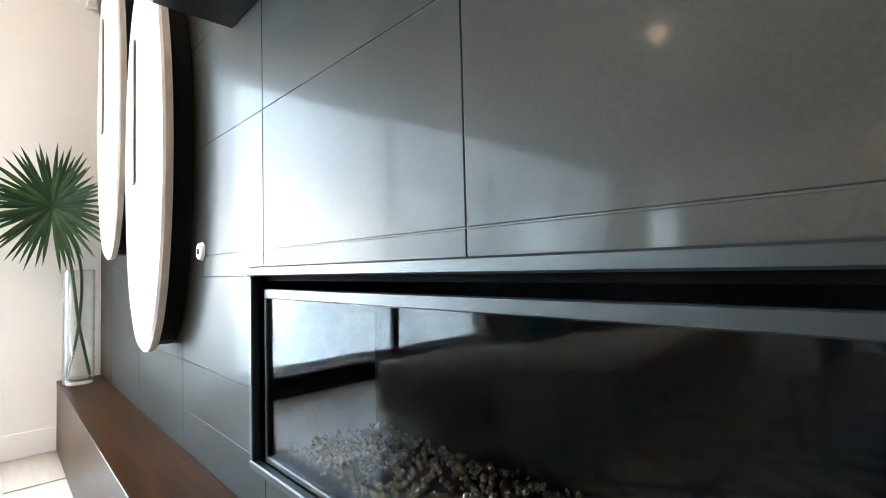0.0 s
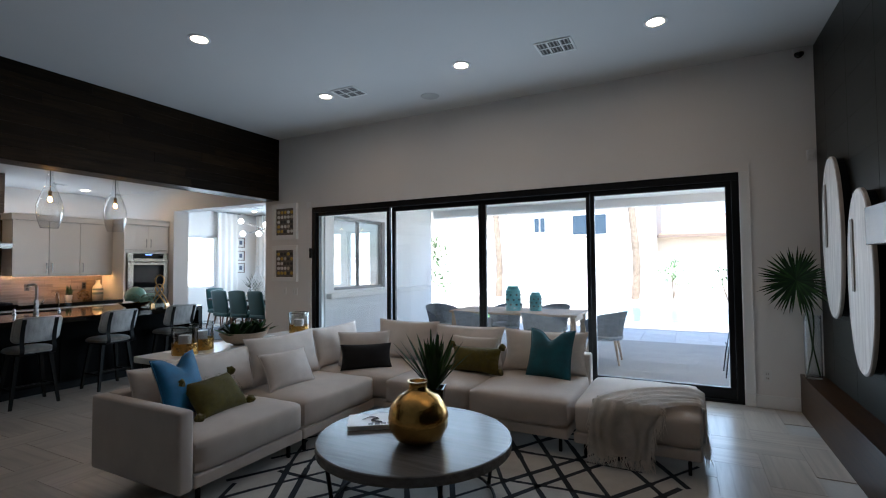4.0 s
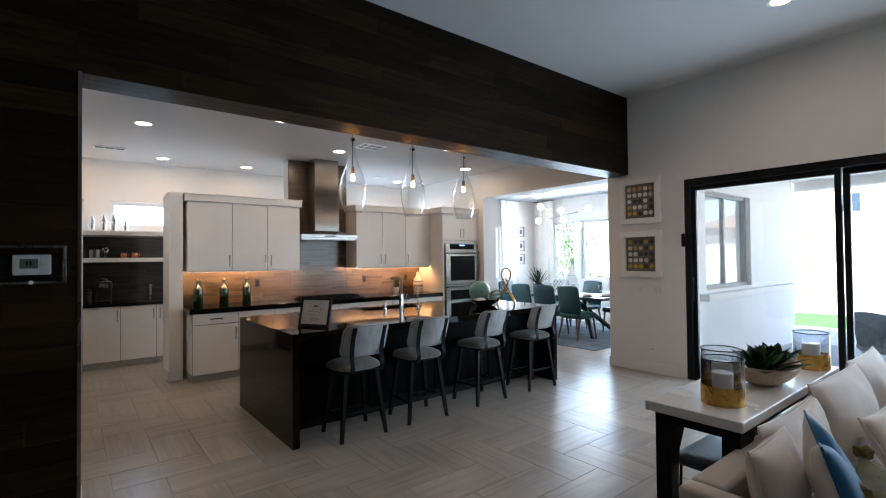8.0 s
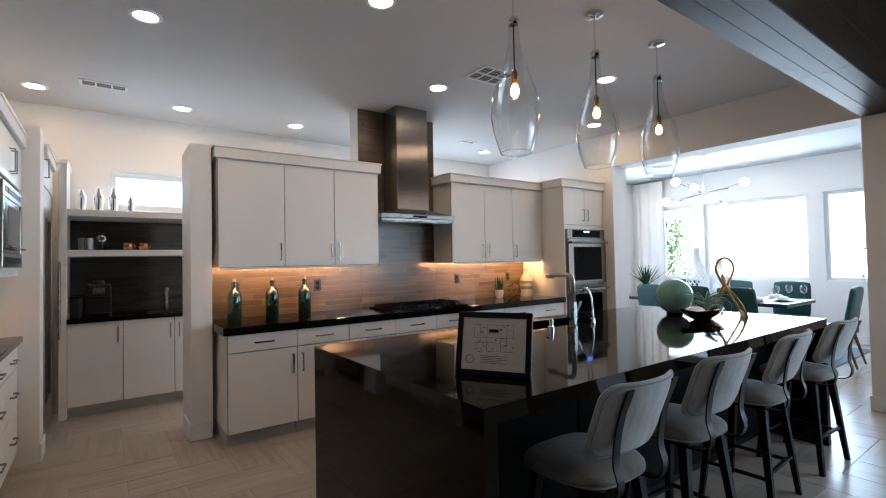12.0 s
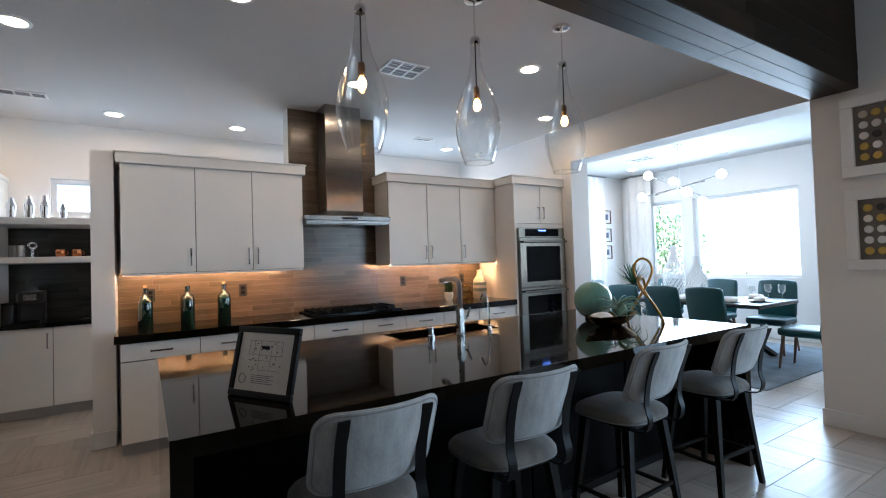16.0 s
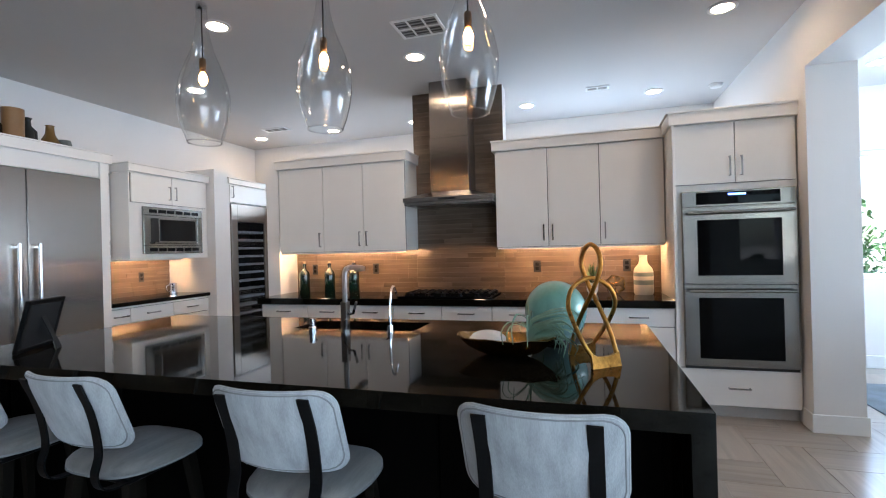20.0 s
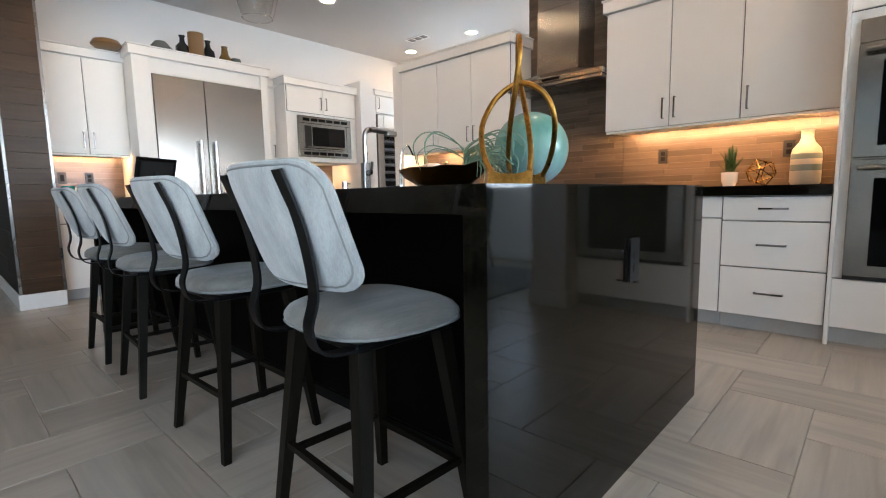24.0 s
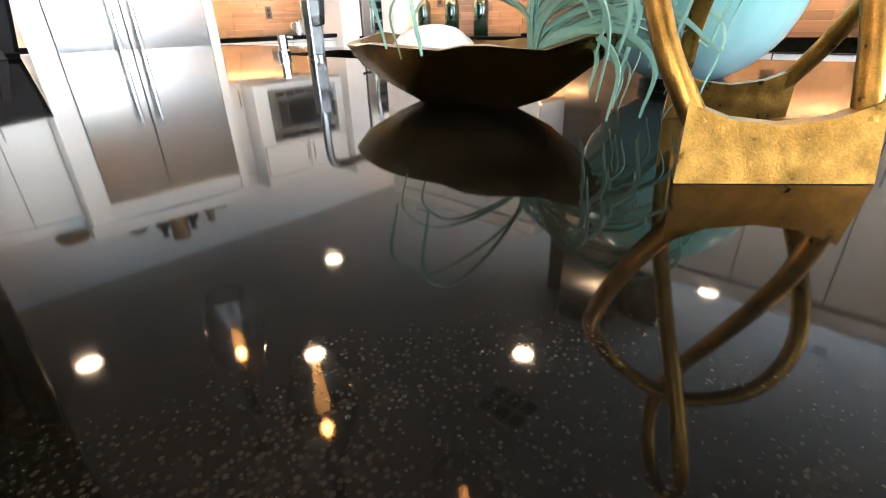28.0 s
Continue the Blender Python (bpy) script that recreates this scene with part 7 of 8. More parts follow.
def striped_vase():
    ob = thing("striped_vase", (-10.62, 2.04, CZ), label="cream and grey-green banded ceramic bottle vase", category="vase")
    c = mat("cream_glaze", (0.62, 0.55, 0.44), 0.4, bump=0.0008)
    g = mat("sage_glaze", (0.20, 0.24, 0.21), 0.4, bump=0.0008)
    prof = [(0.0, 0), (0.075, 0), (0.084, 0.02), (0.084, 0.09), (0.084, 0.13), (0.084, 0.165), (0.083, 0.20), (0.074, 0.235), (0.042, 0.275), (0.034, 0.30), (0.034, 0.345), (0.04, 0.352), (0.03, 0.352), (0, 0.33)]
    part("band", lathe(prof[0:4], 32), c, ob, smooth=50)
    part("band", lathe(prof[3:5], 32), g, ob, smooth=50)
    part("band", lathe(prof[4:6], 32), c, ob, smooth=50)
    part("band", lathe(prof[5:7], 32), g, ob, smooth=50)
    part("shoulder", lathe(prof[6:], 32), c, ob, smooth=50)


striped_vase()
# refrigerator wall: small things
for x, s in ((-7.62, 1), (-7.84, 2)):
    wall_plate(x, -3.522, 1.13, "+y", "dark switch plate on the tiled splashback", dark=True, slots=s)
wall_plate(-10.36, -3.522, 1.13, "+y", "dark bronze wall outlet on the tiled splashback", dark=True)
tc_ = thing("teal_candle", (-7.62, -3.28, CZ), label="teal glass candle jar with a gold base", category="candle")
part("jar", lathe([(0, 0.03), (0.05, 0.03), (0.052, 0.13), (0.048, 0.13), (0.046, 0.05), (0, 0.05)], 24), mat("teal_jar", (0.01, 0.20, 0.19), 0.15, bump=0), tc_, smooth=40)
part("base", lathe([(0, 0), (0.05, 0), (0.05, 0.03), (0, 0.03)], 24), GOLD, tc_)
jg = thing("steel_jug", (-10.50, -3.20, CZ), label="small polished steel jug on the worktop", category="jug")
part("body", lathe([(0, 0), (0.048, 0), (0.05, 0.02), (0.044, 0.11), (0.046, 0.13), (0.043, 0.13), (0.04, 0.10), (0, 0.09)], 24), CHROME, jg, smooth=40)
part("handle", tube(arc([(0.044, 0, 0.115), (0.085, 0, 0.10), (0.08, 0, 0.05), (0.047, 0, 0.035)], 5), 0.005, 6), CHROME, jg)


def cabinet_top_vases():
    z1, z2 = 2.387, 2.338
    amber, smoke, dark, tan = mat("amber_glass", (0.16, 0.09, 0.025), 0.12, bump=0), mat("smoke_glass", (0.16, 0.17, 0.16), 0.1, bump=0), mat("charcoal_glaze", (0.02, 0.02, 0.019), 0.2, bump=0), mat("tan_glaze", (0.24, 0.13, 0.05), 0.35)
    bottle = [(0, 0), (0.06, 0), (0.068, 0.03), (0.066, 0.11), (0.028, 0.155), (0.022, 0.20), (0.034, 0.225), (0.026, 0.225), (0, 0.2)]
    cone = [(0, 0), (0.095, 0), (0.09, 0.02), (0.038, 0.12), (0.03, 0.19), (0.036, 0.20), (0, 0.19)]
    for name, x, z, prof, m, lab in (
        ("low_bowl", -8.0, z2, [(0, 0), (0.09, 0), (0.13, 0.035), (0.105, 0.075), (0.06, 0.09), (0.05, 0.085), (0, 0.05)], tan, "low tan glazed bowl on top of the cabinets"),
        ("smoked_vase", -8.47, z1, [(0, 0), (0.08, 0), (0.12, 0.04), (0.06, 0.11), (0.05, 0.12), (0.045, 0.115), (0, 0.06)], smoke, "squat smoked glass vase on top of the cabinets"),
        ("dark_bottle", -8.68, z1, bottle, dark, "charcoal glazed bottle vase on top of the cabinets"),
        ("tan_cylinder", -8.80, z1, [(0, 0), (0.075, 0), (0.078, 0.26), (0.07, 0.26), (0.068, 0.22), (0, 0.21)], tan, "tall tan ceramic cylinder on top of the cabinets"),
        ("dark_bottle", -8.94, z1, bottle, dark, "charcoal glazed bottle vase on top of the cabinets"),
        ("amber_vase", -9.12, z1, cone, amber, "amber glass cone vase on top of the cabinets"),
        ("smoked_vase", -9.24, z1, [(0, 0), (0.05, 0), (0.065, 0.03), (0.05, 0.09), (0.045, 0.085), (0, 0.05)], smoke, "small smoked glass vase on top of the cabinets"),
        ("low_bowl", -9.40, z1, [(0, 0), (0.05, 0), (0.065, 0.02), (0.055, 0.028), (0, 0.015)], tan, "small tan dish on top of the cabinets"),
    ):
        ob = thing(name, (x, -3.10 + (0.05 if name == "tan_cylinder" else 0), z), label=lab, category="vase")
        part("body", lathe(prof, 28), m, ob, smooth=50)


cabinet_top_vases()


# ---- pantry niche things ----
def shaker(y, s, tall):
    ob = thing("cocktail_shaker", (-12.02, y, 1.9455), label="polished steel cocktail shaker on the top shelf", category="shaker", group="cocktail shakers")
    part("cup", lathe([(0, 0), (0.032 * s, 0), (0.042 * s, 0.12 * s), (0.042 * s, 0.13 * s), (0, 0.13 * s)], 20), CHROME, ob, smooth=40)
    part("top", lathe([(0.041 * s, 0.13 * s), (0.04 * s, 0.145 * s), (0.022 * s, 0.18 * s), (0.02 * s, 0.20 * s), (0.018 * s, 0.215 * s * tall), (0, 0.22 * s * tall)], 20), CHROME, ob, smooth=40)


for y, s, t in ((-2.60, 0.95, 1.0), (-2.465, 1.0, 1.05), (-2.345, 1.0, 1.1), (-2.20, 0.75, 1.0)):
    shaker(y, s, t)
b = thing("ice_bucket", (-12.05, -2.56, 1.5605), label="small brushed steel ice bucket", category="bucket")
part("body", lathe([(0, 0), (0.062, 0), (0.066, 0.12), (0.061, 0.12), (0.057, 0.01), (0, 0.01)], 24), STEEL, b, smooth=40)
b = thing("bottle_opener", (-12.0, -2.44, 1.5605), label="standing steel bottle opener", category="opener")
part("stem", box(-0.008, 0.008, -0.012, 0.012, 0.0, 0.09, 0.002), CHROME, b)
part("head", tube([(0, 0.03 * math.cos(k * 2 * math.pi / 18), 0.115 + 0.026 * math.sin(k * 2 * math.pi / 18)) for k in range(18)], 0.009, 6, closed=True), CHROME, b)
for y in (-2.22, -2.09):
    b = thing("copper_mug", (-12.0, y, 1.5605), label="round polished copper mug", category="mug", group="copper mugs")
    part("body", lathe([(0, 0), (0.03, 0), (0.045, 0.03), (0.042, 0.065), (0.036, 0.075), (0.03, 0.07), (0, 0.02)], 22), mat("copper", (0.72, 0.28, 0.12), 0.2, 1.0, bump=0) if "copper" not in bpy.data.materials else bpy.data.materials["copper"], b, smooth=50)
    part("handle", tube([(0, 0.044 + 0.016 * math.sin(k), 0.038 + 0.018 * math.cos(k)) for k in (0, 0.6, 1.2, 1.8, 2.4, 3.1)], 0.004, 6), bpy.data.materials["copper"], b)


def coffee_maker():
    ob = thing("coffee_maker", (-12.10, -2.46, CZ), label="black countertop coffee maker", category="coffee maker")
    part("body", box(-0.12, 0.04, -0.10, 0.10, 0, 0.26, 0.015, 2), DARKPLASTIC, ob)
    part("head", box(-0.12, 0.12, -0.10, 0.10, 0.19, 0.31, 0.02, 2), DARKPLASTIC, ob)
    part("tray", box(0.04, 0.14, -0.08, 0.08, 0, 0.03, 0.005), BLACKMETAL, ob)
    part("panel", box(0.12, 0.123, -0.05, 0.05, 0.22, 0.28, 0.002), STEEL, ob)
    part("lid", lathe([(0, 0.31), (0.05, 0.31), (0.045, 0.345), (0, 0.35)], 20), DARKPLASTIC, ob, smooth=40)
    b = thing("black_canister", (-12.08, -2.64, CZ), label="black lidded canister beside the coffee maker", category="canister")
    part("body", lathe([(0, 0), (0.05, 0), (0.052, 0.18), (0, 0.18)], 24), DARKPLASTIC, b, smooth=40)
    part("lid", lathe([(0, 0.18), (0.053, 0.18), (0.05, 0.2), (0, 0.205)], 24), BLACKMETAL, b, smooth=40)
    f = thing("bar_faucet", (-12.28, -1.86, CZ), label="small square nickel bar faucet", category="faucet")
    part("spout", boxes((-0.014, 0.014, -0.014, 0.014, 0, 0.24), (0.014, 0.13, -0.012, 0.012, 0.215, 0.24), bevel=0.003), NICKEL, f)
    part("lever", tube([(0, 0.014, 0.08), (0, 0.05, 0.10)], 0.006, 6), NICKEL, f)
    s = thing("bar_sink", (-12.05, -1.86, CZ), label="small steel bar sink rim in the pantry worktop", category="sink")
    part("rim", boxes((-0.16, 0.16, -0.20, -0.185, 0, 0.003), (-0.16, 0.16, 0.185, 0.20, 0, 0.003), (-0.16, -0.145, -0.185, 0.185, 0, 0.003), (0.145, 0.16, -0.185, 0.185, 0, 0.003)), STEEL_H, s)
    # Flat black sheet in place of the basin's shaded depth.
    part("basin", box(-0.145, 0.145, -0.185, 0.185, 0, 0.0015), BLACKMETAL, s)


coffee_maker()


# ---- pendants ----
def pendant():
    ob = thing("pendant_light", (-8.21, -0.50, 3.05), label="clear glass teardrop pendant with a lit filament bulb", category="pendant light", group="island pendants")
    part("canopy", lathe([(0, 0), (0.062, 0), (0.060, -0.018), (0.02, -0.028), (0, -0.028)], 28), CHROME, ob, smooth=40)
    part("rod", tube([(0, 0, -0.026), (0, 0, -0.262)], 0.006, 8), CHROME, ob)
    part("cap", lathe([(0.0, -0.25), (0.027, -0.255), (0.030, -0.275), (0.026, -0.30), (0, -0.30)], 24), CHROME, ob, smooth=40)
    prof = [(0.036, -0.262), (0.030, -0.30), (0.031, -0.36), (0.040, -0.44), (0.062, -0.53), (0.098, -0.62), (0.126, -0.70), (0.141, -0.78), (0.140, -0.85), (0.127, -0.93), (0.107, -1.00), (0.090, -1.045)]
    part("shade", lathe(prof, 48), GLASS, ob, "clear blown glass shade", smooth=70)
    part("shade_rim", tube([(0.089 * math.cos(2 * math.pi * k / 40), 0.089 * math.sin(2 * math.pi * k / 40), -1.045) for k in range(40)], 0.0038, 5, closed=True), GLASS, ob)
    part("cord", tube([(0, 0, -0.30), (0, 0, -0.58)], 0.004, 6), BLACKMETAL, ob)
    part("socket", lathe([(0, -0.565), (0.017, -0.57), (0.019, -0.60), (0.017, -0.645), (0, -0.645)], 18), mat("aged_brass", (0.20, 0.14, 0.08), 0.35, 1.0), ob, smooth=40)
    part("bulb", lathe([(0.0, -0.645), (0.012, -0.65), (0.019, -0.663), (0.024, -0.682), (0.022, -0.700), (0.013, -0.713), (0, -0.717)], 20), BULB, ob, "glowing amber filament bulb", smooth=60)
    return ob


pd = pendant()
copy_thing(pd, pose(-8.215, 0.272, 3.05))
copy_thing(pd, pose(-8.212, 1.045, 3.05))


# ---- dining room ----
def curtain(name, a0, a1, z0, z1, at, along, label):
    ob = thing(name, label=label, category="curtain")
    bm = bmesh.new()
    n = int((a1 - a0) / 0.012)
    rows = []
    for z, k in ((z1, 0.5), (z1 - 0.1, 0.9), ((z0 + z1) / 2, 1.0), (z0, 1.15)):
        row = []
        for i in range(n + 1):
            a = a0 + (a1 - a0) * i / n
            off = k * (0.020 * math.sin(i * 0.42) + 0.012 * math.sin(i * 0.23 + z))
            row.append(bm.verts.new((a, at + off, z) if along == "x" else (at + off, a, z)))
        rows.append(row)
    for p, q in zip(rows, rows[1:]):
        for i in range(n):
            bm.faces.new((p[i], p[i + 1], q[i + 1], q[i]))
    part("panel", bm, CURTAIN, ob, smooth=80)
    e = 0.06
    part("rod", tube([(a0 - e, at, z1 + 0.012), (a1 + e, at, z1 + 0.012)] if along == "x" else [(at, a0 - e, z1 + 0.012), (at, a1 + e, z1 + 0.012)], 0.011, 8), NICKEL, ob)


curtain("curtain", 5.55, 6.20, 0.015, 2.93, -11.98, "y", "full-length white curtain panel beside the side window")
curtain("curtain", -11.95, -11.38, 0.015, 2.93, 6.78, "x", "full-length white curtain panel beside the dining windows")


def small_picture(z):
    ob = thing("small_picture", (-12.10, 6.37, z), label="small wood-framed print with a wide white mat", category="picture", group="dining room prints")
    w, h, f = 0.24, 0.27, 0.016
    for a in ((-w / 2, w / 2, -h / 2, -h / 2 + f), (-w / 2, w / 2, h / 2 - f, h / 2), (-w / 2, -w / 2 + f, -h / 2 + f, h / 2 - f), (w / 2 - f, w / 2, -h / 2 + f, h / 2 - f)):
        part("frame", box(0, 0.03, a[0], a[1], a[2], a[3], 0.002), WALNUT, ob)
    part("mat_board", box(0.002, 0.012, -w / 2 + f, w / 2 - f, -h / 2 + f, h / 2 - f), CERAMIC_W, ob)
    part("print", box(0.012, 0.0135, -0.045, 0.045, -0.055, 0.055), mat("print_blue", (0.14, 0.16, 0.22), 0.6, var=0.4, scale=30) if "print_blue" not in bpy.data.materials else bpy.data.materials["print_blue"], ob)


for z in (2.165, 1.80, 1.46):
    small_picture(z)


def chandelier():
    ob = thing("chandelier", (-9.76, 5.05, 2.97), label="chrome starburst chandelier with round frosted globes", category="chandelier")
    part("canopy", lathe([(0, 0), (0.065, 0), (0.062, -0.02), (0, -0.025)], 24), CHROME, ob, smooth=40)
    part("rod", tube([(0, 0, -0.02), (0, 0, -0.62)], 0.007, 8), CHROME, ob)
    part("hub", lathe([(0, -0.58), (0.025, -0.59), (0.03, -0.62), (0.025, -0.65), (0, -0.66)], 16), CHROME, ob, smooth=50)
    for az, el, ln in ((15, 12, 0.50), (75, -25, 0.41), (130, 18, 0.47), (190, -8, 0.50), (245, 20, 0.45), (310, -14, 0.49)):
        d = Vector((math.cos(radians(az)) * math.cos(radians(el)), math.sin(radians(az)) * math.cos(radians(el)), math.sin(radians(el))))
        c = Vector((0, 0, -0.62))
        a = part("arm", tube([c - d * 0.30, c + d * ln], 0.0055, 8), CHROME, ob)
        bm = bmesh.new()
        bmesh.ops.create_uvsphere(bm, u_segments=20, v_segments=12, radius=0.062, matrix=Matrix.Translation(c + d * (ln + 0.055)))
        part("globe", bm, GLOBE, a, smooth=80)
        part("finial", tube([c - d * 0.30, c - d * 0.345], 0.012, 8), CHROME, a)


chandelier()


def dining_table():
    ob = thing("dining_table", (-9.75, 5.05, 0.012), label="long dark wooden dining table on crossed legs", category="table")
    part("tabletop", box(-1.2, 1.2, -0.52, 0.52, 0.70, 0.748, 0.006), DARKTABLE, ob)
    for s in (-1, 1):
        for q in (-1, 1):
            part("leg", tube([(s * 0.95, q * 0.42, 0.0), (s * 0.35, -q * 0.20, 0.70)], 0.042, 4), DARKTABLE, ob)
    part("stretcher", box(-0.6, 0.6, -0.03, 0.03, 0.30, 0.36, 0.004), DARKTABLE, ob)


dining_table()


def dining_chair(x, y, rz):
    ob = thing("dining_chair", (x, y, 0.012), rz, label="teal leather dining chair with tapered walnut legs", category="chair", group="teal dining chairs")
    part("seat", soft_box(0.47, 0.48, 0.10, 0.035, 0.012, 8, pose(0, 0, 0.43)), LEATHER, ob, smooth=60)
    part("backrest", soft_box(0.46, 0.065, 0.52, 0.028, 0.012, 8, pose(0, -0.235, 0.70, 9, 0, 0)), LEATHER, ob, smooth=60)
    for sx in (-1, 1):
        for sy, rk in ((1, 0.03), (-1, -0.09)):
            part("leg", tube([(sx * 0.215, sy * 0.20 + rk, 0.0), (sx * 0.195, sy * 0.185, 0.39)], [0.012, 0.021], 8), WALNUT, ob, smooth=40)
    return ob


dc = dining_chair(-10.15, 4.47, 0)
for x, y, rz in ((-9.58, 4.46, 3), (-8.98, 4.45, -4), (-10.55, 5.75, 180), (-9.75, 5.78, 176), (-8.95, 5.75, 183), (-8.25, 5.0, 92), (-11.0, 4.95, -90)):
    copy_thing(dc, pose(x, y, 0.012, 0, 0, rz))

dr = thing("dining_rug", label="blue-grey woven dining room rug", category="rug")
part("rug_body", box(-11.4, -8.15, 3.72, 6.45, 0.0, 0.012, 0.004), mat("dining_rug_wool", (0.16, 0.19, 0.22), 0.95, var=0.3, scale=4, fine=150, bump=0.004), dr)


def table_setting():
    tz = 0.7605
    r = random.Random(5)
    for x, y in ((-10.15, 4.75), (-9.58, 4.75), (-8.98, 4.75), (-10.55, 5.35), (-9.75, 5.35), (-8.95, 5.35), (-8.75, 5.0)):
        p = thing("dinner_plate", (x, y, tz), label="white dinner plate with a folded napkin", category="plate", group="place settings")
        part("plate", lathe([(0, 0.004), (0.085, 0.004), (0.135, 0.018), (0.138, 0.02), (0.13, 0.02), (0.085, 0.008), (0, 0.008)], 28), CERAMIC_W, p, smooth=40)
        part("napkin", soft_box(0.10, 0.16, 0.05, 0.02, 0.01, 6, pose(0, 0, 0.034, 0, 0, r.uniform(0, 90))), CUSHION, p, smooth=60)
        g = thing("wine_glass", (x + 0.2, y + (0.12 if y < 5.05 else -0.12), tz), label="clear stemmed wine glass", category="glass", group="wine glasses")
        part("bowl", lathe([(0.004, 0.10), (0.03, 0.12), (0.042, 0.16), (0.034, 0.21), (0.032, 0.21), (0.04, 0.16), (0.028, 0.122), (0, 0.105)], 20), GLASS, g, smooth=60)
        part("stem", lathe([(0, 0), (0.035, 0), (0.034, 0.003), (0.005, 0.008), (0.004, 0.10), (0, 0.10)], 16), GLASS, g, smooth=60)
    for x, y, h, w in ((-9.90, 5.05, 0.74, 0.135), (-9.58, 5.08, 0.58, 0.115)):
        v = thing("lattice_vase", (x, y, tz), label="tall white openwork bottle vase", category="vase", group="openwork vases")

        def rad(t):
            return w * (0.75 + 0.35 * math.sin(math.pi * min(1, t * 1.35))) * (1 if t < 0.55 else max(0.36, 1 - (t - 0.55) * 2.2))

        for k in range(14):
            for s in (-1, 1):
                pts = [(rad(t) * math.cos(2 * math.pi * k / 14 + s * t * 3.6), rad(t) * math.sin(2 * math.pi * k / 14 + s * t * 3.6), h * t + 0.004) for t in (i / 16 for i in range(17))]
                part("strand", tube(pts, 0.006, 5), CERAMIC_W, v)
        for t in (0.0, 1.0):
            part("ring", tube([(rad(t) * math.cos(k * math.pi / 12), rad(t) * math.sin(k * math.pi / 12), h * t + 0.006) for k in range(24)], 0.007, 5, closed=True), CERAMIC_W, v)


table_setting()


def grass_plant():
    ob = thing("grass_plant", (-11.55, 6.40, 0), label="leafy green grass plant in a dark pot on a stand", category="plant")
    part("stand", lathe([(0, 0), (0.16, 0), (0.05, 0.03), (0.04, 0.60), (0.16, 0.62), (0.16, 0.64), (0, 0.64)], 24), BLACKMETAL, ob, smooth=40)
    part("pot", lathe([(0, 0.64), (0.11, 0.64), (0.14, 0.84), (0.12, 0.84), (0.11, 0.80), (0, 0.80)], 24), DARKPLASTIC, ob, smooth=40)
    r = random.Random(77)
    for k in range(60):
        az, el = r.uniform(0, 6.28), radians(r.uniform(35, 85))
        ln = r.uniform(0.35, 0.6)
        d = Vector((math.cos(az) * math.cos(el), math.sin(az) * math.cos(el), math.sin(el)))
        part("leaf", blade(bmesh.new(), (0, 0, 0.80), Vector((0, 0, 0.80)) + d * ln, 0.022, r.uniform(0.02, 0.12), 5), LEAF if k % 2 else LEAF_D, ob)


grass_plant()


# ---- patio and garden ----
tagged(fixed("ground", box(-120, 120, 3.3, 160, -0.6, -0.075), SAND, "pale desert gravel ground", "ground"))
fixed("patio_slab", box(-12.0, 2.0, 3.381, 9.5, -0.07, -0.028), GROUT, "pale patio bed", "patio")
fixed("patio_ceiling", boxes((-6.4, 2.2, 3.38, 7.4, 2.78, 2.95), (-6.4, 2.2, 7.2, 7.4, 2.62, 2.78)), STUCCO, "pale stuccoed patio roof", "ceiling")
fixed("window_ledge", box(-6.40, -6.28, 3.40, 6.9, 0.93, 1.02, 0.006), STUCCO, "stuccoed ledge under the patio window", "trim")
fixed("patio_column", box(1.5, 2.0, 6.9, 7.4, -0.03, 2.62, 0.01), STUCCO, "stuccoed patio column", "column")


def patio_chair(x, y, rz):
    ob = thing("patio_chair", (x, y, -0.02), rz, label="grey woven tub chair with teak legs", category="chair", group="patio dining chairs")
    bm = bmesh.new()
    n = 20
    rows = []
    for z, r, lean in ((0.40, 0.27, 0), (0.55, 0.29, 0.01), (0.70, 0.31, 0.03), (0.80, 0.33, 0.05)):
        row = []
        for i in range(n + 1):
            a = radians(-30 - 120 * 0 + 240 * i / n + 150)
            zz = z if z < 0.6 else z - 0.17 * (abs(i - n / 2) / (n / 2)) ** 2 * (z - 0.55) / 0.25
            row.append(bm.verts.new((r * math.cos(a), r * math.sin(a) - lean * 0.5, zz)))
        rows.append(row)
    for p, q in zip(rows, rows[1:]):
        for i in range(n):
            bm.faces.new((p[i], p[i + 1], q[i + 1], q[i]))
    bmesh.ops.solidify(bm, geom=bm.faces[:], thickness=0.03)
    part("shell", bm, GREYWICKER, ob, smooth=60)
    part("seat", lathe([(0, 0.36), (0.26, 0.36), (0.285, 0.39), (0.285, 0.42), (0.26, 0.44), (0, 0.445)], 28), GREYWICKER, ob, smooth=50)
    for sx in (-1, 1):
        for sy in (-1, 1):
            part("leg", tube([(sx * 0.25, sy * 0.24, 0.0), (sx * 0.19, sy * 0.18, 0.37)], [0.014, 0.022], 8), TEAK, ob, smooth=40)
    return ob


def patio_table():
    ob = thing("patio_table", (-3.50, 4.78, -0.028), label="long pale teak outdoor dining table", category="table")
    for k in range(8):
        part("board", box(-1.05, 1.05, -0.46 + k * 0.115, -0.35 + k * 0.115, 0.72, 0.755, 0.003), TEAK, ob)
    for sx in (-1, 1):
        for sy in (-1, 1):
            part("leg", box(sx * 0.98 - 0.04, sx * 0.98 + 0.04, sy * 0.38 - 0.04, sy * 0.38 + 0.04, 0, 0.72, 0.004), TEAK, ob)
        part("apron", box(sx * 0.98 - 0.015, sx * 0.98 + 0.015, -0.34, 0.34, 0.63, 0.72), TEAK, ob)


patio_table()
pc = patio_chair(-2.92, 4.20, 0)
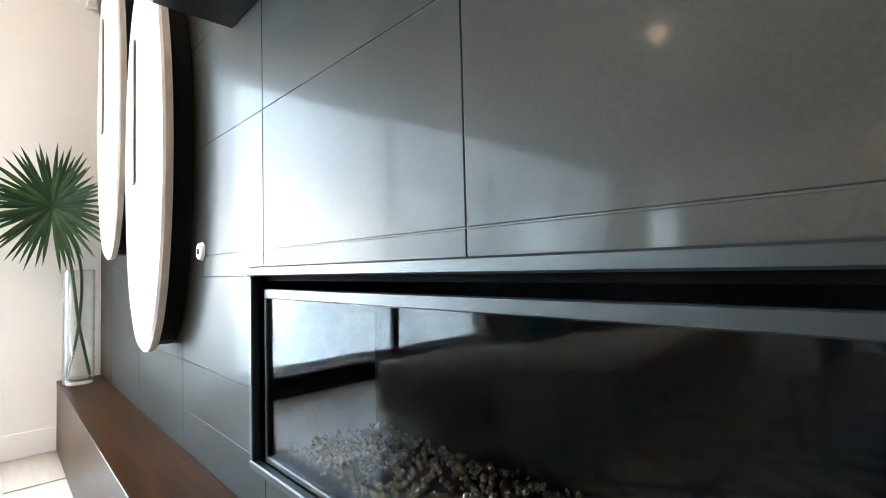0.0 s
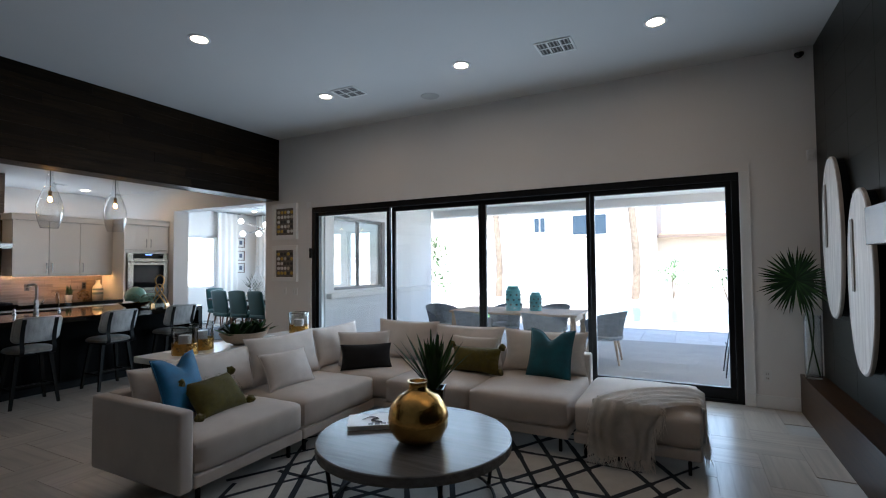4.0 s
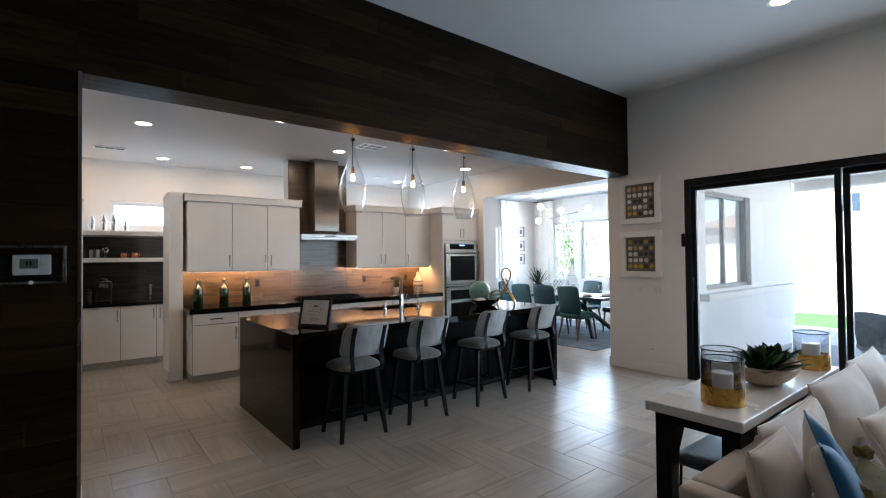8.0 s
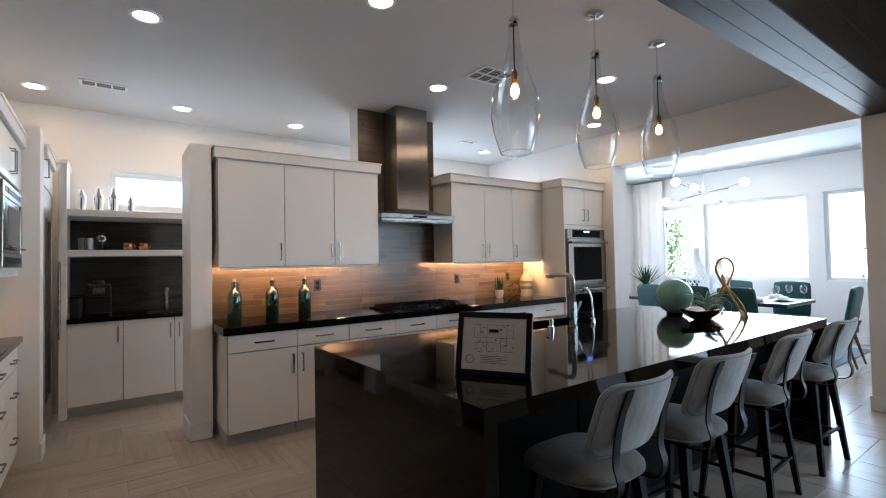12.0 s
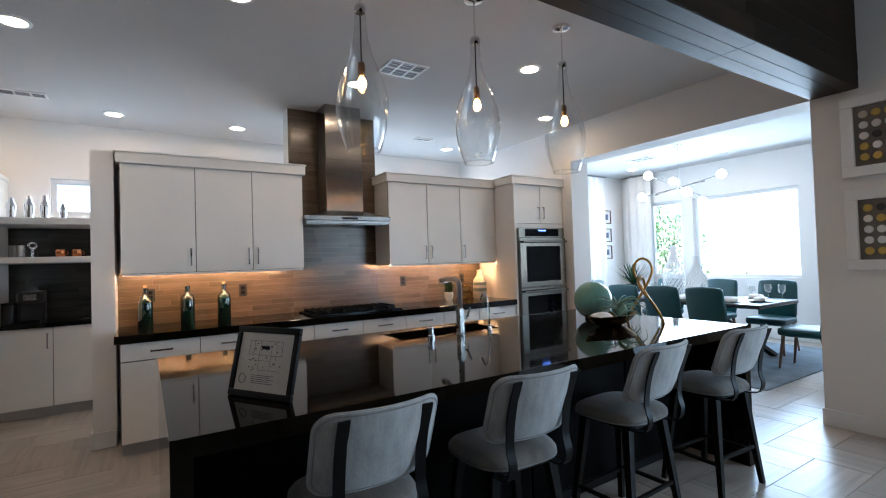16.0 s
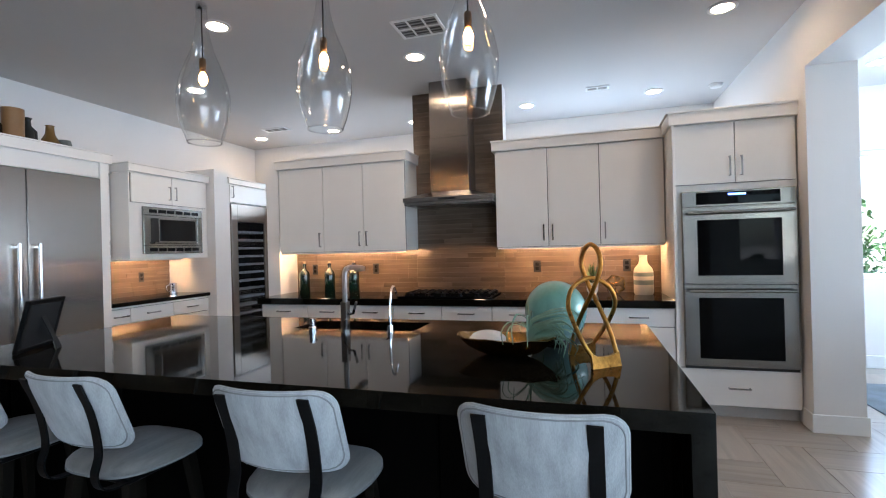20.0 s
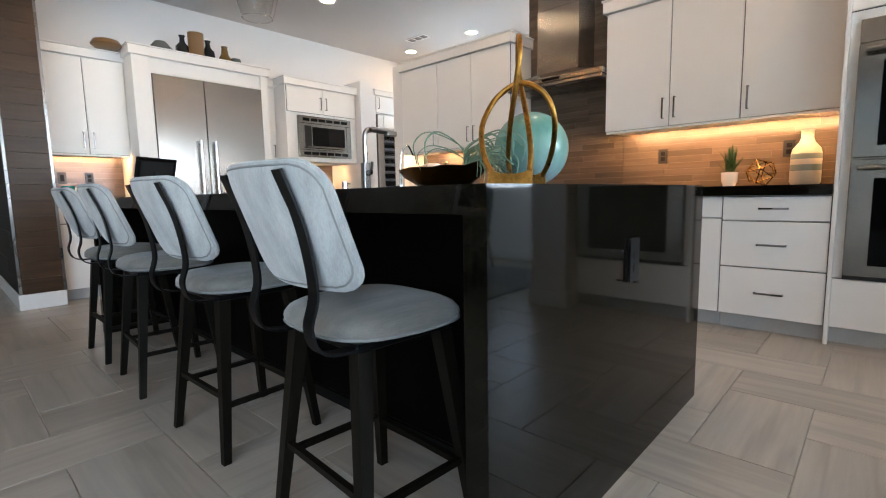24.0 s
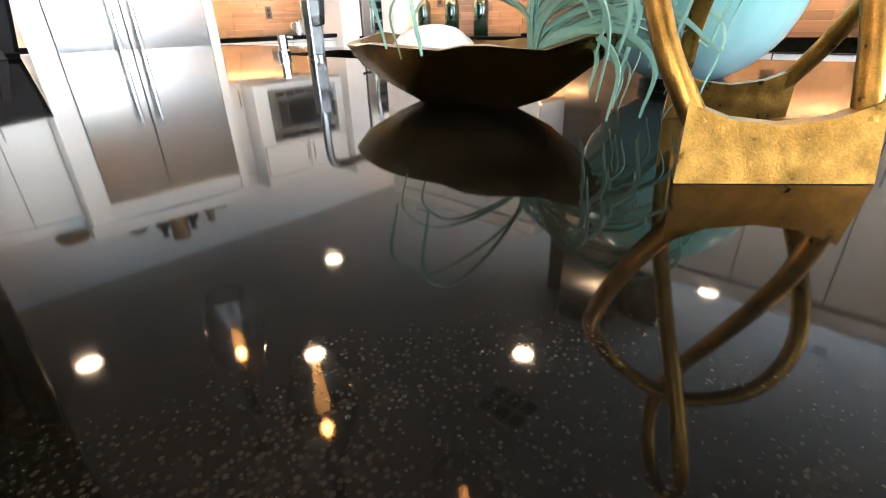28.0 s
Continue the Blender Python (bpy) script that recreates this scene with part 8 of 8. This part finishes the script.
for x, y, rz in ((-4.02, 4.18, 4), (-3.97, 5.42, 180), (-3.12, 5.42, 182), (-2.15, 4.80, 92), (-4.87, 4.80, -88)):
    copy_thing(pc, pose(x, y, -0.02, 0, 0, rz))


def lantern(x, y, h, w):
    ob = thing("aqua_lantern", (x, y, 0.727), label="aqua glazed ceramic lantern with pierced sides", category="lantern", group="aqua lanterns")
    part("body", lathe([(0, 0), (w, 0), (w * 1.04, h * 0.08), (w * 1.04, h * 0.82), (w * 0.8, h * 0.9), (w * 0.8, h), (w * 0.7, h), (w * 0.7, h * 0.88), (0, h * 0.85)], 28), AQUA, ob, smooth=40)
    for k in range(8):
        for j in range(3):
            bm = bmesh.new()
            bmesh.ops.create_uvsphere(bm, u_segments=8, v_segments=6, radius=w * 0.14, matrix=pose(w * 1.03 * math.cos(k * 0.785 + j * 0.39), w * 1.03 * math.sin(k * 0.785 + j * 0.39), h * (0.25 + 0.2 * j)))
            part("hole", bm, DARKPLASTIC, ob)


lantern(-3.57, 4.75, 0.40, 0.12)
lantern(-3.21, 4.82, 0.30, 0.095)
for k, x in enumerate((-0.35, -0.1)):
    ob = thing("wire_chair", (x, 4.6 + k * 0.1, -0.028), 90, label="black wire outdoor chair", category="chair", group="wire chairs")
    for i in range(9):
        y = -0.2 + i * 0.05
        part("wire", tube(arc([(0.22, y, 0.42), (0.0, y * 0.95, 0.40), (-0.2, y, 0.46), (-0.27, y * 0.8, 0.78)], 5), 0.006, 5), BLACKMETAL, ob)
    for sx in (-1, 1):
        for sy in (-1, 1):
            part("leg", tube([(sx * 0.24, sy * 0.23, 0), (sx * 0.18, sy * 0.18, 0.42)], 0.008, 6), BLACKMETAL, ob)

fixed("lawn", boxes((-9.5, -6.1, 7.9, 12.5, -0.075, -0.05)), GRASS, "small green lawn", "lawn")
fixed("pool_water", box(-4.0, 4.5, 10.5, 15.5, -0.074, -0.062), WATER, "pale blue swimming pool water", "water")
fixed("pool_coping", boxes((-4.3, 4.8, 10.2, 10.5, -0.075, -0.03), (-4.3, 4.8, 15.5, 15.8, -0.075, -0.03), (-4.3, -4.0, 10.5, 15.5, -0.075, -0.03), (4.5, 4.8, 10.5, 15.5, -0.075, -0.03)), PATIO_M, "pale pool coping", "pool")
fixed("garden_wall", boxes((-40, 40, 21.0, 21.3, -0.1, 1.9), (-40, 40, 20.95, 21.35, 1.9, 2.0)), STUCCO, "pale block garden wall", "wall")


def neighbour_house():
    ob = thing("neighbour_house", label="pale stuccoed two-storey house with a tile roof", category="house")
    st2 = mat("house_stucco", (0.70, 0.63, 0.54), 0.9, var=0.05, scale=1, fine=30, bump=0.004)
    part("wall", boxes((-22, -2.5, 27, 36, -0.1, 6.0), (-2.5, 4.0, 29, 36, -0.1, 3.2)), st2, ob)
    roof = mat("clay_tile", (0.34, 0.22, 0.15), 0.85, var=0.2, scale=2, fine=12, bump=0.03)
    for x0, x1, y0, y1, z, h in ((-22.7, -1.8, 26.3, 36.5, 6.0, 1.6), (-2.5, 4.7, 28.3, 36.5, 3.2, 1.5)):
        bm = bmesh.new()
        lo = [bm.verts.new(p) for p in ((x0, y0, z), (x1, y0, z), (x1, y1, z), (x0, y1, z))]
        c = (y1 - y0) / 2
        ri = [bm.verts.new(p) for p in ((x0 + c * 0.8, (y0 + y1) / 2, z + h), (x1 - min(c, (x1 - x0) * 0.45) * 0.8, (y0 + y1) / 2, z + h))]
        bm.faces.new((lo[0], lo[1], ri[1], ri[0]))
        bm.faces.new((lo[2], lo[3], ri[0], ri[1]))
        bm.faces.new((lo[1], lo[2], ri[1]))
        bm.faces.new((lo[3], lo[0], ri[0]))
        bm.faces.new(lo)
        part("roof", bm, roof, ob)
        part("fascia", box(x0, x1, y0 - 0.02, y0 + 0.05, z - 0.18, z), mat("fascia", (0.2, 0.15, 0.12), 0.8) if "fascia" not in bpy.data.materials else bpy.data.materials["fascia"], ob)
    for x, z, w, h in ((-9.3, 4.0, 0.7, 0.9), (-6.2, 3.9, 2.0, 1.2)):
        wd = part("window", boxes((x - w / 2 - 0.08, x + w / 2 + 0.08, 26.93, 27.0, z - h / 2 - 0.08, z - h / 2), (x - w / 2 - 0.08, x + w / 2 + 0.08, 26.93, 27.0, z + h / 2, z + h / 2 + 0.08), (x - w / 2 - 0.08, x - w / 2, 26.93, 27.0, z - h / 2, z + h / 2), (x + w / 2, x + w / 2 + 0.08, 26.93, 27.0, z - h / 2, z + h / 2), (x - 0.03, x + 0.03, 26.94, 27.0, z - h / 2, z + h / 2)), TRIM, ob)
        part("pane", box(x - w / 2, x + w / 2, 26.96, 26.99, z - h / 2, z + h / 2), mat("far_glass", (0.03, 0.055, 0.09), 0.1, bump=0) if "far_glass" not in bpy.data.materials else bpy.data.materials["far_glass"], wd)


neighbour_house()
BARK = mat("palm_bark", (0.26, 0.20, 0.15), 0.95, var=0.3, scale=6, fine=30, bump=0.02)


def palm_tree(x, y, h, seed):
    ob = thing("palm_tree", (x, y, -0.08), label="tall palm tree with a shaggy brown trunk", category="tree", group="palm trees")
    r = random.Random(seed)
    bm = tube([(0.1 * math.sin(z), 0.05 * math.cos(z * 1.3), z) for z in (h * k / 14 for k in range(15))], [0.16 - 0.05 * k / 14 + (0.03 if k % 2 else 0) for k in range(15)], 10)
    part("trunk", bm, BARK, ob)
    for k in range(38):
        az, el = r.uniform(0, 6.28), radians(r.uniform(-25, 70))
        ln = r.uniform(1.0, 1.5)
        d = Vector((math.cos(az) * math.cos(el), math.sin(az) * math.cos(el), math.sin(el)))
        bm = bmesh.new()
        hub = Vector((0, 0, h)) + d * ln * 0.5
        for q in range(11):
            v = d + Vector((r.uniform(-0.7, 0.7), r.uniform(-0.7, 0.7), r.uniform(-0.7, 0.4)))
            blade(bm, hub, hub + v.normalized() * ln * 0.6, 0.06, 0.12, 3)
        tube([(0, 0, h), hub], 0.02, 4, bm)
        part("frond", bm, LEAF, ob)


palm_tree(-9.2, 19.0, 6.5, 1)
palm_tree(-3.0, 19.4, 7.0, 2)


def shrub(x, y, r0, h, seed, material, label="rounded green garden shrub"):
    ob = thing("shrub", (x, y, -0.08), label=label, category="shrub", group="garden shrubs")
    r = random.Random(seed)
    bm = bmesh.new()
    for k in range(5):
        tube([(0, 0, 0), (r.uniform(-0.3, 0.3) * r0, r.uniform(-0.3, 0.3) * r0, h * 0.6)], [0.02, 0.008], 5, bm)
    part("stems", bm, BARK, ob)
    bm = bmesh.new()
    for k in range(420 if h < 2 else 1100):
        a, e, q = r.uniform(0, 6.28), r.uniform(-0.6, 1.5), r.random() ** 0.4
        p = Vector((r0 * q * math.cos(a) * math.cos(e), r0 * q * math.sin(a) * math.cos(e), h * 0.5 + h * 0.5 * q * math.sin(e)))
        p.z = max(0.04, p.z)
        d = Vector((r.uniform(-1, 1), r.uniform(-1, 1), r.uniform(-0.2, 1))).normalized() * r.uniform(0.08, 0.16)
        blade(bm, p, p + d, 0.06, 0.0, 2)
    st = part("foliage", bm, material, ob)
    st["kind"] = "stuff"


for k, (x, y, r0, h) in enumerate(((-9.6, 8.6, 0.7, 0.9), (-10.3, 8.2, 0.5, 1.0), (-8.4, 9.0, 0.6, 0.8), (-14.0, 5.2, 0.8, 1.6), (-14.5, 3.9, 0.7, 1.5), (0.5, 19.8, 0.9, 1.4), (-1.5, 20.1, 0.8, 1.7), (3.5, 19.6, 0.8, 1.2), (-12.6, 9.7, 0.8, 2.4), (-13.6, 10.4, 1.0, 2.8), (-8.2, 9.9, 0.9, 2.6), (-13.6, 4.6, 0.7, 2.2))):
    shrub(x, y, r0, h, 50 + k, GRASS if k % 3 == 0 else PALELEAF if h > 2 else LEAF)


def agave(x, y, seed):
    ob = thing("agave", (x, y, -0.08), label="spiky pale green agave outside the window", category="plant", group="garden agaves")
    r = random.Random(seed)
    for k in range(40):
        az, el = k * 2.4, radians(r.uniform(20, 80))
        d = Vector((math.cos(az) * math.cos(el), math.sin(az) * math.cos(el), math.sin(el))) * r.uniform(0.7, 1.0)
        part("leaf", blade(bmesh.new(), (0, 0, 0.03), d * 1.1 + Vector((0, 0, 0.03)), 0.09, 0.1, 6, 0.3), AIRPLANT, ob)


agave(-9.5, 7.9, 4)
agave(-8.3, 8.1, 5)


# ---- wall, floor and splashback pieces ----
def slate_tiles():
    wall = bpy.data.objects["wall_east"]
    ys = [0.135 + 0.6445 * k for k in range(-9, 6)]
    zs = [0.0075 + 0.3275 * k for k in range(0, 12)]
    for a, b in zip(ys, ys[1:]):
        a, b = max(a, -5.19), min(b, 3.068)
        if b - a < 0.02:
            continue
        for lo, hi in zip(zs, zs[1:]):
            hi = min(hi, 3.648)
            g = 0.0011
            cells = [(a + g, b - g, lo + g, hi - g)]
            if a < FY1 and b > FY0 and lo < FZ1 and hi > FZ0:
                a0, b0, l0, h0 = cells[0]
                cells = [c for c in ((a0, b0, FZ1, h0), (a0, b0, l0, FZ0), (a0, FY0, max(l0, FZ0), min(h0, FZ1)), (FY1, b0, max(l0, FZ0), min(h0, FZ1))) if c[1] - c[0] > 0.002 and c[3] - c[2] > 0.002]
            for c in cells:
                part("tile", box(0.172, 0.1805, c[0], c[1], c[2], c[3], 0.0012), FTILE, wall)


slate_tiles()
grout_bed = boxes((0.1738, 0.18, -5.19, 3.068, 0.0, 0.48), (0.1738, 0.18, -5.19, 3.068, 0.955, 3.648), (0.1738, 0.18, -5.19, -0.61, 0.48, 0.955), (0.1738, 0.18, 0.84, 3.068, 0.48, 0.955))
part("grout", grout_bed, GROUT_D, bpy.data.objects["wall_east"])


def splash_tiles(name, label, axis, at, spans, material, th=0.008, row=0.051, seed=1):
    """Rows of long slim tiles; axis: x for a wall that faces +x at x = at, y for one that faces +y."""
    ob = tagged(thing(name, label=label, category="splashback"), kind="structure")
    r = random.Random(seed)
    for a0, a1, z0, z1 in spans:
        n = max(1, round((z1 - z0) / row))
        h = (z1 - z0) / n
        part("grout", box(at, at + 0.004, a0, a1, z0, z1) if axis == "x" else box(a0, a1, at, at + 0.004, z0, z1), GROUT_D if material is SPLASH_D else GROUT_S, ob)
        for k in range(n):
            a = a0 - r.uniform(0, 0.4)
            while a < a1:
                ln = r.choice((0.30, 0.40, 0.45, 0.60))
                p, q = max(a, a0), min(a + ln, a1)
                if q - p > 0.015:
                    lo, hi = z0 + k * h + 0.001, z0 + (k + 1) * h - 0.001
                    t = at + th + r.uniform(-0.0008, 0.0008)
                    part("tile", box(at + 0.003, t, p + 0.001, q - 0.001, lo, hi) if axis == "x" else box(p + 0.001, q - 0.001, at + 0.003, t, lo, hi), material, ob)
                a += ln


splash_tiles("splashback", "slim brown stone-look tiles behind the range", "x", -10.85, [(-1.70, -0.20, 0.915, 1.37), (0.75, 2.218, 0.915, 1.37), (-0.20, 0.75, 0.915, 2.40)], SPLASH, seed=2)
splash_tiles("splashback", "slim brown tiles rising to the ceiling behind the hood", "x", -10.862, [(-0.215, 0.765, 2.40, 3.048)], SPLASH, seed=3)
SPLASH_X = grain_mat("splash_tile_x", (0.13, 0.094, 0.066), (0.205, 0.152, 0.108), 0.24, axis=0, scale=1.4, vary=0.30, bump=0.0004)
splash_tiles("splashback", "slim brown tiles behind the side counter", "y", -3.53, [(-8.14, -7.46, 0.915, 1.345)], SPLASH_X, seed=4)
splash_tiles("splashback", "slim brown tiles under the microwave", "y", -3.53, [(-10.76, -9.505, 0.915, 1.345)], SPLASH_X, seed=5)
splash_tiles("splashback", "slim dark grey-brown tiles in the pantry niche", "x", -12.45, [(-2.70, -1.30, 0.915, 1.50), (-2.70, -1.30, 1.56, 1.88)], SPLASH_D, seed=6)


def floor_tiles():
    """Tiles of one to two in a square herringbone; the ones by the island are single pieces."""
    floor = bpy.data.objects["floor"]
    w, ox, oy, g = 0.305, -9.085, 2.27, 0.0015
    pools = {}
    rest = {}
    for c in range(-12, 32):
        for r in range(-26, 17):
            s = (c - r + 3) % 4
            if s == 0:
                x0, x1, y0, y1, key = ox + c * w, ox + (c + 2) * w, oy + r * w, oy + (r + 1) * w, "x"
            elif s == 3:
                x0, x1, y0, y1, key = ox + c * w, ox + (c + 1) * w, oy + r * w, oy + (r + 2) * w, "y"
            else:
                continue
            if x1 > 0.17 or x0 < -12.45 or y0 < -5.2 or y1 > 6.9 or (x1 < -7.4 and y1 < -3.5):
                continue
            if -8.8 < x0 and x1 < -7.9 and -1.35 < y0 and y1 < 1.8:
                continue
            if y0 > 3.38 and (x0 < -12.1 or x1 > -6.6):
                continue
            near = -10.3 < x0 < -5.4 and -2.8 < y0 < 3.0
            if near:
                if key not in pools:
                    lx, ly = (2 * w, w) if key == "x" else (w, 2 * w)
                    bm = box(-lx / 2 + g, lx / 2 - g, -ly / 2 + g, ly / 2 - g, -0.008, 0.0, 0.0012)
                    me = bpy.data.meshes.new("tile")
                    bm.to_mesh(me)
                    bm.free()
                    me.materials.append(TILE_X if key == "x" else TILE_Y)
                    pools[key] = me
                t = new("tile", pools[key])
                t.parent = floor
                t.location = ((x0 + x1) / 2, (y0 + y1) / 2, 0.0)
            else:
                rest.setdefault(key, []).append((x0 + g, x1 - g, y0 + g, y1 - g, -0.008, 0.0))
    for key, rows in rest.items():
        vs, fs = [], []
        for x0, x1, y0, y1, z0, z1 in rows:
            k = len(vs)
            vs += [(x0, y0, z0), (x1, y0, z0), (x1, y1, z0), (x0, y1, z0), (x0, y0, z1), (x1, y0, z1), (x1, y1, z1), (x0, y1, z1)]
            fs += [tuple(k + i for i in f) for f in ((4, 5, 6, 7), (0, 1, 5, 4), (1, 2, 6, 5), (2, 3, 7, 6), (3, 0, 4, 7))]
        me = bpy.data.meshes.new("tiles")
        me.from_pydata(vs, [], fs)
        me.materials.append(ISLE_X if key == "x" else ISLE_Y)
        ob = new("tiles", me)
        ob.parent = floor
        ob["kind"] = "stuff"


def island_grain(name, axis):
    """The floor tile's surface for the joined tiles, varied tile by tile."""
    m = (TILE_X if axis == 0 else TILE_Y).copy()
    m.name = name
    nt = m.node_tree
    geo = nt.nodes.new("ShaderNodeNewGeometry")
    for l in list(nt.links):
        if l.from_node.bl_idname == "ShaderNodeObjectInfo" and l.from_socket.name == "Random":
            to = l.to_socket
            nt.links.remove(l)
            nt.links.new(geo.outputs["Random Per Island"], to)
    return m


ISLE_X, ISLE_Y = island_grain("floor_tile_x_far", 0), island_grain("floor_tile_y_far", 1)
floor_tiles()


def pavers():
    ob = bpy.data.objects["patio_slab"]
    me = None
    for i in range(-20, 4):
        for j in range(0, 9):
            x, y = i * 0.61 + 0.3, 3.70 + j * 0.61
            if x < -6.0 and y < 7.2:
                continue
            if me is None:
                bm = box(-0.302, 0.302, -0.302, 0.302, -0.02, 0.0, 0.003)
                me = bpy.data.meshes.new("paver")
                bm.to_mesh(me)
                bm.free()
                me.materials.append(PATIO_M)
            p = new("paver", me)
            p.parent = ob
            p.location = (x, y, -0.02)


pavers()
